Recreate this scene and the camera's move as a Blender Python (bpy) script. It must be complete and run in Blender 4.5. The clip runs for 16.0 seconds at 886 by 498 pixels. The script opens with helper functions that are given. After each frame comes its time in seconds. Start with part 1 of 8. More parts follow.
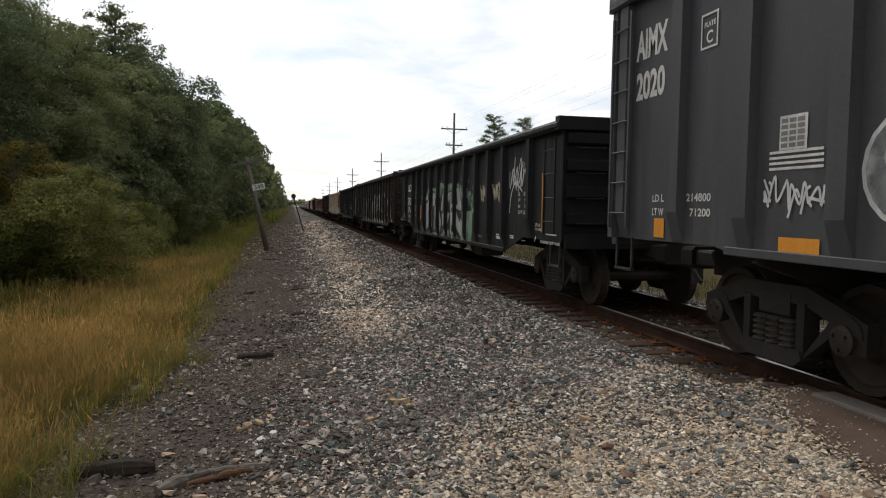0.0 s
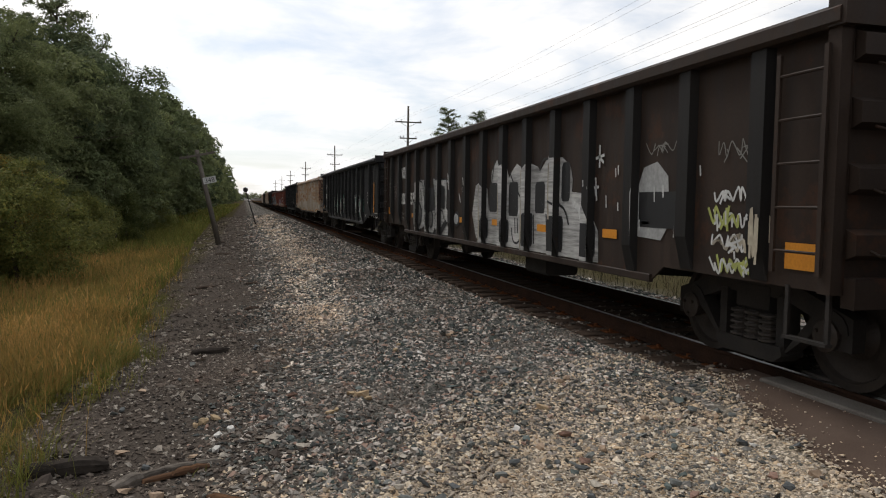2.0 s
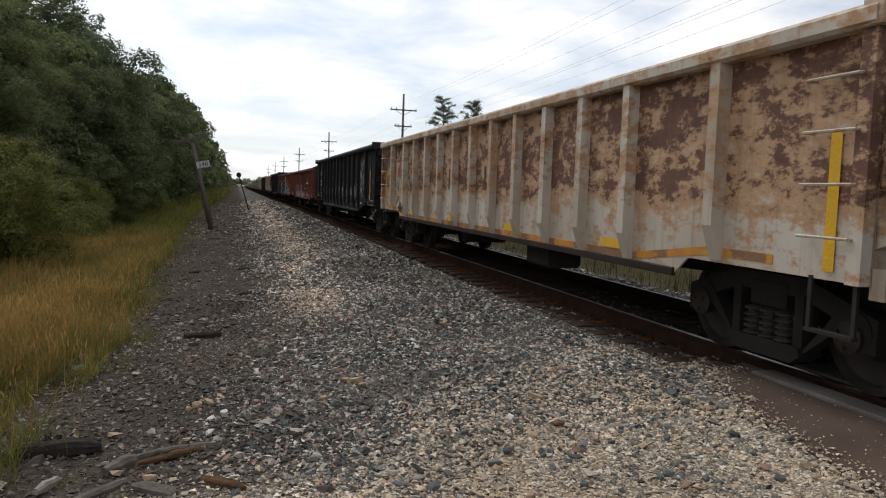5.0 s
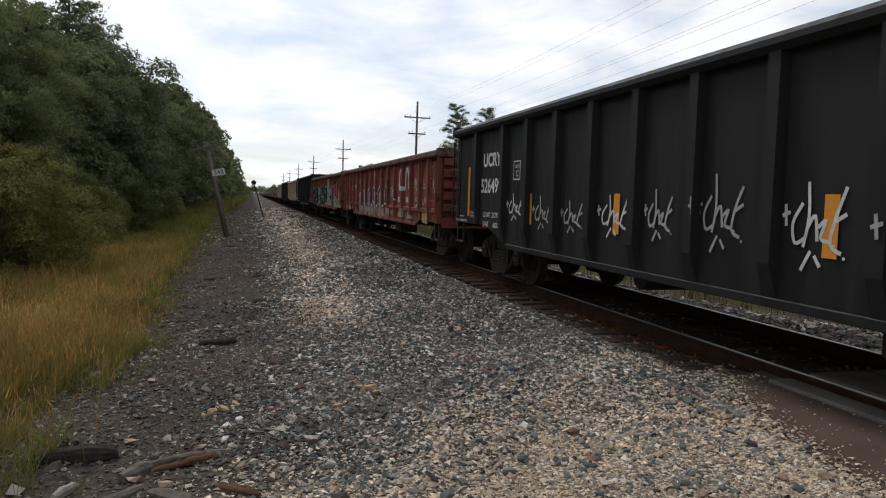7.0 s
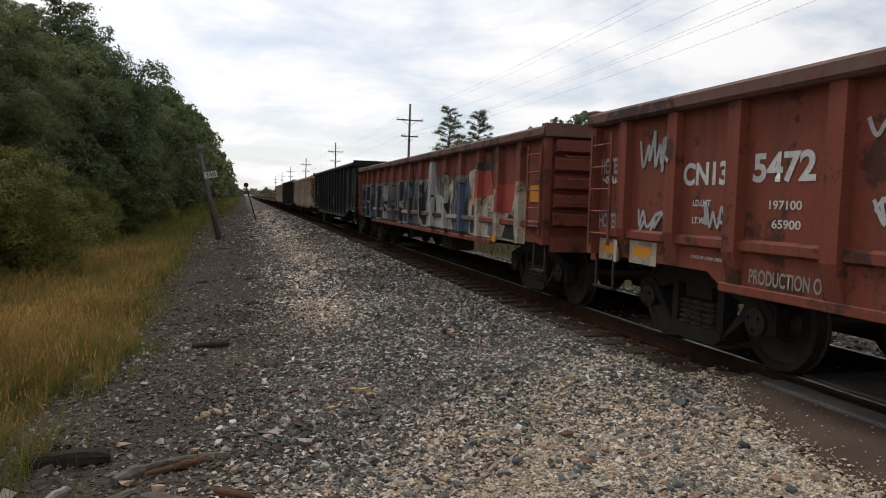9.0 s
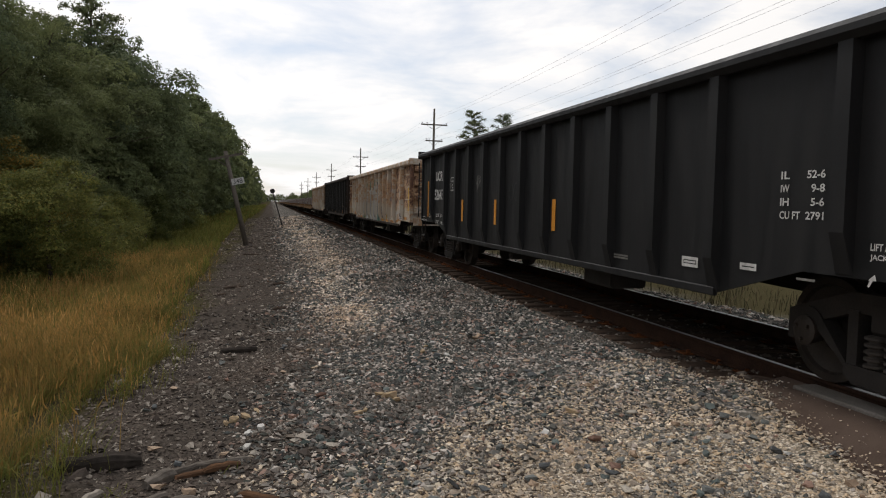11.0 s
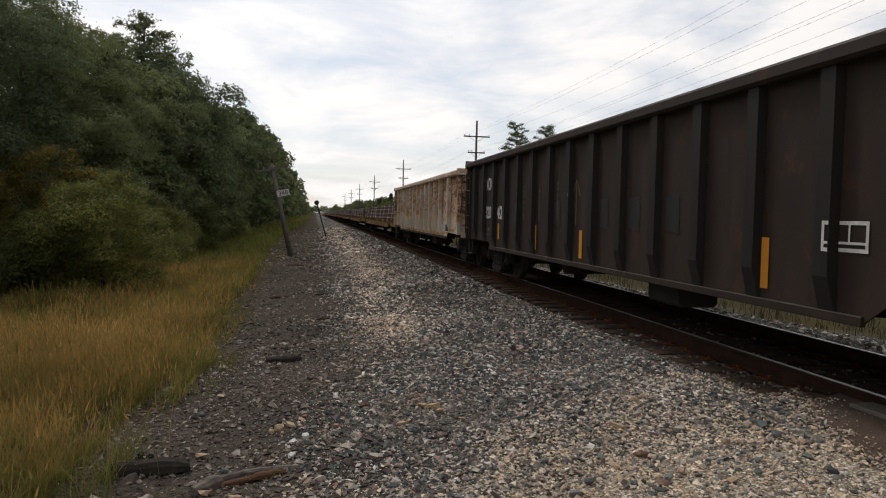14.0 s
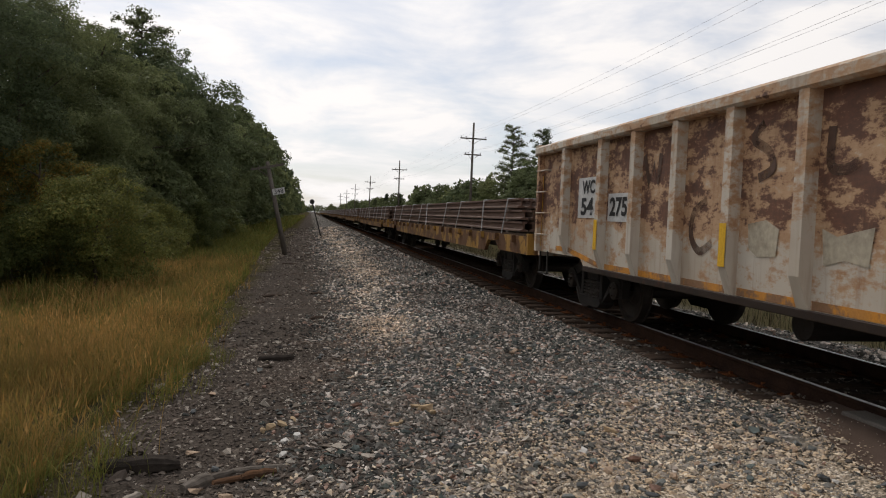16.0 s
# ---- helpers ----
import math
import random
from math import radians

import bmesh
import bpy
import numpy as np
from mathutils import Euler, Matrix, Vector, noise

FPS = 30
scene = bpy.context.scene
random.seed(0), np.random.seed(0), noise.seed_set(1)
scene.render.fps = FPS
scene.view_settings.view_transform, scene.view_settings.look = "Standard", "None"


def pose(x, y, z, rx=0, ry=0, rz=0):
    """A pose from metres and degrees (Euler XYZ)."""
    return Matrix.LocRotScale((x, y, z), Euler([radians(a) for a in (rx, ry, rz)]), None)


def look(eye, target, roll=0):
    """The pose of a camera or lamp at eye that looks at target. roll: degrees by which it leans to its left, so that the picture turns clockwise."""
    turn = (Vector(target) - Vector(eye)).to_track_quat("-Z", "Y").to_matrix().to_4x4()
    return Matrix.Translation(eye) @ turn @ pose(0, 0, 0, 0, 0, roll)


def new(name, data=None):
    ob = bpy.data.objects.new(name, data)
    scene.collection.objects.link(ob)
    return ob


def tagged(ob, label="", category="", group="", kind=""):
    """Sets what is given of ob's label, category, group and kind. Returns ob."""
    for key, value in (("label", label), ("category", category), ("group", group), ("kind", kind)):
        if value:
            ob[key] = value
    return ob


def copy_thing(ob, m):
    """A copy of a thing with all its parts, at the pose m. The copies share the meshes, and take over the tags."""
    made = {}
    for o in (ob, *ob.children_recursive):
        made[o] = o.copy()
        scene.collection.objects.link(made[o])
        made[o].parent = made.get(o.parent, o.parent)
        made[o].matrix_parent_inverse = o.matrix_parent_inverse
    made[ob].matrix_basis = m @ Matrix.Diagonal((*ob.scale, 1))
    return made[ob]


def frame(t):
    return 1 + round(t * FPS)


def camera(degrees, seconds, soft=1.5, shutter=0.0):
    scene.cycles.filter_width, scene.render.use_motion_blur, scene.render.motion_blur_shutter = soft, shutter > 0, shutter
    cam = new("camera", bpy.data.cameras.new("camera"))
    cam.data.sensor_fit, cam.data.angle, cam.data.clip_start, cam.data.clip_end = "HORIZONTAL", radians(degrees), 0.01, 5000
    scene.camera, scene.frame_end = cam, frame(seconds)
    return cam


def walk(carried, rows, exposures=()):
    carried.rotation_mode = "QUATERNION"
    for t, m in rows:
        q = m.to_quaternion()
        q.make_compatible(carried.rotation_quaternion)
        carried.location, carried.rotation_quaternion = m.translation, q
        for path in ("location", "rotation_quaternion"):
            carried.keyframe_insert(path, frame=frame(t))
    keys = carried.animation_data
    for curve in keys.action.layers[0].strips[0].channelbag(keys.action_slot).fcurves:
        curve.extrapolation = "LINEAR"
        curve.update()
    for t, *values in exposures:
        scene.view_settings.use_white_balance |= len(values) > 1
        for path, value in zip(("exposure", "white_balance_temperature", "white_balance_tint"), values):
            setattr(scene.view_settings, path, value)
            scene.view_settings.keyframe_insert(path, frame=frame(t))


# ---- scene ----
cam = camera(63.1, 16.0, soft=1.1)
# camera: held in the hand at the edge of a road crossing; z = 0 is the top of the rails, +y along the track
rows = [
    (0.0, 0.061, -0.015, 1.483, -11.71, -3.24, -0.90),
    (0.5, 0.042, 0.003, 1.480, -12.93, -3.85, -1.17),
    (1.0, 0.033, -0.003, 1.471, -13.75, -4.06, -0.59),
    (1.5, 0.027, -0.008, 1.474, -14.89, -3.72, -0.54),
    (2.0, 0.030, -0.013, 1.469, -15.33, -3.71, -0.74),
    (2.5, 0.024, -0.021, 1.470, -15.46, -3.74, -0.76),
    (3.0, 0.022, -0.014, 1.464, -15.52, -3.93, -1.03),
    (5.5, 0.001, 0.004, 1.457, -15.74, -4.58, -1.96),
    (6.0, 0.002, -0.001, 1.461, -14.94, -4.49, -1.74),
    (6.5, 0.004, -0.002, 1.462, -14.44, -4.23, -1.69),
    (7.0, -0.000, 0.000, 1.460, -14.75, -4.03, -1.70),
    (7.5, -0.001, 0.008, 1.460, -15.14, -4.33, -1.92),
    (8.0, -0.005, 0.008, 1.457, -15.11, -4.01, -1.97),
    (8.5, -0.008, 0.005, 1.458, -15.14, -3.88, -1.97),
    (9.0, -0.011, 0.002, 1.459, -15.34, -3.81, -1.71),
    (11.5, -0.013, -0.003, 1.462, -12.85, -3.49, -1.26),
    (12.0, -0.018, 0.005, 1.458, -12.45, -3.47, -1.45),
    (12.5, -0.016, -0.006, 1.454, -12.03, -3.20, -1.38),
    (13.0, -0.024, -0.001, 1.458, -11.77, -3.51, -1.20),
    (13.5, -0.026, 0.006, 1.457, -11.04, -3.35, -1.33),
    (14.0, -0.028, 0.006, 1.457, -10.04, -2.68, -1.25),
    (14.5, -0.033, 0.029, 1.452, -9.54, -2.68, -1.93),
    (15.0, -0.035, 0.032, 1.451, -9.61, -2.87, -1.99),
    (15.5, -0.045, 0.028, 1.455, -8.86, -2.34, -2.60),
    (16.0, -0.033, 0.025, 1.452, -10.42, -2.55, -2.30),
]
walk(cam, [(t, pose(x, y, z, 90 + pitch, roll, yaw)) for t, x, y, z, yaw, pitch, roll in rows], exposures=[(0, 0.30, 6450, 10), (1.5, 0.22, 6450, 10), (3, 0.20, 6350, 10), (6.5, 0.14, 6150, 10), (9, 0.10, 6350, 11), (12, 0.10, 6480, 11), (16, 0.02, 6520, 12)])

# ---- world, sun, exposure ----
SUN_EL, SUN_AZ = radians(50), radians(-22)      # azimuth from +y (along the track) towards +x


def make_world():
    w = bpy.data.worlds.new("sky")
    scene.world = w
    w.use_nodes = True
    nt = w.node_tree
    nt.nodes.clear()
    out = nt.nodes.new("ShaderNodeOutputWorld")
    bg = nt.nodes.new("ShaderNodeBackground")
    sky = nt.nodes.new("ShaderNodeTexSky")
    sky.sky_type = "NISHITA"
    sky.sun_disc = False
    sky.sun_elevation = SUN_EL
    sky.sun_rotation = SUN_AZ
    tc = nt.nodes.new("ShaderNodeTexCoord")
    # clouds on a flat layer overhead: direction divided by its height
    sep = nt.nodes.new("ShaderNodeSeparateXYZ")
    nt.links.new(tc.outputs["Generated"], sep.inputs[0])
    zz = nt.nodes.new("ShaderNodeMath")
    zz.operation = "MAXIMUM"
    zz.inputs[1].default_value = 0.0
    nt.links.new(sep.outputs["Z"], zz.inputs[0])
    za = nt.nodes.new("ShaderNodeMath")
    za.operation = "ADD"
    za.inputs[1].default_value = 0.16
    nt.links.new(zz.outputs[0], za.inputs[0])
    div = nt.nodes.new("ShaderNodeVectorMath")
    div.operation = "DIVIDE"
    comb = nt.nodes.new("ShaderNodeCombineXYZ")
    for i in range(3):
        nt.links.new(za.outputs[0], comb.inputs[i])
    nt.links.new(tc.outputs["Generated"], div.inputs[0])
    nt.links.new(comb.outputs[0], div.inputs[1])
    n1 = nt.nodes.new("ShaderNodeTexNoise")
    n1.inputs["Scale"].default_value = 1.5
    n1.inputs["Detail"].default_value = 7
    n1.inputs["Roughness"].default_value = 0.56
    n1.inputs["Distortion"].default_value = 0.35
    nt.links.new(div.outputs[0], n1.inputs["Vector"])
    ramp = nt.nodes.new("ShaderNodeValToRGB")
    ramp.color_ramp.elements[0].position = 0.36
    ramp.color_ramp.elements[0].color = (0.55, 0.55, 0.55, 1)
    ramp.color_ramp.elements[1].position = 0.60
    ramp.color_ramp.elements[1].color = (1, 1, 1, 1)
    nt.links.new(n1.outputs["Fac"], ramp.inputs[0])
    cloud = nt.nodes.new("ShaderNodeValToRGB")      # cloud brightness, from its thick grey to its white parts
    cloud.color_ramp.elements[0].position = 0.3
    cloud.color_ramp.elements[0].color = (0.75, 0.775, 0.82, 1)
    cloud.color_ramp.elements[1].position = 0.62
    cloud.color_ramp.elements[1].color = (1.0, 0.978, 0.95, 1)
    nt.links.new(n1.outputs["Fac"], cloud.inputs[0])
    sc = nt.nodes.new("ShaderNodeMix")
    sc.data_type = "RGBA"
    sc.blend_type = "MULTIPLY"
    sc.inputs["Factor"].default_value = 1
    sc.inputs["B"].default_value = (0.10, 0.10, 0.10, 1)
    nt.links.new(sky.outputs[0], sc.inputs["A"])
    mix = nt.nodes.new("ShaderNodeMix")
    mix.data_type = "RGBA"
    nt.links.new(ramp.outputs[0], mix.inputs["Factor"])
    nt.links.new(sc.outputs["Result"], mix.inputs["A"])
    nt.links.new(cloud.outputs[0], mix.inputs["B"])
    # the cloud deck is brightest round the veiled sun
    sdir = (math.sin(SUN_AZ) * math.cos(SUN_EL), math.cos(SUN_AZ) * math.cos(SUN_EL), math.sin(SUN_EL))
    dot = nt.nodes.new("ShaderNodeVectorMath")
    dot.operation = "DOT_PRODUCT"
    dot.inputs[1].default_value = sdir
    nt.links.new(tc.outputs["Generated"], dot.inputs[0])
    glow = nt.nodes.new("ShaderNodeMapRange")
    glow.inputs["From Min"].default_value = 0.15
    glow.inputs["From Max"].default_value = 0.95
    glow.inputs["To Min"].default_value = 0.72
    glow.inputs["To Max"].default_value = 1.0
    nt.links.new(dot.outputs["Value"], glow.inputs["Value"])
    lit = nt.nodes.new("ShaderNodeVectorMath")
    lit.operation = "SCALE"
    nt.links.new(mix.outputs["Result"], lit.inputs[0])
    nt.links.new(glow.outputs[0], lit.inputs["Scale"])
    nt.links.new(lit.outputs[0], bg.inputs["Color"])
    bg.inputs["Strength"].default_value = 1.10
    nt.links.new(bg.outputs[0], out.inputs[0])


make_world()
sun = new("sun", bpy.data.lights.new("sun", "SUN"))
sun.data.energy, sun.data.angle, sun.data.color = 1.45, radians(18), (1.0, 0.96, 0.9)
sun.matrix_world = look((60 * math.sin(SUN_AZ), 60 * math.cos(SUN_AZ), 60 * math.tan(SUN_EL)), (0, 0, 0))


# ---- materials ----
def nodes_of(name):
    m = bpy.data.materials.new(name)
    m.use_nodes = True
    nt = m.node_tree
    return m, nt, nt.nodes["Principled BSDF"]


def noise_node(nt, scale, detail=4, rough=0.55, vec=None, stretch=None, coord="Object"):
    n = nt.nodes.new("ShaderNodeTexNoise")
    n.inputs["Scale"].default_value = scale
    n.inputs["Detail"].default_value = detail
    n.inputs["Roughness"].default_value = rough
    if vec is None:
        vec = nt.nodes.new("ShaderNodeTexCoord").outputs[coord]
    if stretch:
        mp = nt.nodes.new("ShaderNodeMapping")
        mp.inputs["Scale"].default_value = stretch
        nt.links.new(vec, mp.inputs[0])
        vec = mp.outputs[0]
    nt.links.new(vec, n.inputs["Vector"])
    return n.outputs["Fac"]


def ramp_node(nt, fac, stops, mode="LINEAR"):
    r = nt.nodes.new("ShaderNodeValToRGB")
    r.color_ramp.interpolation = mode
    els = r.color_ramp.elements
    while len(els) < len(stops):
        els.new(0.5)
    for e, (p, c) in zip(els, stops):
        e.position = p
        e.color = (*c, 1) if len(c) == 3 else c
    nt.links.new(fac, r.inputs[0])
    return r.outputs[0]


def grey(v):
    return (v, v, v)


def mix_node(nt, fac, a, b, blend="MIX"):
    n = nt.nodes.new("ShaderNodeMix")
    n.data_type = "RGBA"
    n.blend_type = blend
    for key, val in (("Factor", fac), ("A", a), ("B", b)):
        if isinstance(val, (int, float)):
            n.inputs[key].default_value = val if key == "Factor" else (val, val, val, 1)
        elif isinstance(val, tuple):
            n.inputs[key].default_value = (*val, 1)
        else:
            nt.links.new(val, n.inputs[key])
    return n.outputs["Result"]


def math_node(nt, op, a, b=0.0, clamp=False):
    n = nt.nodes.new("ShaderNodeMath")
    n.operation = op
    n.use_clamp = clamp
    for i, v in enumerate((a, b)):
        if isinstance(v, (int, float)):
            n.inputs[i].default_value = v
        else:
            nt.links.new(v, n.inputs[i])
    return n.outputs[0]


def bump_node(nt, bsdf, height, strength=0.3, distance=0.01):
    b = nt.nodes.new("ShaderNodeBump")
    b.inputs["Strength"].default_value = strength
    b.inputs["Distance"].default_value = distance
    nt.links.new(height, b.inputs["Height"])
    nt.links.new(b.outputs[0], bsdf.inputs["Normal"])


def simple_mat(name, a, b, scale=6, rough=0.7, bump=0.2, metal=0.0, fine=60, island=None, stretch=None, patch=None):
    """Colour a to b by noise at two scales; island: colours picked by loose part."""
    m, nt, bs = nodes_of(name)
    n1 = noise_node(nt, scale, 5, stretch=stretch)
    n2 = noise_node(nt, fine, 3)
    col = ramp_node(nt, n1, [(0.3, a), (0.7, b)])
    if island:
        g = nt.nodes.new("ShaderNodeNewGeometry")
        step = 1.0 / len(island)
        pick = ramp_node(nt, g.outputs["Random Per Island"], [(i * step, c) for i, c in enumerate(island)], "CONSTANT")
        col = mix_node(nt, 0.92, col, pick)
    if patch:
        col = mix_node(nt, ramp_node(nt, noise_node(nt, 0.9, 5, 0.6), [(0.40, grey(0)), (0.62, grey(0.65))]), col, patch)
        col = mix_node(nt, 1.0, col, ramp_node(nt, noise_node(nt, 0.45, 4, 0.6), [(0.32, grey(1.0)), (0.68, grey(2.1))]), "MULTIPLY")
    col = mix_node(nt, 1.0, col, ramp_node(nt, n2, [(0.3, grey(0.72)), (0.7, grey(1.0))]), "MULTIPLY")
    nt.links.new(col, bs.inputs["Base Color"])
    bs.inputs["Roughness"].default_value = rough
    bs.inputs["Metallic"].default_value = metal
    if rough > 0.84:
        bs.inputs["Specular IOR Level"].default_value = 0.0
    if bump:
        bump_node(nt, bs, n2, bump, 0.01)
    return m


def paint_mat(name, base, dirt, rust, rust_amount=0.62, rough=0.5, dust=0.35, gloss=0.2):
    """Old wagon paint: dust streaks running down, rust spots, chalky wear."""
    m, nt, bs = nodes_of(name)
    info = nt.nodes.new("ShaderNodeObjectInfo")
    tc = nt.nodes.new("ShaderNodeTexCoord")
    vec = nt.nodes.new("ShaderNodeVectorMath")
    vec.operation = "ADD"
    nt.links.new(tc.outputs["Object"], vec.inputs[0])
    rnd = math_node(nt, "MULTIPLY", info.outputs["Random"], 37.0)
    cmb = nt.nodes.new("ShaderNodeCombineXYZ")
    nt.links.new(rnd, cmb.inputs[1])
    nt.links.new(cmb.outputs[0], vec.inputs[1])
    v = vec.outputs[0]
    streak = noise_node(nt, 2.6, 5, 0.6, v, (1, 2.4, 0.28))
    spots = noise_node(nt, 1.9, 8, 0.66, v)
    fine = noise_node(nt, 45, 3, 0.6, v)
    col = mix_node(nt, ramp_node(nt, streak, [(0.42, grey(0)), (0.75, grey(dust))]), base, dirt)
    col = mix_node(nt, ramp_node(nt, spots, [(rust_amount, grey(0)), (rust_amount + 0.05, grey(0.9))]), col, rust)
    col = mix_node(nt, 1.0, col, ramp_node(nt, fine, [(0.3, grey(0.8)), (0.7, grey(1.0))]), "MULTIPLY")
    nt.links.new(col, bs.inputs["Base Color"])
    nt.links.new(ramp_node(nt, streak, [(0.35, grey(rough)), (0.75, grey(min(1, rough + 0.3)))]), bs.inputs["Roughness"])
    bs.inputs["Specular IOR Level"].default_value = gloss
    bump_node(nt, bs, spots, 0.12, 0.01)
    return m


def rusty_white_mat(name, shift=0.0):
    """White paint that peels in wide brown patches, tan where it has yellowed; whole near the bottom edge."""
    m, nt, bs = nodes_of(name)
    info = nt.nodes.new("ShaderNodeObjectInfo")
    tc = nt.nodes.new("ShaderNodeTexCoord")
    vec = nt.nodes.new("ShaderNodeVectorMath")
    vec.operation = "ADD"
    nt.links.new(tc.outputs["Object"], vec.inputs[0])
    cmb = nt.nodes.new("ShaderNodeCombineXYZ")
    nt.links.new(math_node(nt, "MULTIPLY", info.outputs["Random"], 53.0), cmb.inputs[1])
    nt.links.new(cmb.outputs[0], vec.inputs[1])
    v = vec.outputs[0]
    big = noise_node(nt, 2.9, 9, 0.70, v, (1, 0.85, 1.15))
    warm = noise_node(nt, 0.9, 4, 0.5, v)
    small = noise_node(nt, 7.0, 8, 0.72, v, (1, 0.62, 1.35))
    streak = noise_node(nt, 7, 4, 0.6, v, (1, 2.2, 0.12))
    sep = nt.nodes.new("ShaderNodeSeparateXYZ")
    nt.links.new(tc.outputs["Object"], sep.inputs[0])
    # peeling is heavier on the upper two thirds of the side, worn by loads
    up = nt.nodes.new("ShaderNodeMapRange")
    up.inputs["From Min"].default_value = 1.2
    up.inputs["From Max"].default_value = 1.55
    nt.links.new(sep.outputs["Z"], up.inputs["Value"])
    lift = math_node(nt, "ADD", math_node(nt, "MULTIPLY", up.outputs[0], 0.145), shift)
    pv = math_node(nt, "ADD", math_node(nt, "MULTIPLY", big, 0.52), math_node(nt, "MULTIPLY", small, 0.48))
    pv = math_node(nt, "ADD", pv, lift)
    white = ramp_node(nt, warm, [(0.35, (0.52, 0.475, 0.40)), (0.65, (0.39, 0.325, 0.25))])
    tan = ramp_node(nt, small, [(0.35, (0.47, 0.305, 0.175)), (0.65, (0.34, 0.195, 0.105))])
    brown = ramp_node(nt, small, [(0.35, (0.165, 0.070, 0.038)), (0.65, (0.085, 0.041, 0.027))])
    col = mix_node(nt, ramp_node(nt, pv, [(0.50, grey(0)), (0.57, grey(1))]), white, tan)
    col = mix_node(nt, ramp_node(nt, pv, [(0.615, grey(0)), (0.665, grey(1))]), col, brown)
    col = mix_node(nt, ramp_node(nt, streak, [(0.52, grey(0)), (0.72, grey(0.4))]), col, (0.20, 0.10, 0.055))
    nt.links.new(col, bs.inputs["Base Color"])
    bs.inputs["Roughness"].default_value = 0.75
    bump_node(nt, bs, pv, 0.25, 0.015)
    return m


M = {}
M["black"] = paint_mat("black_paint", (0.0115, 0.0115, 0.012), (0.031, 0.029, 0.027), (0.03, 0.02, 0.015), 0.70, 0.5, 0.4)
M["brownblack"] = paint_mat("brown_black_paint", (0.027, 0.018, 0.0135), (0.056, 0.036, 0.025), (0.055, 0.026, 0.015), 0.57, 0.6, 0.6)
M["oxide"] = paint_mat("oxide_red_paint", (0.20, 0.054, 0.033), (0.12, 0.050, 0.036), (0.055, 0.026, 0.019), 0.56, 0.6, 0.8)
M["oxide_chord"] = paint_mat("worn_oxide_paint", (0.135, 0.062, 0.048), (0.16, 0.11, 0.09), (0.05, 0.026, 0.02), 0.52, 0.6, 0.8)
M["grey_hopper"] = paint_mat("charcoal_paint", (0.056, 0.058, 0.062), (0.095, 0.092, 0.088), (0.05, 0.03, 0.02), 0.72, 0.5, 0.5)
M["white"] = rusty_white_mat("peeling_white_paint")
M["white_rib"] = rusty_white_mat("chipped_white_paint", -0.11)
M["yellow_deck"] = paint_mat("yellow_deck_paint", (0.36, 0.20, 0.045), (0.14, 0.085, 0.045), (0.10, 0.048, 0.028), 0.44, 0.65, 0.8)
M["stripe"] = paint_mat("orange_reflector", (0.62, 0.25, 0.03), (0.42, 0.19, 0.04), (0.2, 0.1, 0.04), 0.66, 0.5, 0.3)
M["worn_stripe"] = paint_mat("worn_orange_edge", (0.58, 0.25, 0.04), (0.30, 0.17, 0.08), (0.22, 0.13, 0.08), 0.49, 0.6, 0.7)
M["yellow"] = paint_mat("yellow_paint", (0.72, 0.42, 0.03), (0.5, 0.3, 0.05), (0.25, 0.12, 0.05), 0.64, 0.5, 0.3)
M["letter"] = simple_mat("white_lettering", (0.66, 0.65, 0.62), (0.5, 0.49, 0.46), 9, 0.6, 0, fine=30)
M["brown_rib"] = paint_mat("black_rib_paint", (0.014, 0.013, 0.0125), (0.030, 0.025, 0.021), (0.03, 0.018, 0.012), 0.62, 0.5, 0.5)
M["truck"] = simple_mat("grimy_cast_steel", (0.013, 0.011, 0.0095), (0.027, 0.021, 0.017), 5, 0.75, 0.3, 0.2, 40)
M["spring"] = simple_mat("dusty_spring_steel", (0.032, 0.026, 0.022), (0.056, 0.045, 0.037), 6, 0.8, 0.2, 0.1, 40)
M["wheel"] = simple_mat("dull_wheel_steel", (0.035, 0.029, 0.025), (0.06, 0.046, 0.037), 4, 0.6, 0.2, 0.5, 40)
M["tread"] = simple_mat("polished_wheel_tread", (0.45, 0.44, 0.43), (0.35, 0.34, 0.33), 8, 0.25, 0, 0.9)
M["rail_side"] = simple_mat("rusty_rail", (0.062, 0.035, 0.024), (0.036, 0.023, 0.018), 4, 0.85, 0.3, 0.1, 50)
M["rail_top"] = simple_mat("worn_rail_head", (0.36, 0.355, 0.35), (0.26, 0.25, 0.24), 5, 0.34, 0, 1.0)
M["tie"] = simple_mat("weathered_tie_wood", (0.046, 0.034, 0.027), (0.10, 0.072, 0.055), 3, 0.9, 0.6, 0, 35, stretch=(1, 9, 9))
M["plate"] = simple_mat("rusty_iron", (0.17, 0.064, 0.027), (0.07, 0.033, 0.02), 9, 0.85, 0.3, 0.1)
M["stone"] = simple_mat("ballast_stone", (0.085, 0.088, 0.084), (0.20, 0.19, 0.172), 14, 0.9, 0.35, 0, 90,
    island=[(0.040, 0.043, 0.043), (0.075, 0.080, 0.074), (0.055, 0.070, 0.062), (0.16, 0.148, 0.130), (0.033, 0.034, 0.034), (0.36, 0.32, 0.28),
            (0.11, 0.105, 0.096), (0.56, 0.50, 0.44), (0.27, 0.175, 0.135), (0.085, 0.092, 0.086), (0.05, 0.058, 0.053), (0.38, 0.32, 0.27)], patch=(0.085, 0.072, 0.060))
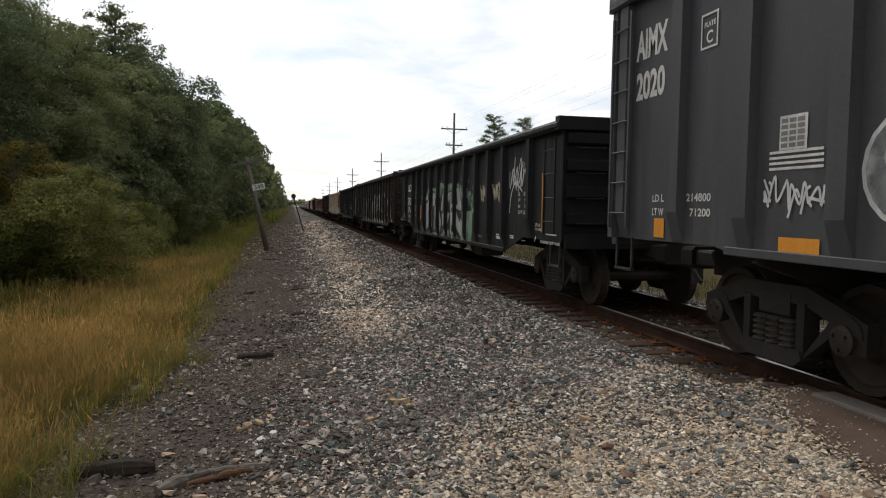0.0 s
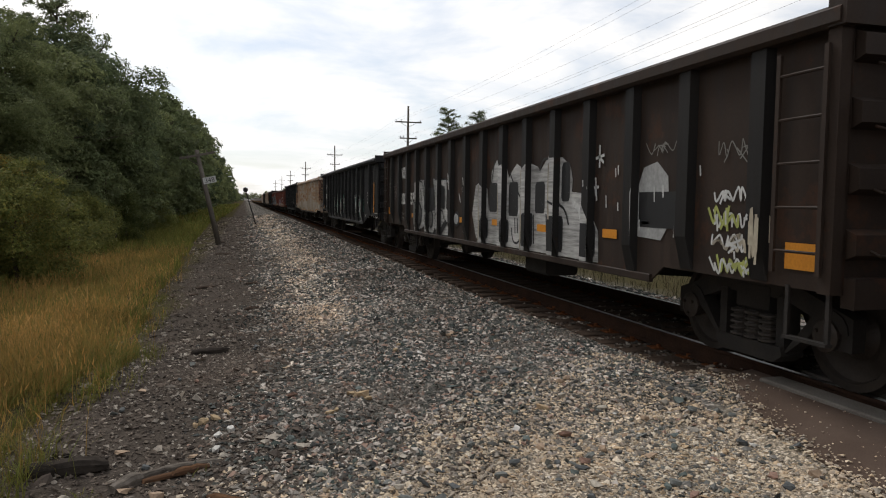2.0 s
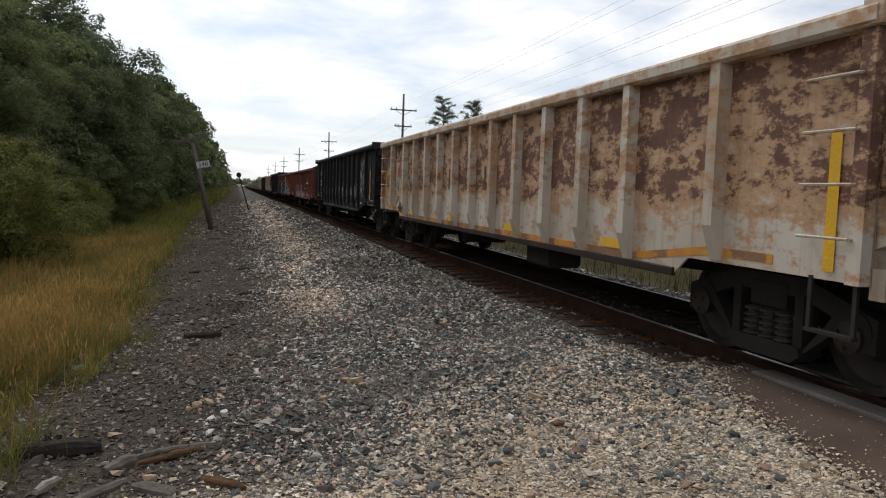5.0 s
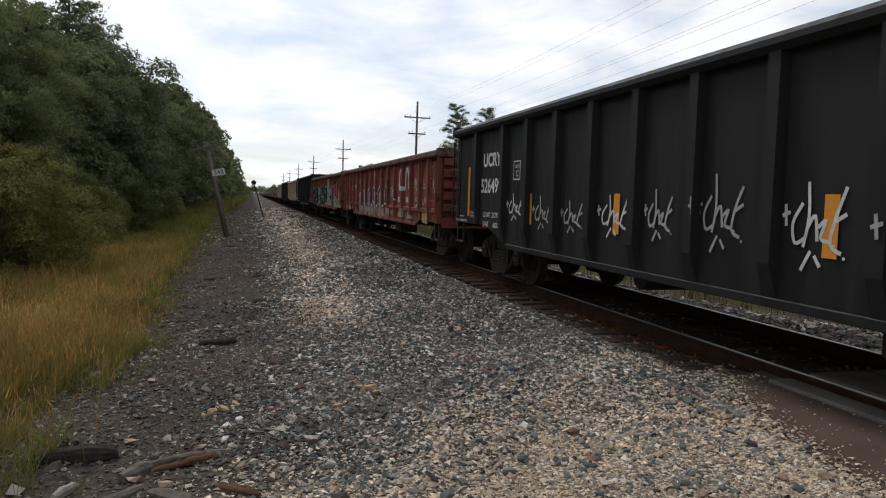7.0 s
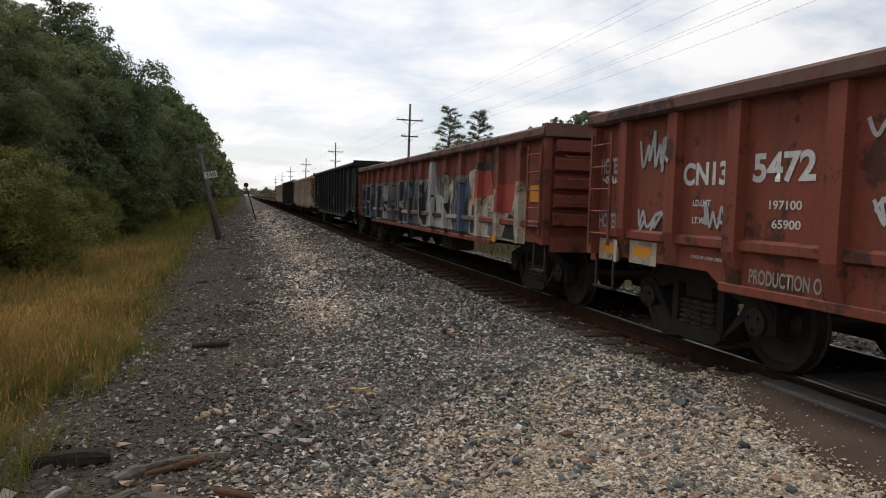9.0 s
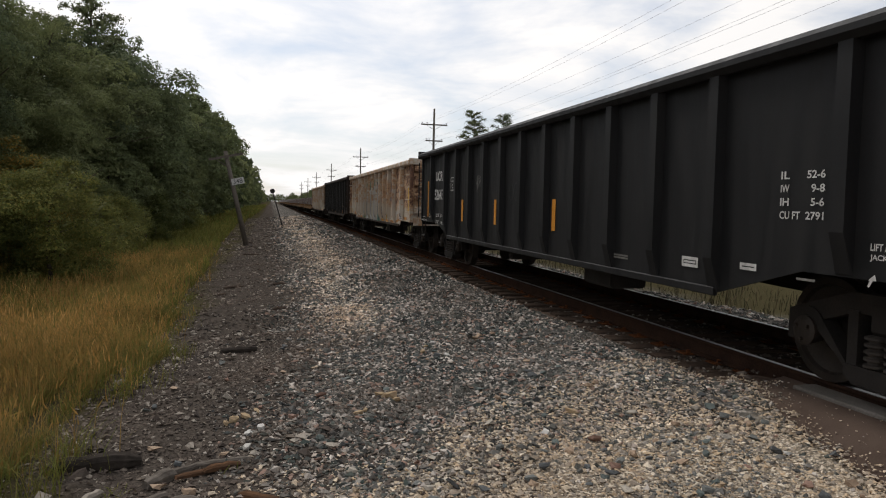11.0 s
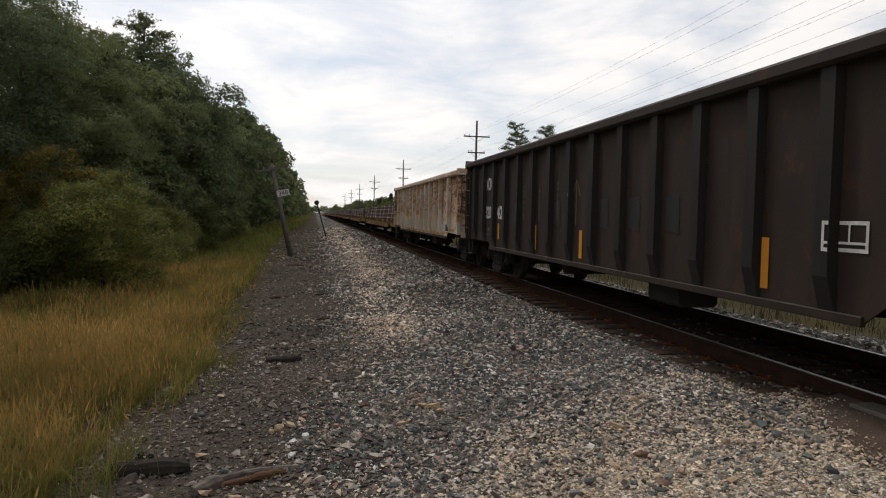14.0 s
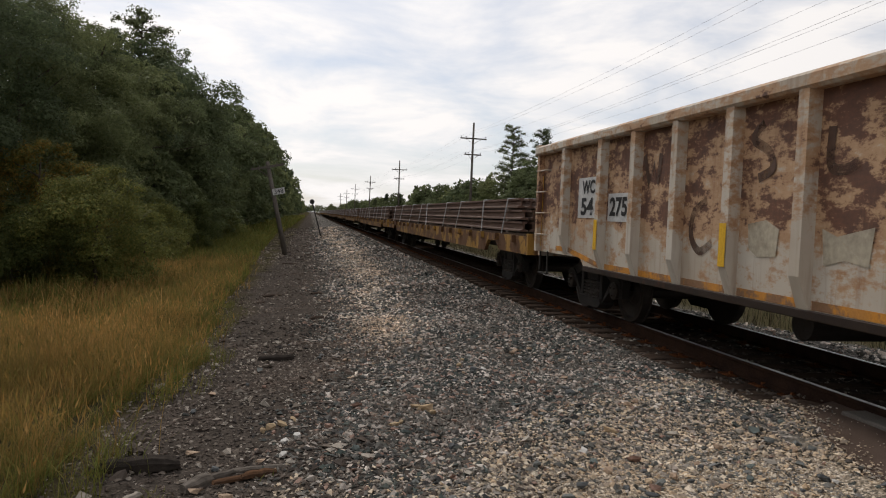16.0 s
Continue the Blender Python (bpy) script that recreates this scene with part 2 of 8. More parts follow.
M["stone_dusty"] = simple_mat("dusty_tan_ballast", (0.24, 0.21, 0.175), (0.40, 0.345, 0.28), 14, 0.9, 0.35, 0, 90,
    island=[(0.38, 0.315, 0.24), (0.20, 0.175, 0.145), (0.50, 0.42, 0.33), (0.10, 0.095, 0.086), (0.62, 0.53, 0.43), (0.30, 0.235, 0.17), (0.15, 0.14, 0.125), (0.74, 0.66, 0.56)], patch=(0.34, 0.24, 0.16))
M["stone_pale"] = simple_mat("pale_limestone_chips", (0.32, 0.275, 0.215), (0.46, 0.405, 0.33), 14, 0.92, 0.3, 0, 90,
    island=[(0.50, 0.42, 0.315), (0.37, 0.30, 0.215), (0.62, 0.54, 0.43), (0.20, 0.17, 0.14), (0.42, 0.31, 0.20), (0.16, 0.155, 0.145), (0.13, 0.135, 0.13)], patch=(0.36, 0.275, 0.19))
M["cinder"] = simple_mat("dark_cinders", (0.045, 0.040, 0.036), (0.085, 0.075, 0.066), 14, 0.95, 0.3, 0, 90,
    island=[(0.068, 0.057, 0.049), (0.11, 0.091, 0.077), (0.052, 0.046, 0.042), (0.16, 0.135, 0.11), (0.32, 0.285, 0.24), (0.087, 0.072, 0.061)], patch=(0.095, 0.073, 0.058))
M["wood_old"] = simple_mat("weathered_grey_wood", (0.10, 0.084, 0.070), (0.20, 0.175, 0.15), 5, 0.9, 0.5, 0, 40, stretch=(1, 8, 8))
M["wood_rot"] = simple_mat("rotten_orange_wood", (0.15, 0.082, 0.046), (0.055, 0.038, 0.030), 5, 0.95, 0.5, 0, 40, stretch=(1, 8, 8))
M["black_wood"] = simple_mat("blackened_wood", (0.028, 0.024, 0.021), (0.062, 0.052, 0.044), 5, 0.92, 0.5, 0, 40, stretch=(1, 8, 8))
M["pale_wood"] = simple_mat("bleached_wood", (0.38, 0.34, 0.29), (0.25, 0.22, 0.18), 5, 0.9, 0.5, 0, 40, stretch=(1, 8, 8))
M["pole_wood"] = simple_mat("grey_pole_wood", (0.10, 0.085, 0.07), (0.17, 0.15, 0.13), 4, 0.9, 0.4, 0, 30, stretch=(8, 8, 0.6))
M["sign_white"] = simple_mat("white_sign_board", (0.62, 0.62, 0.60), (0.48, 0.47, 0.45), 7, 0.6, 0.05)
M["ink"] = simple_mat("black_ink", (0.02, 0.02, 0.02), (0.03, 0.03, 0.03), 7, 0.6, 0)
M["bark"] = simple_mat("tree_bark", (0.06, 0.048, 0.038), (0.11, 0.09, 0.072), 7, 0.95, 0.6, 0, 30, stretch=(5, 5, 1))
M["wire"] = simple_mat("aluminium_wire", (0.28, 0.28, 0.29), (0.34, 0.34, 0.35), 3, 0.5, 0, 0.3)
M["asphalt"] = simple_mat("worn_asphalt", (0.085, 0.060, 0.047), (0.135, 0.098, 0.078), 1.3, 0.9, 0.5, 0, 130)
M["concrete"] = simple_mat("worn_crossing_panel", (0.20, 0.18, 0.16), (0.13, 0.115, 0.10), 3, 0.9, 0.35, 0, 70)
M["rust_load"] = simple_mat("rusty_steel_load", (0.10, 0.055, 0.038), (0.16, 0.095, 0.066), 2.5, 0.8, 0.2, 0.1, 30, stretch=(3, 0.4, 3))
M["strap"] = simple_mat("pale_strap", (0.55, 0.55, 0.54), (0.42, 0.42, 0.42), 5, 0.5, 0)


def leaf_mat(name, greens, rough=0.6, trans=0.42, patch=None):
    m, nt, bs = nodes_of(name)
    g = nt.nodes.new("ShaderNodeNewGeometry")
    step = 1.0 / len(greens)
    col = ramp_node(nt, g.outputs["Random Per Island"], [(i * step, c) for i, c in enumerate(greens)])
    if patch:
        col = mix_node(nt, ramp_node(nt, noise_node(nt, 0.5, 4), [(0.42, grey(0)), (0.62, grey(0.8))]), col, patch)
    big = noise_node(nt, 1.2 if patch else 0.55, 4)
    col = mix_node(nt, 1.0, col, ramp_node(nt, big, [(0.3, grey(0.6)), (0.7, grey(1.4))]), "MULTIPLY")
    info = nt.nodes.new("ShaderNodeObjectInfo")
    col = mix_node(nt, 1.0, col, ramp_node(nt, info.outputs["Random"], [(0, (0.62, 0.68, 0.66)), (1, (1.2, 1.15, 0.95))]), "MULTIPLY")
    nt.links.new(col, bs.inputs["Base Color"])
    bs.inputs["Roughness"].default_value = rough
    bs.inputs["Specular IOR Level"].default_value = 0.05
    tr = nt.nodes.new("ShaderNodeBsdfTranslucent")
    nt.links.new(col, tr.inputs["Color"])
    mx = nt.nodes.new("ShaderNodeMixShader")
    mx.inputs[0].default_value = trans
    out = nt.nodes["Material Output"]
    nt.links.new(bs.outputs[0], mx.inputs[1])
    nt.links.new(tr.outputs[0], mx.inputs[2])
    nt.links.new(mx.outputs[0], out.inputs["Surface"])
    return m


M["leaf"] = leaf_mat("broad_leaves", [(0.112, 0.135, 0.070), (0.145, 0.168, 0.086), (0.126, 0.147, 0.078), (0.172, 0.193, 0.099)])
M["leaf_bush"] = leaf_mat("bush_leaves", [(0.080, 0.100, 0.036), (0.112, 0.126, 0.042), (0.092, 0.108, 0.038), (0.170, 0.165, 0.056)])
M["leaf_gold"] = leaf_mat("turning_leaves", [(0.21, 0.15, 0.040), (0.11, 0.115, 0.036), (0.30, 0.175, 0.040), (0.10, 0.108, 0.036)])
M["needle"] = leaf_mat("conifer_needles", [(0.080, 0.098, 0.056), (0.104, 0.126, 0.070), (0.090, 0.108, 0.063), (0.122, 0.140, 0.077)], 0.65, 0.12)
M["pine_needle"] = leaf_mat("pine_needles", [(0.11, 0.13, 0.075), (0.14, 0.16, 0.09), (0.12, 0.14, 0.085), (0.16, 0.175, 0.10)], 0.65, 0.3)
M["grass"] = leaf_mat("tall_dry_grass", [(0.21, 0.145, 0.050), (0.38, 0.215, 0.082), (0.29, 0.17, 0.06), (0.48, 0.29, 0.13), (0.14, 0.12, 0.04)], 0.8, 0.35, (0.15, 0.125, 0.042))
M["grass_green"] = leaf_mat("green_grass", [(0.12, 0.14, 0.036), (0.17, 0.175, 0.045), (0.15, 0.155, 0.042), (0.22, 0.185, 0.055)], 0.75, 0.3)
M["reed"] = leaf_mat("dead_stalks", [(0.075, 0.058, 0.040), (0.14, 0.105, 0.07), (0.05, 0.042, 0.028), (0.04, 0.04, 0.022)], 0.85, 0.15)


def ground_mat():
    """Grass soil, then a cinder path, then the ballast bank, by the distance from the track."""
    m, nt, bs = nodes_of("ground")
    tc = nt.nodes.new("ShaderNodeTexCoord")
    sep = nt.nodes.new("ShaderNodeSeparateXYZ")
    nt.links.new(tc.outputs["Object"], sep.inputs[0])
    wob = noise_node(nt, 0.7, 5)
    x = math_node(nt, "ADD", sep.outputs["X"], math_node(nt, "MULTIPLY", math_node(nt, "SUBTRACT", wob, 0.5), 1.6))
    peb = nt.nodes.new("ShaderNodeTexVoronoi")
    peb.inputs["Scale"].default_value = 26
    nt.links.new(tc.outputs["Object"], peb.inputs["Vector"])
    sepc = nt.nodes.new("ShaderNodeSeparateColor")
    nt.links.new(peb.outputs["Color"], sepc.inputs[0])
    n_big, n_fine = noise_node(nt, 1.1, 4), noise_node(nt, 70, 3)
    grit = ramp_node(nt, sepc.outputs[0], [(0.0, (0.050, 0.049, 0.046)), (0.55, (0.125, 0.118, 0.106)), (0.85, (0.24, 0.215, 0.185)), (1.0, (0.38, 0.34, 0.30))])
    grit = mix_node(nt, 1.0, grit, ramp_node(nt, n_big, [(0.3, grey(0.75)), (0.7, grey(1.1))]), "MULTIPLY")
    # shade between pebbles put into the colour: middles lighter, gaps darker
    gaps = ramp_node(nt, peb.outputs["Distance"], [(0.25, grey(1.15)), (0.7, grey(0.55))])
    grit = mix_node(nt, 1.0, grit, gaps, "MULTIPLY")
    small = nt.nodes.new("ShaderNodeTexVoronoi")
    small.inputs["Scale"].default_value = 62
    nt.links.new(tc.outputs["Object"], small.inputs["Vector"])
    seps = nt.nodes.new("ShaderNodeSeparateColor")
    nt.links.new(small.outputs["Color"], seps.inputs[0])
    cind = ramp_node(nt, n_fine, [(0.3, (0.037, 0.031, 0.026)), (0.7, (0.094, 0.078, 0.065))])
    n_mid = noise_node(nt, 9, 6, 0.65)
    cind = mix_node(nt, 1.0, cind, ramp_node(nt, n_mid, [(0.3, grey(0.5)), (0.7, grey(1.35))]), "MULTIPLY")
    soil = ramp_node(nt, n_fine, [(0.3, (0.034, 0.031, 0.016)), (0.7, (0.070, 0.058, 0.030))])
    col = mix_node(nt, ramp_node(nt, math_node(nt, "DIVIDE", math_node(nt, "ADD", x, 2.0), 4.0), [(0.54, grey(0)), (0.78, grey(1))]), cind, grit)
    col = mix_node(nt, ramp_node(nt, math_node(nt, "DIVIDE", math_node(nt, "ADD", x, 3.0), 4.0), [(0.34, grey(0)), (0.44, grey(1))]), soil, col)
    right = ramp_node(nt, math_node(nt, "DIVIDE", math_node(nt, "SUBTRACT", x, 6.0), 8.0), [(0.38, grey(0)), (0.6, grey(1))])
    col = mix_node(nt, right, col, soil)
    # pale crushed limestone along the road
    plain = col
    edge = math_node(nt, "SUBTRACT", math_node(nt, "ADD", math_node(nt, "MULTIPLY", x, 0.22), 4.05), sep.outputs["Y"])
    chips = ramp_node(nt, seps.outputs[0], [(0.0, (0.13, 0.115, 0.095)), (0.4, (0.30, 0.245, 0.18)), (0.75, (0.50, 0.42, 0.32)), (1.0, (0.66, 0.58, 0.47))])
    # the chips' colour carries the same painted shade in their gaps
    chips = mix_node(nt, 1.0, chips, ramp_node(nt, small.outputs["Distance"], [(0.25, grey(1.2)), (0.7, grey(0.6))]), "MULTIPLY")
    col = mix_node(nt, ramp_node(nt, math_node(nt, "ADD", math_node(nt, "MULTIPLY", edge, 0.5), 0.5), [(0.4, grey(0)), (0.7, grey(1))]), col, chips)
    col = mix_node(nt, math_node(nt, "GREATER_THAN", x, 4.9), col, plain)
    # oily dirt between the rails, its colour also holding the shade under the wagons
    col = mix_node(nt, math_node(nt, "LESS_THAN", math_node(nt, "ABSOLUTE", math_node(nt, "SUBTRACT", sep.outputs["X"], 5.5)), 1.38), col, ramp_node(nt, n_mid, [(0.3, (0.050, 0.036, 0.028)), (0.7, (0.13, 0.092, 0.068))]))
    col = mix_node(nt, math_node(nt, "LESS_THAN", math_node(nt, "ABSOLUTE", math_node(nt, "SUBTRACT", sep.outputs["X"], 5.5)), 0.72), col, mix_node(nt, 0.6, cind, (0.05, 0.040, 0.034)))
    nt.links.new(col, bs.inputs["Base Color"])
    bs.inputs["Roughness"].default_value = 0.95
    bs.inputs["Specular IOR Level"].default_value = 0.0
    bump_node(nt, bs, peb.outputs["Distance"], 0.5, 0.02)
    return m


M["ground"] = ground_mat()


# ---- building helpers ----
def finish(bm, name, material, smooth=False):
    bmesh.ops.recalc_face_normals(bm, faces=bm.faces)
    me = bpy.data.meshes.new(name)
    bm.to_mesh(me)
    bm.free()
    me.materials.append(material)
    if smooth:
        me.polygons.foreach_set("use_smooth", [True] * len(me.polygons))
    return me


def part(name, bm, material, parent, label="", smooth=False):
    """One mesh object under a thing or under a part."""
    me = bm if isinstance(bm, bpy.types.Mesh) else finish(bm, name, material, smooth)
    ob = new(name, me)
    ob.parent = parent
    return tagged(ob, label)


def thing(name, bm, material, label, category, group="", kind="", smooth=False):
    ob = new(name, finish(bm, name, material, smooth))
    return tagged(ob, label, category, group, kind)


def prism(bm, pts, axis, a, b):
    """Extrude the outline pts along an axis from a to b; pts in (y, z), (x, z) or (x, y)."""
    def at(p, c):
        return {"x": (c, p[0], p[1]), "y": (p[0], c, p[1]), "z": (p[0], p[1], c)}[axis]
    lo = [bm.verts.new(at(p, a)) for p in pts]
    hi = [bm.verts.new(at(p, b)) for p in pts]
    n = len(pts)
    bm.faces.new(lo)
    bm.faces.new(hi[::-1])
    for i in range(n):
        bm.faces.new((lo[i], lo[(i + 1) % n], hi[(i + 1) % n], hi[i]))


def box(bm, x0, x1, y0, y1, z0, z1, cut=0.0):
    """A box; cut: chamfer of its four edges along y."""
    c = cut
    if c:
        pts = [(x0 + c, z0), (x1 - c, z0), (x1, z0 + c), (x1, z1 - c), (x1 - c, z1), (x0 + c, z1), (x0, z1 - c), (x0, z0 + c)]
    else:
        pts = [(x0, z0), (x1, z0), (x1, z1), (x0, z1)]
    prism(bm, pts, "y", y0, y1)


def rod(bm, p, q, r, n=6, r2=None):
    """A round bar from p to q."""
    p, q = Vector(p), Vector(q)
    d = (q - p).normalized()
    u = d.orthogonal().normalized()
    w = d.cross(u)
    r2 = r if r2 is None else r2
    ends = []
    for c, rr in ((p, r), (q, r2)):
        ends.append([bm.verts.new(c + (u * math.cos(2 * math.pi * k / n) + w * math.sin(2 * math.pi * k / n)) * rr) for k in range(n)])
    for k in range(n):
        bm.faces.new((ends[0][k], ends[0][(k + 1) % n], ends[1][(k + 1) % n], ends[1][k]))
    bm.faces.new(ends[0][::-1])
    bm.faces.new(ends[1])


def lathe(bm, profile, n, axis="x"):
    """Turn a profile of (distance along the axis, radius) round the axis."""
    rings = []
    for a, r in profile:
        ring = []
        for k in range(n):
            c, s = r * math.cos(2 * math.pi * k / n), r * math.sin(2 * math.pi * k / n)
            ring.append(bm.verts.new((a, c, s) if axis == "x" else (c, s, a)))
        rings.append(ring)
    for i in range(len(rings) - 1):
        for k in range(n):
            bm.faces.new((rings[i][k], rings[i][(k + 1) % n], rings[i + 1][(k + 1) % n], rings[i + 1][k]))
    bm.faces.new(rings[0][::-1])
    bm.faces.new(rings[-1])


def raw_mesh(name, verts, faces_n, faces, material):
    """A mesh from numpy arrays: verts (n, 3), faces (m, faces_n)."""
    me = bpy.data.meshes.new(name)
    me.vertices.add(len(verts))
    me.vertices.foreach_set("co", np.asarray(verts, dtype=np.float32).ravel())
    m = len(faces)
    me.loops.add(m * faces_n)
    me.loops.foreach_set("vertex_index", np.asarray(faces, dtype=np.int32).ravel())
    me.polygons.add(m)
    me.polygons.foreach_set("loop_start", np.arange(0, m * faces_n, faces_n, dtype=np.int32))
    me.update(calc_edges=True)
    me.polygons.foreach_set("use_smooth", [False] * m)
    me.materials.append(material)
    return me


# ---- ground ----
TRACK_X = 5.5


def smooth01(a, b, v):
    t = np.clip((v - a) / (b - a), 0, 1)
    return t * t * (3 - 2 * t)


def ground_z(x, y):
    """Height of the ground: a ballast bank that falls to a cinder path and a grass verge; level with the road near y = 3."""
    x, y = np.asarray(x, float), np.asarray(y, float)
    far = np.interp(x, [-60, -12, -5, -1.6, -1.0, 0.6, 3.7, 7.4, 9.6, 14, 60], [-1.3, -1.15, -0.95, -0.66, -0.60, -0.55, -0.26, -0.25, -0.75, -0.9, -0.9])
    near = np.interp(x, [-60, -8, -4, -1.6, 0, 3.7, 7.4, 9, 14, 60], [-1.0, -0.75, -0.48, -0.27, -0.22, -0.17, -0.17, -0.2, -0.5, -0.7])
    k = smooth01(4.5, 15, y) + smooth01(-9, -20, y) * (y < 0)
    z = far * k + near * (1 - k)
    bumps = 0.03 * np.sin(x * 1.9 + 0.7 * y) * np.sin(y * 0.83 + 1.1) + 0.02 * np.sin(x * 4.1 - y * 2.3)
    ridge = 0.05 * np.exp(-((x - 2.2 - 0.3 * np.sin(y * 0.5)) / 0.5) ** 2) * smooth01(5, 8, y)
    flat = (np.abs(x - TRACK_X) < 1.9)
    crest = 5.0 + 0.74 * (x - 1.39)
    mound = 0.075 * np.exp(-((y - crest) / np.where(y > crest, 0.45, 1.1)) ** 2) * smooth01(0.7, 1.5, x) * (1 - smooth01(3.4, 4.1, x))
    # scooped out under the road
    edge = np.interp(x, [-70, 1.0, 2.4, 3.30, 3.52, 3.60, 3.78, 3.92, 4.10, 4.30, 4.62], [2.1, 2.35, 2.5, 2.70, 3.2, 3.8, 4.5, 4.9, 5.35, 5.6, 5.68])
    dip = 0.16 * smooth01(0.15, 0.7, edge - y) * smooth01(-7.5, -6.9, y) * (x < 4.7)
    z = z + np.where(flat, 0, bumps + ridge) + mound
    bed = smooth01(5.5, 6.6, y) * (np.abs(x - TRACK_X) < 1.42)      # lower between and beside the ties
    z = z * (1 - bed) + np.minimum(z, -0.212) * bed
    lane = np.interp(x, [2.4, 3.30, 3.52, 3.60, 3.78, 3.92, 4.10, 4.30, 4.62], [-0.165, -0.155, -0.15, -0.148, -0.13, -0.12, -0.105, -0.085, -0.06])
    packed = (1 - smooth01(0.12, 0.75, y - edge)) * smooth01(2.2, 2.8, x) * (1 - smooth01(4.55, 4.66, x)) * smooth01(-0.12, 0.05, y - edge)
    return z * (1 - packed) + (lane + 0.012) * packed - dip


def make_ground():
    xs = np.unique(np.concatenate([np.arange(-14, 16, 0.2), np.geomspace(16, 2500, 26), -np.geomspace(14, 2500, 26)]))
    ys = np.unique(np.concatenate([np.arange(-12, 34, 0.25), np.geomspace(34, 4000, 60), -np.geomspace(12, 600, 26)]))
    X, Y = np.meshgrid(xs, ys)
    Z = ground_z(X, Y)
    v = np.stack([X.ravel(), Y.ravel(), Z.ravel()], 1)
    nx, ny = len(xs), len(ys)
    i, j = np.meshgrid(np.arange(nx - 1), np.arange(ny - 1))
    a = (j * nx + i).ravel()
    me = raw_mesh("ground", v, 4, np.stack([a, a + 1, a + nx + 1, a + nx], 1), M["ground"])
    me.polygons.foreach_set("use_smooth", [True] * len(me.polygons))
    tagged(new("ground", me), "gravel, cinders and grassy soil beside the railway", "ground", kind="structure")


make_ground()


def make_road():
    """The road that crosses the track; its edge flares towards the rails."""
    bm = bmesh.new()
    edge = [(-70, 2.1), (-8, 2.2), (1.0, 2.35), (2.4, 2.5), (3.30, 2.70), (3.52, 3.2), (3.60, 3.8), (3.78, 4.5), (3.92, 4.9), (4.10, 5.35), (4.30, 5.6), (4.62, 5.68)]
    zs = [-0.6, -0.22, -0.165, -0.165, -0.155, -0.15, -0.148, -0.13, -0.12, -0.105, -0.085, -0.06]
    top = [bm.verts.new((x, y, z)) for (x, y), z in zip(edge, zs)]
    low = [bm.verts.new((x, y + 0.1, z - 0.25)) for (x, y), z in zip(edge, zs)]
    back = [bm.verts.new((x, -6.5, z)) for (x, y), z in zip(edge, zs)]
    for i in range(len(edge) - 1):
        bm.faces.new((back[i], back[i + 1], top[i + 1], top[i]))
        bm.faces.new((top[i], top[i + 1], low[i + 1], low[i]))
    ob = thing("road", bm, M["asphalt"], "worn dark asphalt road at the crossing", "road", kind="structure")
    bm = bmesh.new()
    prism(bm, [(-6.5, -0.2), (5.2, -0.2), (5.2, -0.02), (-6.5, -0.02)], "x", 6.4, 8.0)
    prism(bm, [(-6.5, -0.6), (4.4, -0.6), (4.4, -0.05), (-6.5, -0.05)], "x", 8.0, 70)
    part("far_lane", bm, M["asphalt"], ob)
    # timber and rubber panels beside and between the rails
    for x0, x1 in ((4.42, 4.66), (4.86, 5.48), (5.52, 6.14), (6.34, 6.58)):
        for k in range(4):
            bm = bmesh.new()
            box(bm, x0, x1, -6.05 + 2.85 * k, -6.05 + 2.85 * k + 2.82, -0.16, -0.045 if x0 < 4.5 else -0.004, 0.012)
            part("crossing_panel", bm, M["concrete"], ob, "worn grey crossing panel")


make_road()


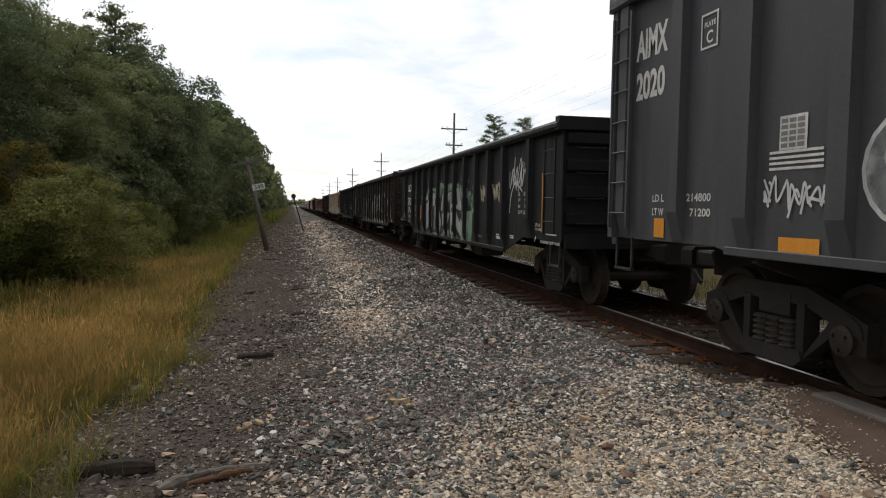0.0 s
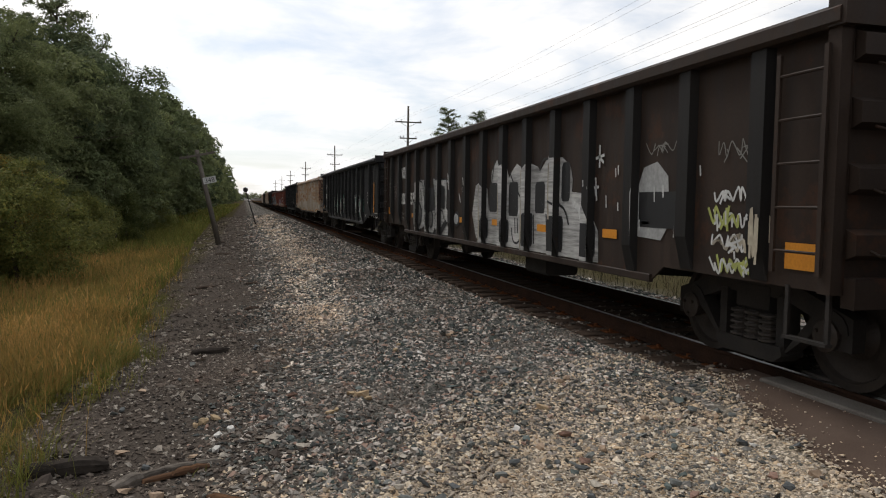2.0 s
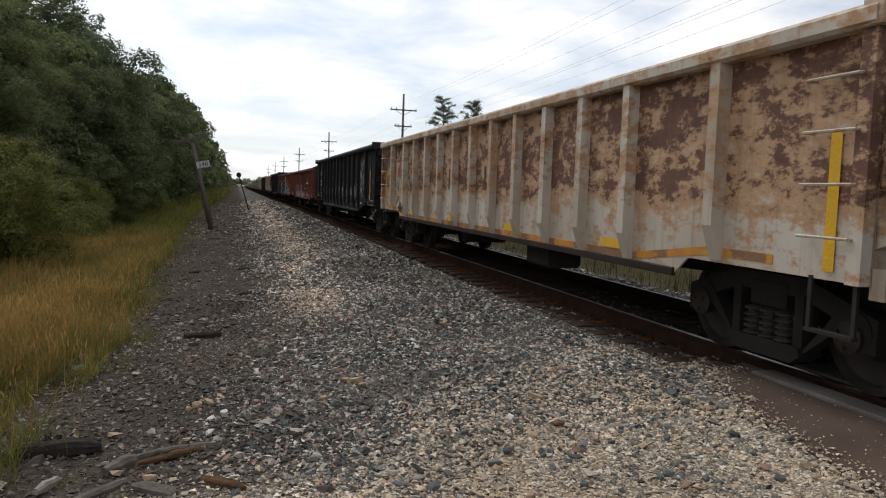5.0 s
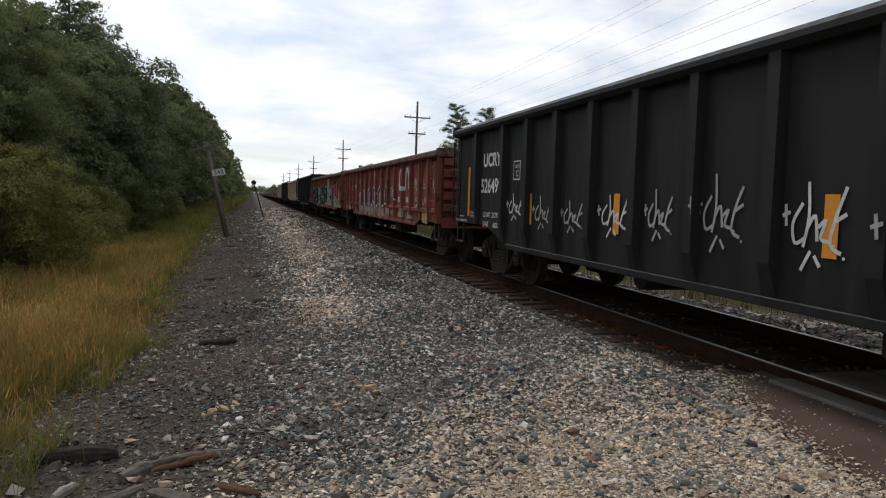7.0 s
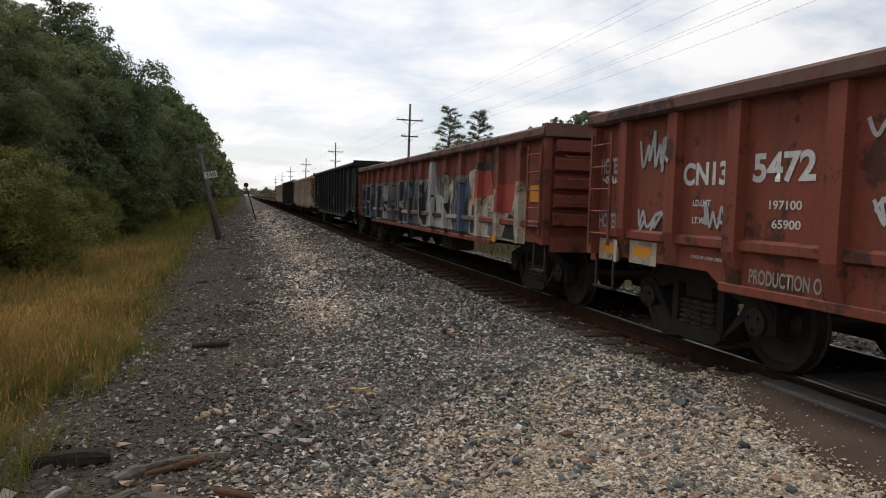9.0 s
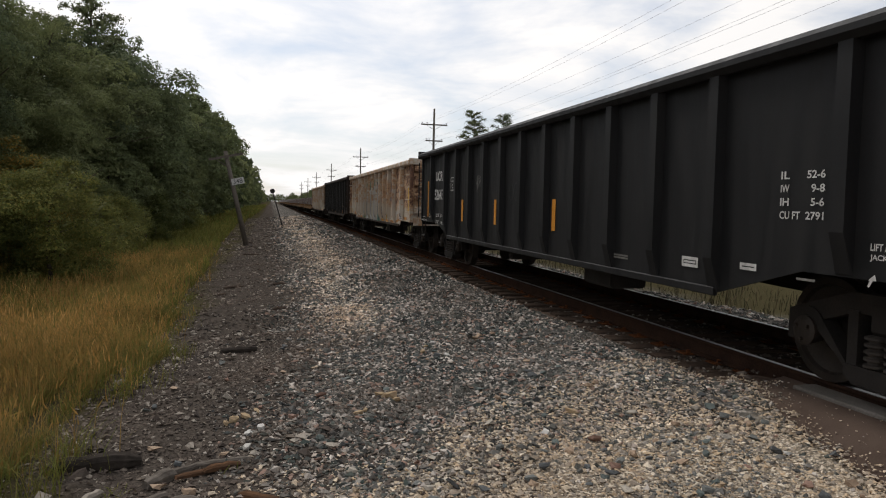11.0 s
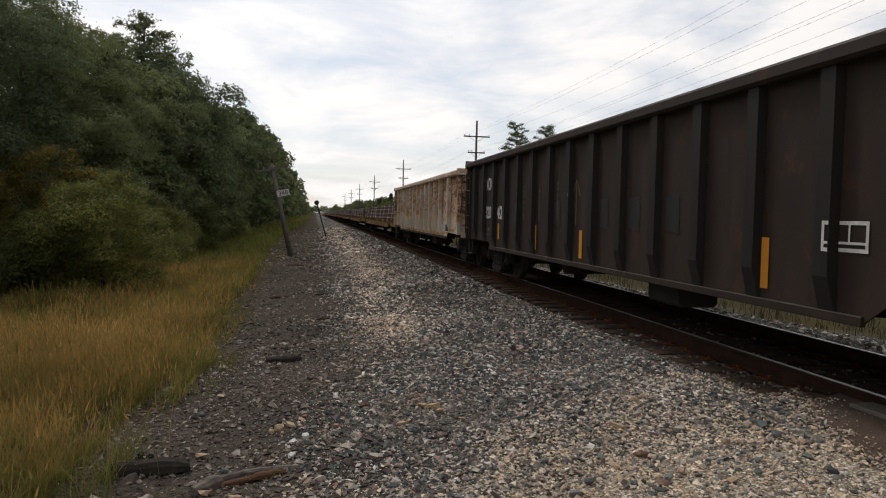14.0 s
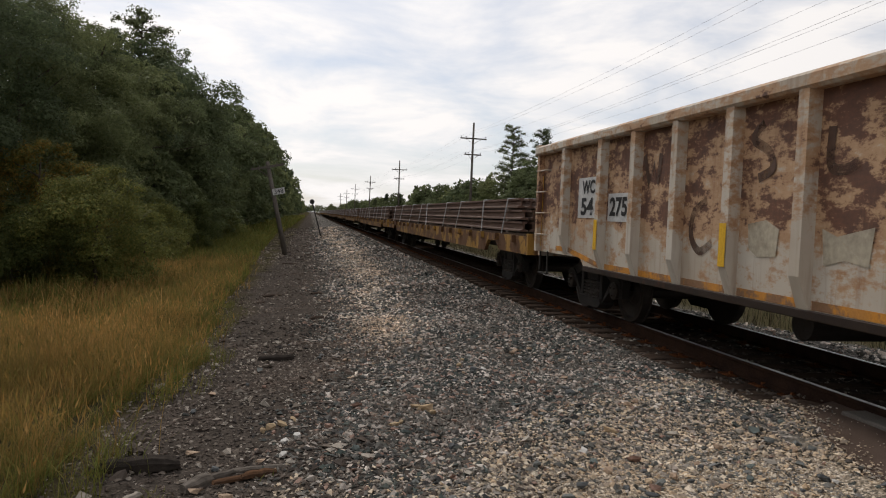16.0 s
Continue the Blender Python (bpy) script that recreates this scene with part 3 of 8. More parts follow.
# ---- track ----
def make_track():
    track = tagged(new("railway_track"), "single railway track on wooden ties", "railway track", kind="structure")
    for sx in (-0.7525, 0.7525):
        bm = bmesh.new()
        c = TRACK_X + sx
        prof = [(-0.07, -0.18), (0.07, -0.18), (0.07, -0.165), (0.012, -0.145), (0.012, -0.045), (0.036, -0.034), (0.036, -0.006),
                (-0.036, -0.006), (-0.036, -0.034), (-0.012, -0.045), (-0.012, -0.145), (-0.07, -0.165)]
        ys = [-250 + 50 * k for k in range(23)]
        for a, b in zip(ys, ys[1:]):
            prism(bm, [(c + p, z) for p, z in prof], "y", a, b)
        rail = part("rail", bm, M["rail_side"], track, "rusty steel rail with a bright head")
        bm = bmesh.new()
        for a, b in zip(ys, ys[1:]):
            prism(bm, [(c - 0.016, -0.006), (c + 0.028, -0.006), (c + 0.024, 0.0), (c - 0.012, 0.0)], "y", a, b)
        part("rail_head", bm, M["rail_top"], rail)
    # ties: one mesh, many objects; each slightly askew
    bm = bmesh.new()
    prism(bm, [(-0.11, -0.2), (0.11, -0.2), (0.115, -0.01), (0.10, 0.0), (-0.10, 0.0), (-0.115, -0.01)], "x", -1.3, 1.3)
    tie = finish(bm, "tie", M["tie"])
    bm = bmesh.new()
    for sx in (-0.7525, 0.7525):
        box(bm, sx - 0.18, sx + 0.18, -0.1, 0.1, 0.0, 0.016, 0.004)
        for dx in (-0.1, 0.1):
            box(bm, sx + dx - 0.02, sx + dx + 0.02, -0.05, -0.02, 0.016, 0.05, 0.004)
    plate = finish(bm, "tie_plate", M["plate"])
    rng = random.Random(4)
    far_v = []
    for k in range(-20, 800):
        y = 0.2 + 0.51 * k
        if -6.5 < y < 5.75:
            continue
        m = pose(TRACK_X + rng.uniform(-0.06, 0.06), y + rng.uniform(-0.03, 0.03), -0.182 - rng.uniform(0, 0.015), 0, 0, rng.uniform(-1.2, 1.2))
        if k < 240:
            t = part("tie", tie, None, track)
            t.matrix_basis = m
            p = part("tie_plate", plate, None, t)
        else:
            far_v.append(y)
    bm = bmesh.new()
    for y in far_v:
        box(bm, TRACK_X - 1.3, TRACK_X + 1.3, y - 0.11, y + 0.11, -0.36, -0.182)
    ob = part("ties_far", bm, M["tie"], track)
    tagged(ob, kind="stuff")


make_track()


# ---- train ----
HALF = 8.225          # half the length of a wagon's body


def build_truck(parent, y):
    tr = new("truck")
    tr.parent = parent
    tr.location = (0, y, 0)
    tagged(tr, "grimy three-piece freight truck")
    for s in (-1, 1):
        bm = bmesh.new()
        # cast side frame with its two windows left open between the arms
        outer = [(-1.12, 0.36), (-1.12, 0.62), (-0.75, 0.74), (-0.42, 0.84), (0.42, 0.84), (0.75, 0.74), (1.12, 0.62), (1.12, 0.36), (0.98, 0.36),
                 (0.90, 0.55), (0.70, 0.58), (0.40, 0.68), (-0.40, 0.68), (-0.70, 0.58), (-0.90, 0.55), (-0.98, 0.36)]
        quads = [(0, 1, 14, 15), (1, 2, 13, 14), (2, 3, 12, 13), (3, 4, 11, 12), (4, 5, 10, 11), (5, 6, 9, 10), (6, 7, 8, 9)]
        for q in quads:
            prism(bm, [outer[i] for i in q], "x", s * 0.985 - 0.06, s * 0.985 + 0.06)
        prism(bm, [(-0.34, 0.13), (0.34, 0.13), (0.44, 0.20), (0.42, 0.275), (-0.42, 0.275), (-0.44, 0.20)], "x", s * 0.985 - 0.11, s * 0.985 + 0.12)
        for d in (-1, 1):      # rounded journal jaw over each axle box
            jaw = [(d * 0.889 + 0.20 * math.cos(math.pi * q / 8), 0.50 + 0.17 * math.sin(math.pi * q / 8)) for q in range(9)]
            for u, v in zip(jaw, jaw[1:]):
                prism(bm, [(u[0], 0.50), u, v, (v[0], 0.50)] if u[1] > 0.501 and v[1] > 0.501 else [(u[0], 0.495), u if u[1] > 0.501 else v, (v[0], 0.495)], "x", s * 0.985 - 0.075, s * 0.985 + 0.075)
        for d in (-1, 1):
            prism(bm, [(d * 0.36, 0.17), (d * 0.46, 0.24), (d * 0.86, 0.55), (d * 0.72, 0.58)], "x", s * 0.985 - 0.07, s * 0.985 + 0.07)
            prism(bm, [(d * 0.33, 0.25), (d * 0.43, 0.25), (d * 0.43, 0.70), (d * 0.33, 0.70)], "x", s * 0.985 - 0.08, s * 0.985 + 0.08)
        part("side_frame", bm, M["truck"], tr)
        for dy in (-0.19, 0.0, 0.19):
            bm = bmesh.new()
            prof = []
            for k in range(5):
                z = 0.275 + 0.054 * k
                prof += [(z, 0.058), (z + 0.010, 0.088), (z + 0.028, 0.088), (z + 0.038, 0.058)]
            lathe(bm, prof, 12, "z")
            sp = part("spring", bm, M["spring"], tr)
            sp.location = (s * 1.02, dy, 0)
        for dy in (-0.889, 0.889):
            bm = bmesh.new()
            lathe(bm, [(s * 0.93, 0.10), (s * 1.06, 0.13), (s * 1.085, 0.13), (s * 1.10, 0.09), (s * 1.105, 0.04)], 14)
            for b in range(3):
                a = 2.1 * b + 0.5
                rod(bm, (s * 1.08, 0.075 * math.cos(a), 0.075 * math.sin(a)), (s * 1.125, 0.075 * math.cos(a), 0.075 * math.sin(a)), 0.018, 6)
            cap = part("bearing_cap", bm, M["wheel"], tr)
            cap.location = (0, dy, 0.457)
    bm = bmesh.new()
    box(bm, -1.05, 1.05, -0.22, 0.22, 0.52, 0.80, 0.04)
    part("bolster", bm, M["truck"], tr)
    for dy in (-0.889, 0.889):
        bm = bmesh.new()
        lathe(bm, [(-0.95, 0.07), (-0.80, 0.085), (-0.79, 0.10), (0.79, 0.10), (0.80, 0.085), (0.95, 0.07)], 10)
        for s in (-1, 1):
            a = s * 0.7175
            lathe(bm, [(a - s * 0.035, 0.475), (a - s * 0.01, 0.480), (a, 0.462), (a + s * 0.10, 0.455), (a + s * 0.105, 0.39), (a + s * 0.07, 0.37),
                       (a + s * 0.03, 0.20), (a + s * 0.09, 0.13), (a + s * 0.09, 0.09)], 28)
        ws = part("wheelset", bm, M["wheel"], tr, smooth=False)
        ws.location = (0, dy, 0.457)
    return tr


def s_to_y(s):
    """Local y from the distance to the wagon's rear end (the end away from the camera)."""
    return HALF - s


def ladder_mesh(width, z0, z1, rungs, mat, rails=True):
    bm = bmesh.new()
    if rails:
        for y in (0, width):
            box(bm, -0.012, 0.012, y - 0.02, y + 0.02, z0, z1)
    for k in range(rungs):
        z = z0 + (z1 - z0) * (k + 0.5) / rungs
        rod(bm, (0, 0, z), (0, width, z), 0.012)
    return finish(bm, "ladder", mat)


def build_gondola(spec):
    """An open-top gondola wagon. Local origin on the rail's top at mid length; the near end looks to -y."""
    car = new("gondola_wagon")
    tagged(car, spec["label"], "freight wagon", "wagons of the passing train")
    top, mid, low_end, mat = spec["top"], spec["belly"], spec["end_low"], spec["mat"]
    H = spec.get("half", HALF)
    xin, xout = 1.50, 1.60
    rib_w, rib_d = spec.get("rib_w", 0.16), spec.get("rib_d", 0.085)
    b0, b1 = spec.get("belly_at", (1.9, 3.0))
    outline = [(-H, low_end), (-H + b0, low_end), (-H + b1, mid), (H - b1, mid), (H - b0, low_end), (H, low_end), (H, top - 0.06), (-H, top - 0.06)]

    def bottom(s):
        return float(np.interp(s, [0, b0, b1, 2 * H - b1, 2 * H - b0, 2 * H], [low_end, low_end, mid, mid, low_end, low_end]))

    for sx in (-1, 1):
        bm = bmesh.new()
        prism(bm, outline, "x", sx * xin, sx * (xin - 0.02))
        part("side_wall", bm, mat, car)
        for s in spec["ribs"]:
            bm = bmesh.new()
            y, z0 = H - s, bottom(s) + 0.02
            w, d = rib_w / 2, rib_d
            z1 = z0 + spec.get("rib_taper", 0.3)
            # hat section, drawn in at its foot
            ring = []
            for z, dd in ((z0, 0.012), (z1, d), (top - 0.13, d)):
                ring.append([bm.verts.new((sx * (xin + e), y + f, z)) for e, f in ((0, -w - 0.015), (dd, -w), (dd, w), (0, w + 0.015))])
            for a, b in zip(ring, ring[1:]):
                for i in range(3):
                    bm.faces.new((a[i], a[i + 1], b[i + 1], b[i]))
            bm.faces.new(ring[0])
            bm.faces.new(ring[-1][::-1])
            part("rib", bm, spec.get("rib_mat", mat), car)
        bm = bmesh.new()
        box(bm, min(sx * 1.47, sx * 1.635), max(sx * 1.47, sx * 1.635), -H - 0.02, H + 0.02, top - 0.15, top, spec.get("chord_cut", 0.03))
        part("top_chord", bm, spec.get("chord_mat", mat), car)
        bm = bmesh.new()
        box(bm, min(sx * 1.485, sx * 1.53), max(sx * 1.485, sx * 1.53), -H + b1, H - b1, mid - 0.03, mid + 0.05, 0.008)
        part("side_sill", bm, spec.get("sill_mat", mat), car)
        if spec.get("sill_paint"):
            ss = [b1 - 1.4] + [s for s in spec["ribs"] if b1 - 1.4 < s < 2 * H - b1 + 1.4] + [2 * H - b1 + 1.4]
            for a, b in zip(ss, ss[1:]):
                if b - a < 0.5:
                    continue
                z = bottom((a + b) / 2)
                bm = bmesh.new()
                prism(bm, [(H - a - 0.1, bottom(a) + 0.055), (H - b + 0.1, bottom(b) + 0.055), (H - b + 0.1, bottom(b) + 0.13), (H - a - 0.1, bottom(a) + 0.13)], "x", sx * (xin + 0.004), sx * (xin - 0.004))
                part("sill_stripe", bm, M["worn_stripe"], car)
        if spec.get("rub_rail"):
            ss = [0.12] + spec["ribs"] + [2 * H - 0.12]
            for a, b in zip(ss, ss[1:]):
                bm = bmesh.new()
                z = spec["rub_rail"]
                prism(bm, [(sx * (xin - 0.002), z - 0.06), (sx * (xin + 0.05), z - 0.035), (sx * (xin + 0.05), z + 0.035), (sx * (xin - 0.002), z + 0.06)], "y", H - a - rib_w / 2 - 0.01, H - b + rib_w / 2 + 0.01)
                part("rub_rail", bm, mat, car)
        for sy in (-1, 1):
            bm = bmesh.new()
            post = spec.get("post", 1.59)
            prism(bm, [(sx * post, sy * H), (sx * post, sy * (H - 0.12)), (sx * 1.485, sy * (H - 0.12)), (sx * 1.485, sy * H)], "z", low_end, top - 0.14)
            part("corner_post", bm, mat, car)
    for sy in (-1, 1):
        bm = bmesh.new()
        box(bm, -1.49, 1.49, min(sy * (H - 0.05), sy * (H - 0.03)), max(sy * (H - 0.05), sy * (H - 0.03)), low_end, top - 0.05)
        end = part("end_wall", bm, mat, car)
        n = spec.get("end_ribs", 4)
        for k in range(n):
            z = low_end + 0.35 + (top - low_end - 0.62) * k / (n - 1)
            bm = bmesh.new()
            prism(bm, [(sy * (H - 0.03), z - 0.11), (sy * (H + 0.07), z - 0.07), (sy * (H + 0.07), z + 0.07), (sy * (H - 0.03), z + 0.11)], "x", -1.46, 1.46)
            part("end_rib", bm, mat, end)
        bm = bmesh.new()
        box(bm, -1.62, 1.62, min(sy * (H - 0.1), sy * (H + 0.06)), max(sy * (H - 0.1), sy * (H + 0.06)), top - 0.145, top + spec.get("end_lift", 0.03))
        part("end_chord", bm, spec.get("chord_mat", mat), car)
        bm = bmesh.new()
        box(bm, -1.48, 1.48, min(sy * (H - 0.02), sy * (H + 0.10)), max(sy * (H - 0.02), sy * (H + 0.10)), low_end - 0.09, low_end + 0.12)
        part("end_sill", bm, mat, car)
        bm = bmesh.new()
        box(bm, -0.13, 0.13, min(sy * (H - 0.4), sy * (H + 0.42)), max(sy * (H - 0.4), sy * (H + 0.42)), 0.76, 0.98, 0.03)
        box(bm, -0.19, 0.19, min(sy * (H + 0.38), sy * (H + 0.66)), max(sy * (H + 0.38), sy * (H + 0.66)), 0.72, 1.02, 0.05)
        part("coupler", bm, M["truck"], car)
        for sx in (-1, 1):
            # side ladder at each corner, step below it, and end ladder
            lm = ladder_mesh(0.46, low_end + 0.12, top - 0.25, spec.get("rungs", 5), spec.get("ladder_mat", mat), spec.get("ladder_rails", True))
            if spec.get("ladder_rails", True):
                o = part("ladder", lm, None, car)
                o.location = (sx * 1.615, sy * (H - 0.32) - 0.23, 0)
            else:
                bm = bmesh.new()
                rod(bm, (0, 0, 0), (0, 0.46, 0), 0.012)
                for y in (0.0, 0.46):
                    rod(bm, (0, y, 0), (-sx * 0.1, y, 0), 0.012)
                rung = finish(bm, "ladder_rung", spec.get("ladder_mat", mat))
                for k in range(spec.get("rungs", 5)):
                    o = part("ladder_rung", rung, None, car)
                    o.location = (sx * 1.615, sy * (H - 0.32) - 0.23, low_end + 0.12 + (top - low_end - 0.37) * (k + 0.5) / spec.get("rungs", 5))
            bm = bmesh.new()
            for y in (0, 0.4):
                box(bm, -0.012, 0.012, y - 0.018, y + 0.018, low_end - 0.36, low_end + 0.02)
            box(bm, -0.03, 0.03, -0.018, 0.418, low_end - 0.385, low_end - 0.36)
            o = part("step", bm, M["truck"], car)
            o.location = (sx * 1.50, sy * (H - 0.3) - 0.2, 0)
            bm = bmesh.new()
            for x0 in (0.0, 0.42):
                rod(bm, (x0, 0, 0.03), (x0, sy * 0.09, 0), 0.011)
            rod(bm, (0, sy * 0.09, 0), (0.42, sy * 0.09, 0), 0.011)
            grab = finish(bm, "grab_iron", spec.get("grab_mat", mat))
            for k in range(4):
                o = part("grab_iron", grab, None, car)
                o.location = (sx * 1.12 - 0.21, sy * (H + 0.06), low_end + 0.28 + (top - low_end - 0.7) * k / 3)
        bm = bmesh.new()
        rod(bm, (0.62, sy * (H + 0.02), 0.62), (0.62, sy * (H + 0.3), 0.42), 0.035)
        part("air_hose", bm, M["ink"], car)
    bm = bmesh.new()
    ring = [(math.cos(k * math.pi / 9) * 0.26, math.sin(k * math.pi / 9) * 0.26) for k in range(18)]
    for (a, b), (c, d) in zip(ring, ring[1:] + ring[:1]):
        rod(bm, (a, 0, b), (c, 0, d), 0.014, 5)
    for k in range(3):
        a, b = ring[k * 6]
        rod(bm, (0, 0, 0), (a, 0, b), 0.012, 5)
    o = part("brake_wheel", bm, M["truck"], car)
    o.location = (-0.75, H + 0.17, top - 0.62)
    bm = bmesh.new()
    box(bm, -1.49, 1.49, -H + 0.05, H - 0.05, low_end + 0.02, low_end + 0.10)
    part("floor", bm, M["rust_load"], car)
    bm = bmesh.new()
    box(bm, -0.22, 0.22, -H + 0.2, H - 0.2, 0.70, low_end + 0.02, 0.01)
    part("centre_sill", bm, M["truck"], car)
    for s in np.linspace(b1 + 0.4, 2 * H - b1 - 0.4, 5):
        bm = bmesh.new()
        prism(bm, [(-1.48, low_end), (1.48, low_end), (1.48, low_end - 0.12), (0.25, 0.66), (-0.25, 0.66), (-1.48, low_end - 0.12)], "y", H - s - 0.05, H - s + 0.05)
        part("crossbearer", bm, M["truck"], car)
    bm = bmesh.new()
    lathe(bm, [(-0.45, 0.10), (-0.42, 0.15), (0.42, 0.15), (0.45, 0.10)], 12)
    o = part("brake_cylinder", bm, M["truck"], car)
    o.location = (-0.75, 1.6, 0.62)
    bm = bmesh.new()
    box(bm, -1.25, -0.75, -2.6, -1.8, 0.42, 0.72, 0.04)
    part("air_reservoir", bm, M["truck"], car)
    for y in (-(H - 1.45), H - 1.45):
        if "truck_in" in spec:
            y = math.copysign(H - spec["truck_in"], y)
        build_truck(car, y)
    return car


UC_RIBS = [1.36] + [2.82 + 1.06 * k for k in range(11)] + [14.97]
NK_RIBS = [0.85 + 0.985 * k for k in range(16)]
CN_RIBS = [0.73, 1.66] + [2.57 + 1.088 * k for k in range(11)] + [14.47, 15.42]
WC_RIBS = [1.38] + [2.84 + 1.055 * k for k in range(11)] + [14.85]
SPECS = {
    "uc": dict(label="black gondola wagon with white lettering and sprayed tags", top=2.82, belly=0.70, end_low=1.0, mat=M["black"], ribs=UC_RIBS, rib_w=0.14, rib_d=0.09, chord_cut=0.05, end_lift=0.05, rungs=4, post=1.525),
    "nk": dict(label="brownish black gondola wagon with orange reflectors and graffiti", top=2.84, belly=0.72, end_low=0.86, mat=M["brownblack"], rib_mat=M["brown_rib"], ribs=NK_RIBS, rib_w=0.17, belly_at=(2.2, 2.4), end_lift=0.05),
    "cn": dict(label="oxide red gondola wagon with sprayed graffiti", top=2.52, belly=0.78, end_low=0.9, mat=M["oxide"], ribs=CN_RIBS, rib_w=0.16, belly_at=(2.2, 2.4), end_ribs=5, rub_rail=1.16, chord_mat=M["oxide_chord"]),
    "wc": dict(label="rusty white gondola wagon with peeling paint and orange sill", top=2.75, belly=0.76, end_low=0.92, mat=M["white"], ribs=WC_RIBS, rib_w=0.13, rib_d=0.115, belly_at=(2.0, 2.2), rib_mat=M["white_rib"], chord_mat=M["white_rib"],
               sill_paint=True, sill_mat=M["brownblack"], rungs=4, ladder_rails=False),
    "am": dict(label="tall charcoal open wagon with broad flat ribs", top=4.05, belly=1.12, end_low=1.16, mat=M["grey_hopper"], ribs=[0.30] + [1.53 + 1.16 * k for k in range(13)], rib_w=0.2, rib_d=0.09,
               belly_at=(2.2, 2.4), truck_in=2.5, end_ribs=6, rungs=7),
}
# rear end of each wagon at the clip's start, and its kind
ORDER = [(8.40, "am"), (26.61, "uc"), (44.49, "nk"), (62.35, "uc"), (80.21, "wc"), (98.04, "uc"), (115.79, "cn"), (133.56, "cn"),
         (151.33, "uc"), (169.13, "wc"), (186.76, "nk"), (204.38, "wc")]
SPEED = 12.0
WAGONS = []
MASTER = {k: build_gondola(s) for k, s in SPECS.items()}
used = set()
for rear, kind in ORDER:
    m = pose(TRACK_X, rear - HALF, 0)
    if kind in used:
        car = copy_thing(MASTER[kind], m)
    else:
        car = MASTER[kind]
        car.matrix_basis = m
        used.add(kind)
    WAGONS.append((car, rear - HALF, kind))


def build_flat():
    """A yellow flat wagon; local origin at mid length."""
    L = 12.0
    car = tagged(new("flat_wagon"), "weathered yellow flat wagon loaded with rusty steel", "freight wagon", "flat wagons of the passing train")
    for sx in (-1, 1):
        bm = bmesh.new()
        pts = [(-L, 0.80), (-L + 2.0, 0.80), (-L + 2.3, 0.98), (-L + 3.0, 0.98), (-L + 3.3, 0.72), (L - 3.3, 0.72), (L - 3.0, 0.98), (L - 2.3, 0.98), (L - 2.0, 0.80), (L, 0.80), (L, 1.14), (-L, 1.14)]
        low = [p for p in pts if p[1] < 1.1]
        for (a, za), (b, zb) in zip(low, low[1:]):
            prism(bm, [(a, za), (b, zb), (b, 1.14), (a, 1.14)], "x", sx * 1.50, sx * 1.42)
        part("side_sill", bm, M["yellow_deck"], car)
        for k in range(18):
            y = -L + 0.8 + k * (2 * L - 1.6) / 17
            bm = bmesh.new()
            box(bm, min(sx * 1.50, sx * 1.58), max(sx * 1.50, sx * 1.58), y - 0.07, y + 0.07, 1.0, 1.15, 0.01)
            part("stake_pocket", bm, M["yellow_deck"], car)
    bm = bmesh.new()
    box(bm, -1.45, 1.45, -L, L, 1.10, 1.18)
    part("deck", bm, M["tie"], car)
    bm = bmesh.new()
    box(bm, -0.3, 0.3, -L, L, 0.70, 1.10)
    part("centre_sill", bm, M["truck"], car)
    for sy in (-1, 1):
        bm = bmesh.new()
        box(bm, -1.5, 1.5, min(sy * L, sy * (L + 0.1)), max(sy * L, sy * (L + 0.1)), 0.80, 1.20)
        part("end_sill", bm, M["yellow_deck"], car)
        bm = bmesh.new()
        box(bm, -0.15, 0.15, min(sy * L, sy * (L + 0.62)), max(sy * L, sy * (L + 0.62)), 0.75, 1.0, 0.03)
        part("coupler", bm, M["truck"], car)
        build_truck(car, sy * (L - 2.7))
    rng = random.Random(11)
    # bundled steel sections in three tiers on bearers
    for tier in range(3):
        z = 1.22 + tier * 0.24
        for k in range(6):
            x = -1.2 + 0.48 * k + rng.uniform(-0.03, 0.03)
            bm = bmesh.new()
            a, b = -L + 0.9 + rng.uniform(-0.5, 0.3), L - 0.9 + rng.uniform(-0.3, 0.5)
            for dx in (-0.1, 0.1):
                prism(bm, [(x + dx - 0.08, z), (x + dx + 0.08, z), (x + dx + 0.08, z + 0.03), (x + dx + 0.015, z + 0.05), (x + dx + 0.015, z + 0.15), (x + dx + 0.05, z + 0.16),
                           (x + dx + 0.05, z + 0.2), (x + dx - 0.05, z + 0.2), (x + dx - 0.05, z + 0.16), (x + dx - 0.015, z + 0.15), (x + dx - 0.015, z + 0.05), (x + dx - 0.08, z + 0.03)], "y", a, b)
            part("steel_section", bm, M["rust_load"], car)
        for k in range(7):
            bm = bmesh.new()
            y = -L + 1.8 + k * 3.4
            box(bm, -1.4, 1.4, y - 0.06, y + 0.06, z - 0.04, z)
            part("bearer", bm, M["wood_old"], car)
    for k in range(9):
        y = -L + 1.6 + k * 2.6 + rng.uniform(-0.4, 0.4)
        d = rng.uniform(-0.9, 0.9)
        bm = bmesh.new()
        pts = [(-1.46, y, 1.15), (-1.38, y + d * 0.7, 1.9), (0, y + d, 1.93), (1.38, y + d * 0.7, 1.9), (1.46, y, 1.15)]
        for p, q in zip(pts, pts[1:]):
            rod(bm, p, q, 0.014, 5)
        part("tie_down", bm, M["strap"], car)
    return car


FLAT = build_flat()
for k in range(12):
    y0 = 205.05 + 12.1 + 25.3 * k
    m = pose(TRACK_X, y0, 0)
    if k:
        car = copy_thing(FLAT, m)
    else:
        car = FLAT
        car.matrix_basis = m
    WAGONS.append((car, y0, "flat"))


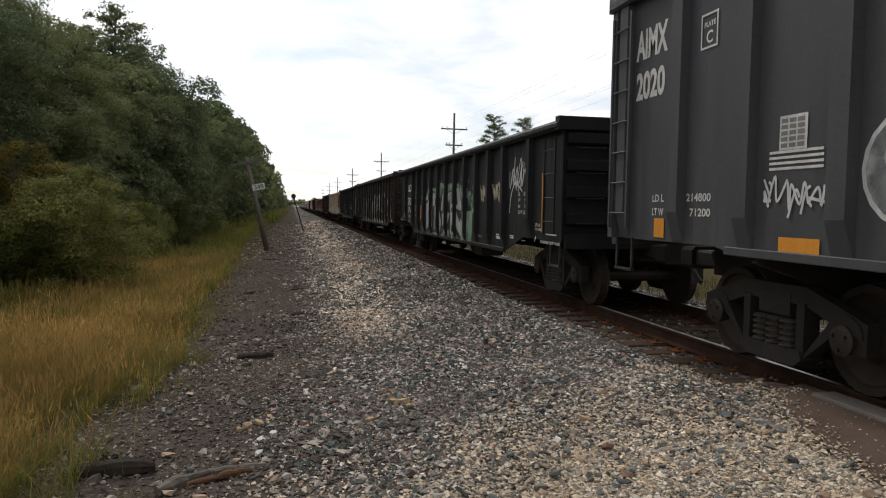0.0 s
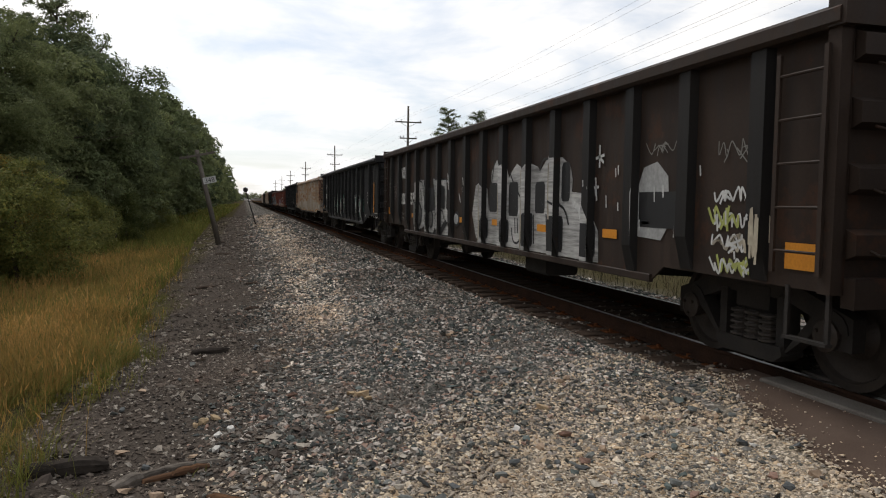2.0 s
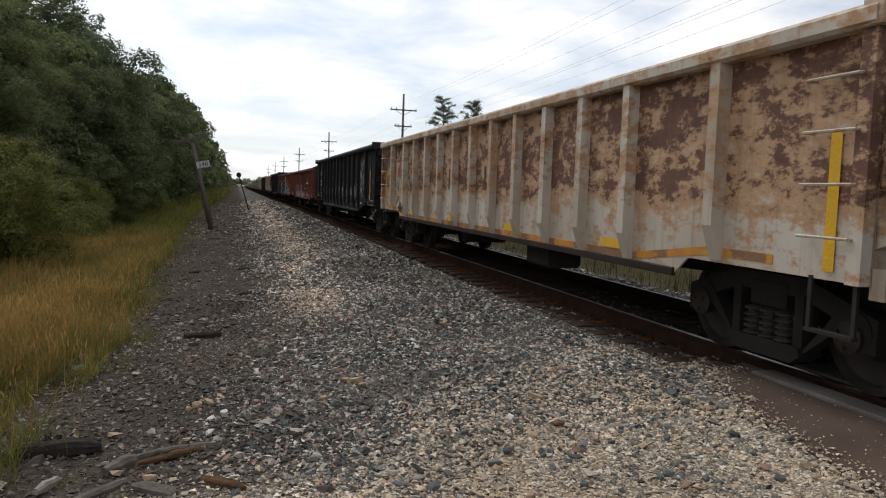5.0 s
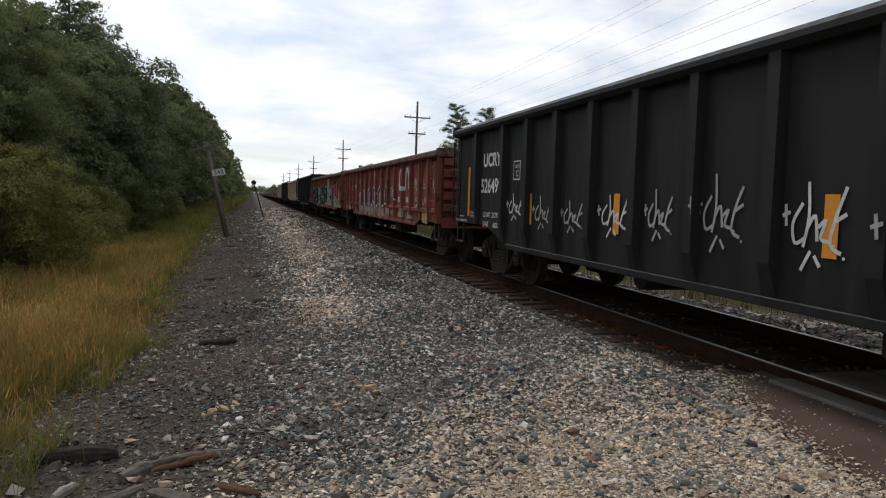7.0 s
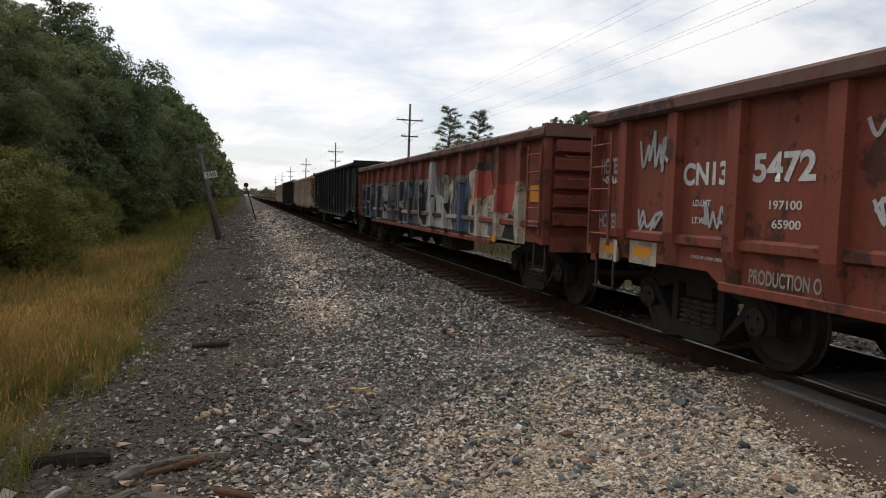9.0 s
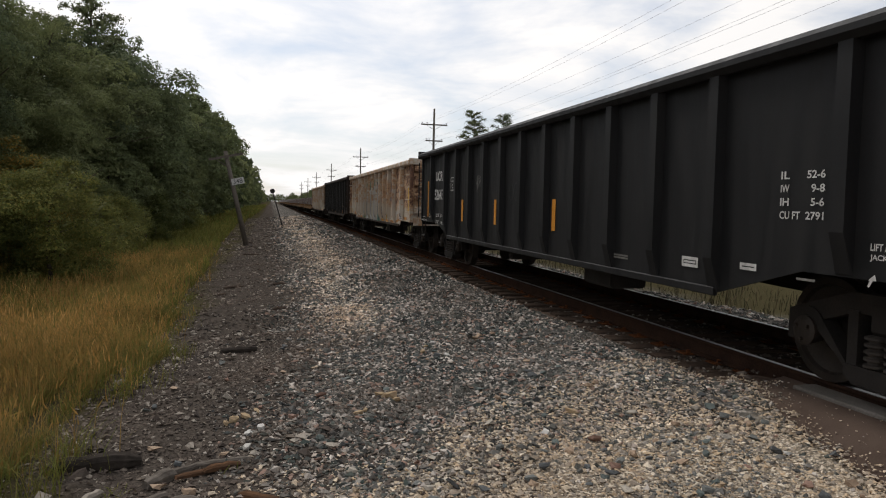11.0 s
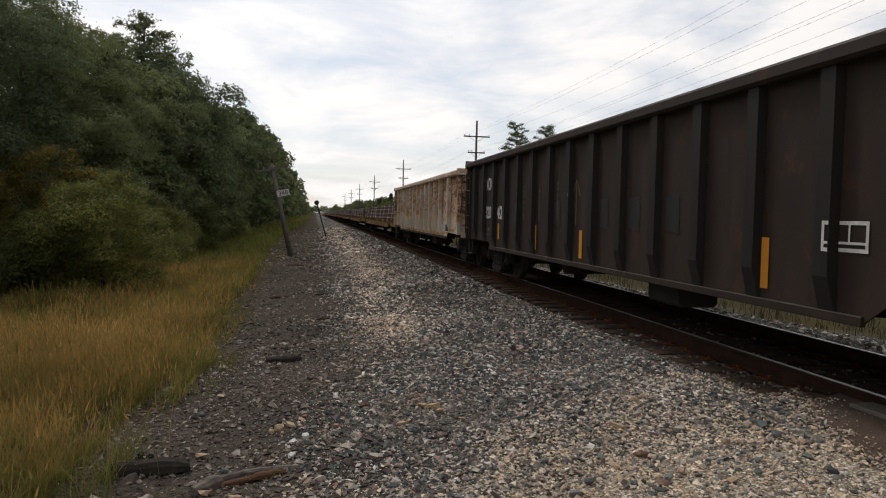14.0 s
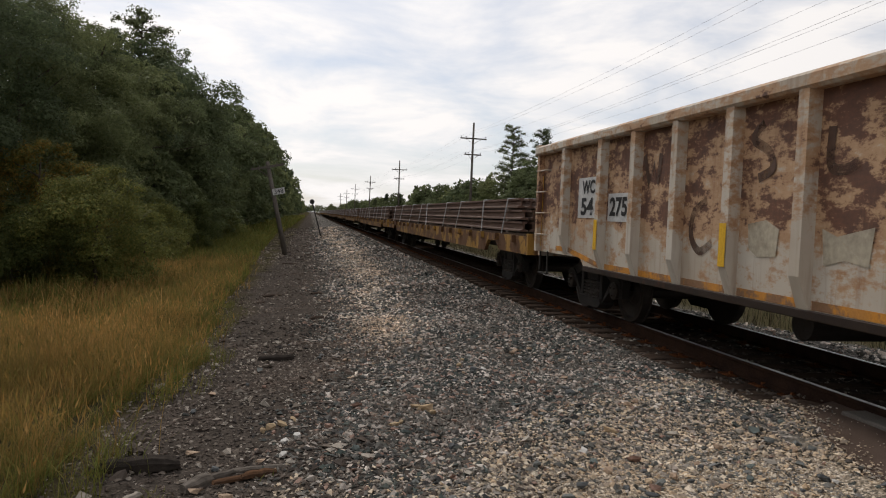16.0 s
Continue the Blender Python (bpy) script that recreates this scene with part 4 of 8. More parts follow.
# ---- lettering, reflectors and graffiti on the wagon sides (s: metres from the rear end, z: over the rail) ----
def flat_paint(name, c, rough=0.6):
    d = tuple(v * 0.72 for v in c)
    return simple_mat(name, c, d, 3.5, rough, 0, fine=22)


def rolled_paint(name, c):
    """Roller paint in streaks along the sheet, thin in places."""
    m, nt, bs = nodes_of(name)
    lo, hi = tuple(v * 0.42 for v in c), tuple(v * 1.12 for v in c)
    streak = noise_node(nt, 3.0, 6, 0.65, None, (1, 0.55, 11))
    cloud = noise_node(nt, 1.7, 4, 0.5)
    col = mix_node(nt, ramp_node(nt, streak, [(0.33, grey(0)), (0.6, grey(1))]), lo, hi)
    col = mix_node(nt, 1.0, col, ramp_node(nt, cloud, [(0.35, grey(0.55)), (0.65, grey(1.05))]), "MULTIPLY")
    nt.links.new(col, bs.inputs["Base Color"])
    bs.inputs["Roughness"].default_value = 0.55
    return m


def thin_spray(name, c):
    """Spray paint that lets the steel show through in clouds."""
    m = flat_paint(name, c)
    nt = m.node_tree
    bs = nt.nodes["Principled BSDF"]
    nt.links.new(ramp_node(nt, noise_node(nt, 2.2, 5, 0.6), [(0.33, grey(0.25)), (0.55, grey(1.0))]), bs.inputs["Alpha"])
    return m


P = {
    "silver": flat_paint("silver_spray", (0.40, 0.40, 0.39)), "roller": rolled_paint("rolled_silver", (0.47, 0.46, 0.44)), "white": flat_paint("white_spray", (0.62, 0.62, 0.60)), "mint": thin_spray("mint_spray", (0.20, 0.31, 0.205)),
    "blackp": flat_paint("black_spray", (0.010, 0.010, 0.011)), "lime": flat_paint("lime_spray", (0.42, 0.45, 0.12)), "teal": flat_paint("teal_spray", (0.05, 0.24, 0.17)),
    "green": thin_spray("green_spray", (0.05, 0.20, 0.075)), "red": flat_paint("red_spray", (0.36, 0.05, 0.03)), "grey": thin_spray("grey_spray", (0.16, 0.165, 0.17)),
    "cream": thin_spray("cream_spray", (0.50, 0.44, 0.33)), "chalk": flat_paint("faint_chalk", (0.20, 0.19, 0.17)), "lilac": flat_paint("lilac_spray", (0.33, 0.33, 0.39)),
    "brownp": thin_spray("brown_spray", (0.10, 0.05, 0.03)), "pink": thin_spray("pink_spray", (0.5, 0.36, 0.28)), "slate": rolled_paint("grey_mural_paint", (0.15, 0.145, 0.135)), "chalk2": flat_paint("dusty_tan_chalk", (0.34, 0.31, 0.26)), "tan": flat_paint("tan_spray", (0.22, 0.14, 0.085)), "blue": flat_paint("blue_ink", (0.07, 0.10, 0.18)),
}


def rib_spans(kind):
    w = SPECS[kind].get("rib_w", 0.16) / 2
    return [(s - w, s + w) for s in SPECS[kind]["ribs"]]


def clip_span(poly, a, b):
    """The piece of a convex outline of (s, z) between s = a and s = b."""
    for lim, sign in ((a, 1), (b, -1)):
        out = []
        for i, p in enumerate(poly):
            q = poly[(i + 1) % len(poly)]
            dp, dq = sign * (p[0] - lim), sign * (q[0] - lim)
            if dp >= 0:
                out.append(p)
            if dp * dq < 0:
                f = dp / (dp - dq)
                out.append((lim, p[1] + (q[1] - p[1]) * f))
        poly = out
        if len(poly) < 3:
            return []
    return poly


def sprayed(car, kind, convex, mat, layer=1, name="graffiti", label=""):
    """Lay convex outlines on the side's sheet and over its ribs, as paint would lie."""
    spec = SPECS[kind]
    spans, depth, H = rib_spans(kind), spec.get("rib_d", 0.085), spec.get("half", HALF)
    lift = 0.002 + 0.003 * layer
    bm = bmesh.new()
    apart = kind != "cn" and name in ("graffiti", "graffiti_letter", "faded_emblem", "number_patch")      # one piece a panel
    rooms = {}
    step = 0.0022 / max(len(convex), 1)
    knots, deep = [-9.0], [0.0]
    for a, b in spans:
        knots += [a - 0.02, a - 0.002, b + 0.002, b + 0.02]
        deep += [0.0, depth, depth, 0.0]
    knots.append(99.0)
    deep.append(0.0)
    for poly in convex:
        lift += step      # later strokes lie over earlier ones
        s0, s1 = min(p[0] for p in poly), max(p[0] for p in poly)
        for a, b in zip(knots, knots[1:]):
            if b <= s0 or a >= s1 or (kind != "cn" and 0.01 < b - a < 0.03):      # on all but the red wagons the flanks of the ribs stay bare
                continue
            piece = clip_span(poly, a, b)
            if len(piece) >= 3:
                to = bm
                if apart:
                    if a not in rooms:
                        rooms[a] = bmesh.new()
                    to = rooms[a]
                to.faces.new([to.verts.new((-1.50 - lift - float(np.interp(s, knots, deep)), H - s, z)) for s, z in piece])
    for one in list(rooms.values()) + [bm]:
        if one.faces:
            bmesh.ops.remove_doubles(one, verts=one.verts, dist=0.0006)
            me = bpy.data.meshes.new(name)
            one.to_mesh(me)
            me.materials.append(mat)
            ob = new(name, me)
            ob.parent = car
            tagged(ob, label)
        one.free()


def tri(poly):
    """Split an outline into triangles."""
    from mathutils.geometry import tessellate_polygon
    return [[poly[i] for i in t] for t in tessellate_polygon([[Vector((a, b, 0)) for a, b in poly]])]


def line(pts, w):
    """A brush stroke through pts: a ribbon of quads, mitred at its bends."""
    n = len(pts)
    side = []
    for i in range(n):
        a, b = pts[max(i - 1, 0)], pts[min(i + 1, n - 1)]
        dx, dz = b[0] - a[0], b[1] - a[1]
        L = math.hypot(dx, dz) or 1e-6
        side.append((-dz / L * w / 2, dx / L * w / 2))
    out = []
    for i in range(n - 1):
        (a, b), (c, d), (u, v), (e, f) = pts[i], pts[i + 1], side[i], side[i + 1]
        out.append([(a + u, b + v), (c + e, d + f), (c - e, d - f), (a - u, b - v)])
    return out


def curve(pts, n=6):
    """Smooth way through pts."""
    p = [pts[0]] + list(pts) + [pts[-1]]
    out = []
    for i in range(1, len(p) - 2):
        for k in range(n):
            t = k / n
            out.append(tuple(0.5 * (2 * p[i][j] + (p[i + 1][j] - p[i - 1][j]) * t + (2 * p[i - 1][j] - 5 * p[i][j] + 4 * p[i + 1][j] - p[i + 2][j]) * t * t
                                    + (3 * p[i][j] - p[i - 1][j] - 3 * p[i + 1][j] + p[i + 2][j]) * t ** 3) for j in (0, 1)))
    return out + [pts[-1]]


def disc(s, z, a, b, n=14):
    return [(s + a * math.cos(2 * math.pi * k / n), z + b * math.sin(2 * math.pi * k / n)) for k in range(n)]


def bar(s0, s1, z0, z1):
    return [(s0, z0), (s1, z0), (s1, z1), (s0, z1)]


def tag_strokes(seed, s0, s1, z0, z1, w=0.022, turns=5):
    """An unreadable hand-sprayed scrawl that fills a box."""
    r = random.Random(seed)
    out = []
    n = turns * 2 + 1
    pts = []
    for k in range(n):
        f = k / (n - 1)
        hi = k % 2 == 0
        pts.append((s0 + (s1 - s0) * (f + r.uniform(-0.10, 0.10)), z0 + (z1 - z0) * (r.uniform(0.62, 1.0) if hi else r.uniform(0.12, 0.45))))
    cut = r.randint(n // 3, 2 * n // 3)
    for chunk_pts in (pts[:cut + 1], pts[cut:]):
        if len(chunk_pts) > 1:
            out += line(curve(chunk_pts), w)
    for k in range(3):
        a = s0 + (s1 - s0) * r.random()
        out += line(curve([(a, z0 + (z1 - z0) * r.uniform(0.0, 0.5)), (a + r.uniform(-0.12, 0.2) * (s1 - s0), z0 + (z1 - z0) * r.uniform(0.3, 0.8)), (a + r.uniform(0.0, 0.3) * (s1 - s0), z0 + (z1 - z0) * r.uniform(0.1, 1.0))]), w)
    return out


def scrawl(car, kind, seed, s0, s1, z0, z1, mat="white", w=0.022, turns=5, layer=3):
    sprayed(car, kind, tag_strokes(seed, s0, s1, z0, z1, w, turns), P[mat], layer, "graffiti_tag")


def words(car, text, s0, s1, z0, z1, mat=None, d=1.505, name="lettering"):
    """Lettering in the built-in font, fitted to a box on the side."""
    cu = bpy.data.curves.new("lettering", "FONT")
    cu.body, cu.offset = text, 0.034 if z1 - z0 > 0.15 and "6" not in text else 0.02
    tmp = bpy.data.objects.new("lettering", cu)
    me = bpy.data.meshes.new_from_object(tmp)
    bpy.data.objects.remove(tmp)
    co = np.zeros(len(me.vertices) * 3)
    me.vertices.foreach_get("co", co)
    co = co.reshape(-1, 3)
    lo, hi = co.min(0), co.max(0)
    f = (co - lo) / np.maximum(hi - lo, 1e-6)
    v = np.stack([np.full(len(co), -d), HALF - (s0 + (s1 - s0) * f[:, 0]), z0 + (z1 - z0) * f[:, 1]], 1)
    me.vertices.foreach_set("co", v.ravel())
    me.update()
    me.materials.append(mat or M["letter"])
    part(name, me, None, car)


def stripe(car, kind, s0, s1, z0, z1, mat="stripe"):
    for a, b in rib_spans(kind):      # an upright strip keeps clear of the ribs
        if s1 - s0 < 0.2 and s0 < b + 0.02 and s1 > a - 0.02:
            if s0 + s1 > a + b:
                s0, s1 = b + 0.025, max(s1, b + 0.10)
            else:
                s0, s1 = min(s0, a - 0.10), a - 0.025
    sprayed(car, kind, [bar(s0, s1, z0, z1)], M[mat], 2, "reflector", "orange reflector strip")


def frame_box(car, kind, s0, s1, z0, z1, w=0.02, inner=()):
    """A white outlined data panel."""
    parts = [bar(s0, s1, z0, z0 + w), bar(s0, s1, z1 - w, z1), bar(s0, s0 + w, z0 + w, z1 - w), bar(s1 - w, s1, z0 + w, z1 - w)]
    sprayed(car, kind, parts + list(inner), M["letter"], 2, "data_panel", "white outlined data panel")


def uc_marks(car, number):
    k = "uc"
    words(car, "UCRY", 1.66, 2.62, 2.03, 2.27)
    if number:
        words(car, number, 1.56, 2.66, 1.57, 1.83)
    else:
        sprayed(car, k, [bar(1.65 + 0.19 * i, 1.79 + 0.19 * i, 1.58, 1.82) for i in range(6)], M["letter"], 1, "lettering")
    for text, a, b, z in (("LD LMT", 1.72, 2.10, 1.15), ("LT WT", 1.72, 2.02, 0.98)):
        words(car, text, a, b, z, z + 0.09)
    low = {"526235": ("217900", "68100"), "526499": ("217700", "68300"), "526439": ("217900", "68100")}.get(number)
    if low:
        words(car, low[0], 2.20, 2.62, 1.15, 1.24)
        words(car, low[1], 2.27, 2.62, 0.98, 1.07)
    frame_box(car, k, 3.22, 3.52, 1.78, 2.08, 0.018)
    words(car, "PLATE", 3.28, 3.46, 1.97, 2.02)
    words(car, "C", 3.32, 3.42, 1.83, 1.93)
    stripe(car, k, 0.76, 0.88, 1.14, 2.06)
    stripe(car, k, 15.52, 15.64, 1.11, 2.07)
    words(car, "LIFT AND", 0.93, 1.16, 1.18, 1.23)
    words(car, "JACK HERE", 0.93, 1.18, 1.11, 1.16)
    words(car, "2 INCH HF COMP SHOES", 0.06, 0.80, 1.025, 1.07, d=1.53)
    words(car, "LIFT AND", 15.20, 15.45, 1.205, 1.255)
    words(car, "JACK HERE", 15.20, 15.51, 1.13, 1.18)
    words(car, "2 INCH HF COMP SHOES", 15.55, 16.43, 0.945, 0.992, d=1.53)
    sprayed(car, k, line([(15.20, 0.955), (15.24, 1.02)], 0.02) + [[(15.20, 1.0), (15.27, 1.0), (15.255, 1.045)]], M["letter"], 2, "jacking_mark")
    for i, (a, b) in enumerate((("IL", "52-6"), ("IW", "9-8"), ("IH", "5-6"), ("CU FT", "2791"))):
        z = 1.72 - 0.106 * i
        words(car, a, 14.27, 14.27 + (0.10 if len(a) == 2 else 0.23), z, z + 0.062)
        words(car, b, 14.56 + (0.05 if len(b) == 3 else 0), 14.75, z, z + 0.062)
    frame_box(car, k, 12.88, 13.16, 0.90, 1.0, 0.03, [bar(12.92, 13.12, 0.94, 0.96)])
    frame_box(car, k, 13.80, 14.02, 0.95, 1.01, 0.025)
    sprayed(car, k, [bar(11.4, 11.75, 0.87, 0.89), bar(11.4, 11.75, 0.90, 0.92), bar(14.5, 14.7, 0.93, 0.95)], P["chalk"], 1, "lettering")
    sprayed(car, k, [bar(0.05, 0.5, 1.115, 1.135), bar(15.74, 16.22, 1.085, 1.105)], M["letter"], 2, "safety_stripe")


def nk_marks(car, a, b):
    k = "nk"
    words(car, "NOKL", 1.90, 2.60, 2.06, 2.36)
    words(car, a, 1.90, 2.60, 1.40, 1.69)
    words(car, b, 2.98, 3.46, 1.40, 1.69)
    words(car, "LD LMT", 2.0, 2.28, 1.12, 1.19, P["chalk"])
    words(car, "LT WT", 2.0, 2.22, 1.0, 1.07, P["chalk"])
    words(car, "218800", 2.32, 2.60, 1.12, 1.19, P["chalk"])
    words(car, "67200", 2.34, 2.60, 1.0, 1.07, P["chalk"])


CARS = [w[0] for w in WAGONS]


def decorate_c0(c):
    k = "am"
    words(c, "AIMX", 0.48, 1.20, 3.22, 3.56)
    words(c, "2020", 0.50, 1.16, 2.76, 3.08)
    frame_box(c, k, 1.86, 2.15, 3.07, 3.41)
    words(c, "PLATE", 1.91, 2.10, 3.28, 3.33)
    words(c, "C", 1.95, 2.06, 3.12, 3.24)
    words(c, "LD L", 0.97, 1.22, 1.59, 1.67)
    words(c, "LT W", 0.97, 1.22, 1.44, 1.52)
    words(c, "214800", 1.68, 2.12, 1.59, 1.67)
    words(c, "71200", 1.75, 2.12, 1.44, 1.52)
    stripe(c, k, 1.03, 1.25, 1.2, 1.41)
    stripe(c, k, 3.14, 3.62, 1.17, 1.29)
    sprayed(c, k, [bar(3.10, 3.43, 2.0, 2.28)], P["white"], 1, "data_panel", "cream data label")
    sprayed(c, k, [bar(3.12 + 0.10 * i, 3.20 + 0.10 * i, 2.02 + 0.05 * j, 2.055 + 0.05 * j) for i in range(3) for j in range(5)], P["chalk"], 2, "lettering")
    sprayed(c, k, [bar(2.98, 3.62, z, z + 0.022) for z in (1.84, 1.885, 1.93, 1.975)], M["letter"], 1, "lettering")
    scrawl(c, k, 5, 2.92, 3.20, 1.5, 1.8, "white", 0.025, 2)
    scrawl(c, k, 6, 3.2, 3.68, 1.44, 1.76, "white", 0.025, 4)
    sprayed(c, k, [disc(4.46, 1.80, 0.46, 0.42, 20)], P["white"], 1, "graffiti", "white-rimmed grey disc of spray paint")
    sprayed(c, k, [disc(4.46, 1.80, 0.42, 0.38, 20)], P["grey"], 2, "graffiti")
    sprayed(c, k, [disc(4.32, 1.88, 0.12, 0.10)], P["silver"], 3, "graffiti")


def decorate_c1(c):
    k = "uc"
    uc_marks(c, "526235")
    scrawl(c, k, 11, 1.69, 2.62, 1.28, 1.54, "white", 0.03, 7)
    scrawl(c, k, 12, 3.20, 3.80, 1.30, 1.63, "lime", 0.035, 4)
    sprayed(c, k, line(curve([(3.25, 1.24), (3.5, 1.20), (3.7, 1.16)]), 0.03), P["lime"], 3, "graffiti_tag")
    stripe(c, k, 4.17, 4.30, 1.11, 1.57)
    # mint cloud behind pale block letters with black shadows
    cloud = [(4.53, 0.72), (4.5, 1.25), (4.72, 1.74), (5.45, 2.0), (6.33, 2.06), (6.98, 1.98), (7.17, 2.15), (7.44, 2.18), (7.95, 2.05), (8.39, 2.12), (8.97, 2.11), (9.14, 2.04), (9.55, 2.12), (9.77, 1.99), (9.83, 1.79), (9.93, 1.93),
             (10.02, 1.81), (9.99, 1.66), (10.13, 1.69), (10.15, 1.42), (10.44, 1.42), (10.9, 1.45), (10.85, 0.74), (7.25, 0.74)]
    sprayed(c, k, tri(cloud), P["mint"], 1, "graffiti", "mint green cloud of spray paint")
    for s, z, r in ((4.5, 1.25, 0.07), (4.52, 1.08, 0.06), (4.48, 0.95, 0.05), (4.55, 1.45, 0.06), (10.35, 1.85, 0.13), (10.62, 1.72, 0.17), (10.95, 1.62, 0.2), (11.1, 1.25, 0.12), (11.05, 1.0, 0.1),
                    (10.5, 2.1, 0.06), (9.9, 2.3, 0.05), (8.9, 2.32, 0.05), (7.2, 2.22, 0.05), (10.15, 2.15, 0.06), (10.95, 1.95, 0.07), (11.3, 1.45, 0.07)):
        sprayed(c, k, [disc(s, z, r, r, 12)], P["mint"], 2, "graffiti_dot")
    mass = [(4.61, 0.75), (4.72, 1.68), (5.43, 1.94), (5.73, 1.77), (6.16, 1.97), (6.73, 1.95), (6.94, 1.79), (7.15, 1.69), (7.59, 1.91), (7.96, 1.88), (8.06, 1.55), (8.26, 1.92), (9.03, 1.94), (9.12, 1.99), (9.52, 2.01), (9.87, 1.57),
            (9.86, 1.41), (9.71, 1.15), (9.84, 1.34), (10.12, 1.25), (10.14, 1.02), (9.96, 0.73), (9.64, 0.73), (9.1, 0.93), (9.05, 0.76), (8.48, 0.73), (8.46, 0.95), (8.06, 0.88), (7.96, 0.73), (7.61, 0.84), (7.35, 0.73), (7.15, 0.85), (5.53, 0.73)]
    sprayed(c, k, tri(mass), P["blackp"], 3, "graffiti_shadow", "black sprayed edge and shadow of the letters")
    letters = [
        [(5.23, 1.62), (5.61, 1.64), (5.67, 1.01), (5.23, 0.84)], [(5.1, 1.79), (5.43, 1.9), (5.47, 1.72), (5.15, 1.7)], [(5.69, 1.62), (6.06, 1.71), (6.15, 1.53), (6.16, 0.93), (5.81, 0.9)],
        [(6.23, 1.9), (6.7, 1.9), (6.89, 1.74), (6.86, 0.88), (6.42, 0.87), (6.53, 1.55), (6.25, 1.53)], [(7.02, 1.64), (7.46, 1.1), (7.29, 0.81), (7.12, 1.22)],
        [(7.38, 1.41), (7.61, 1.86), (7.92, 1.83), (7.97, 1.71), (7.73, 1.68), (7.69, 1.57), (7.94, 1.58), (7.95, 1.42)],
        [(7.55, 1.33), (8.5, 1.37), (8.48, 1.27), (8.3, 1.1), (8.01, 1.0), (7.99, 0.81), (7.87, 0.79), (7.6, 1.02), (7.89, 1.08), (7.9, 1.27), (7.56, 1.26)],
        [(8.3, 1.88), (8.53, 1.89), (8.49, 1.62), (8.31, 1.71)], [(8.59, 1.89), (9.02, 1.91), (9.09, 1.04), (9.07, 0.82), (8.61, 0.82), (8.61, 1.35)],
        [(9.3, 1.97), (9.51, 1.99), (9.85, 1.57), (9.85, 1.51), (9.69, 1.51), (9.54, 1.56), (9.41, 1.64)], [(9.06, 1.58), (9.46, 1.58), (9.85, 1.51), (9.85, 1.43), (9.2, 1.49), (9.06, 1.51)],
        [(9.07, 1.36), (9.29, 1.4), (9.71, 1.13), (9.84, 1.31), (10.11, 1.23), (10.12, 1.05), (9.94, 0.76), (9.09, 1.11)],
    ]
    for L in letters:
        sprayed(c, k, tri(L), P["silver"], 4, "graffiti_letter", "pale grey sprayed letter face")
    scrawl(c, k, 13, 11.62, 12.22, 1.56, 2.04, "cream", 0.05, 6)
    scrawl(c, k, 14, 12.62, 13.30, 1.50, 2.04, "cream", 0.055, 6)
    scrawl(c, k, 15, 13.62, 14.82, 1.75, 2.42, "white", 0.03, 7)
    sprayed(c, k, line(curve([(13.75, 1.42), (13.85, 1.75), (14.1, 1.95), (14.5, 1.8)]), 0.03), P["white"], 3, "graffiti_tag")


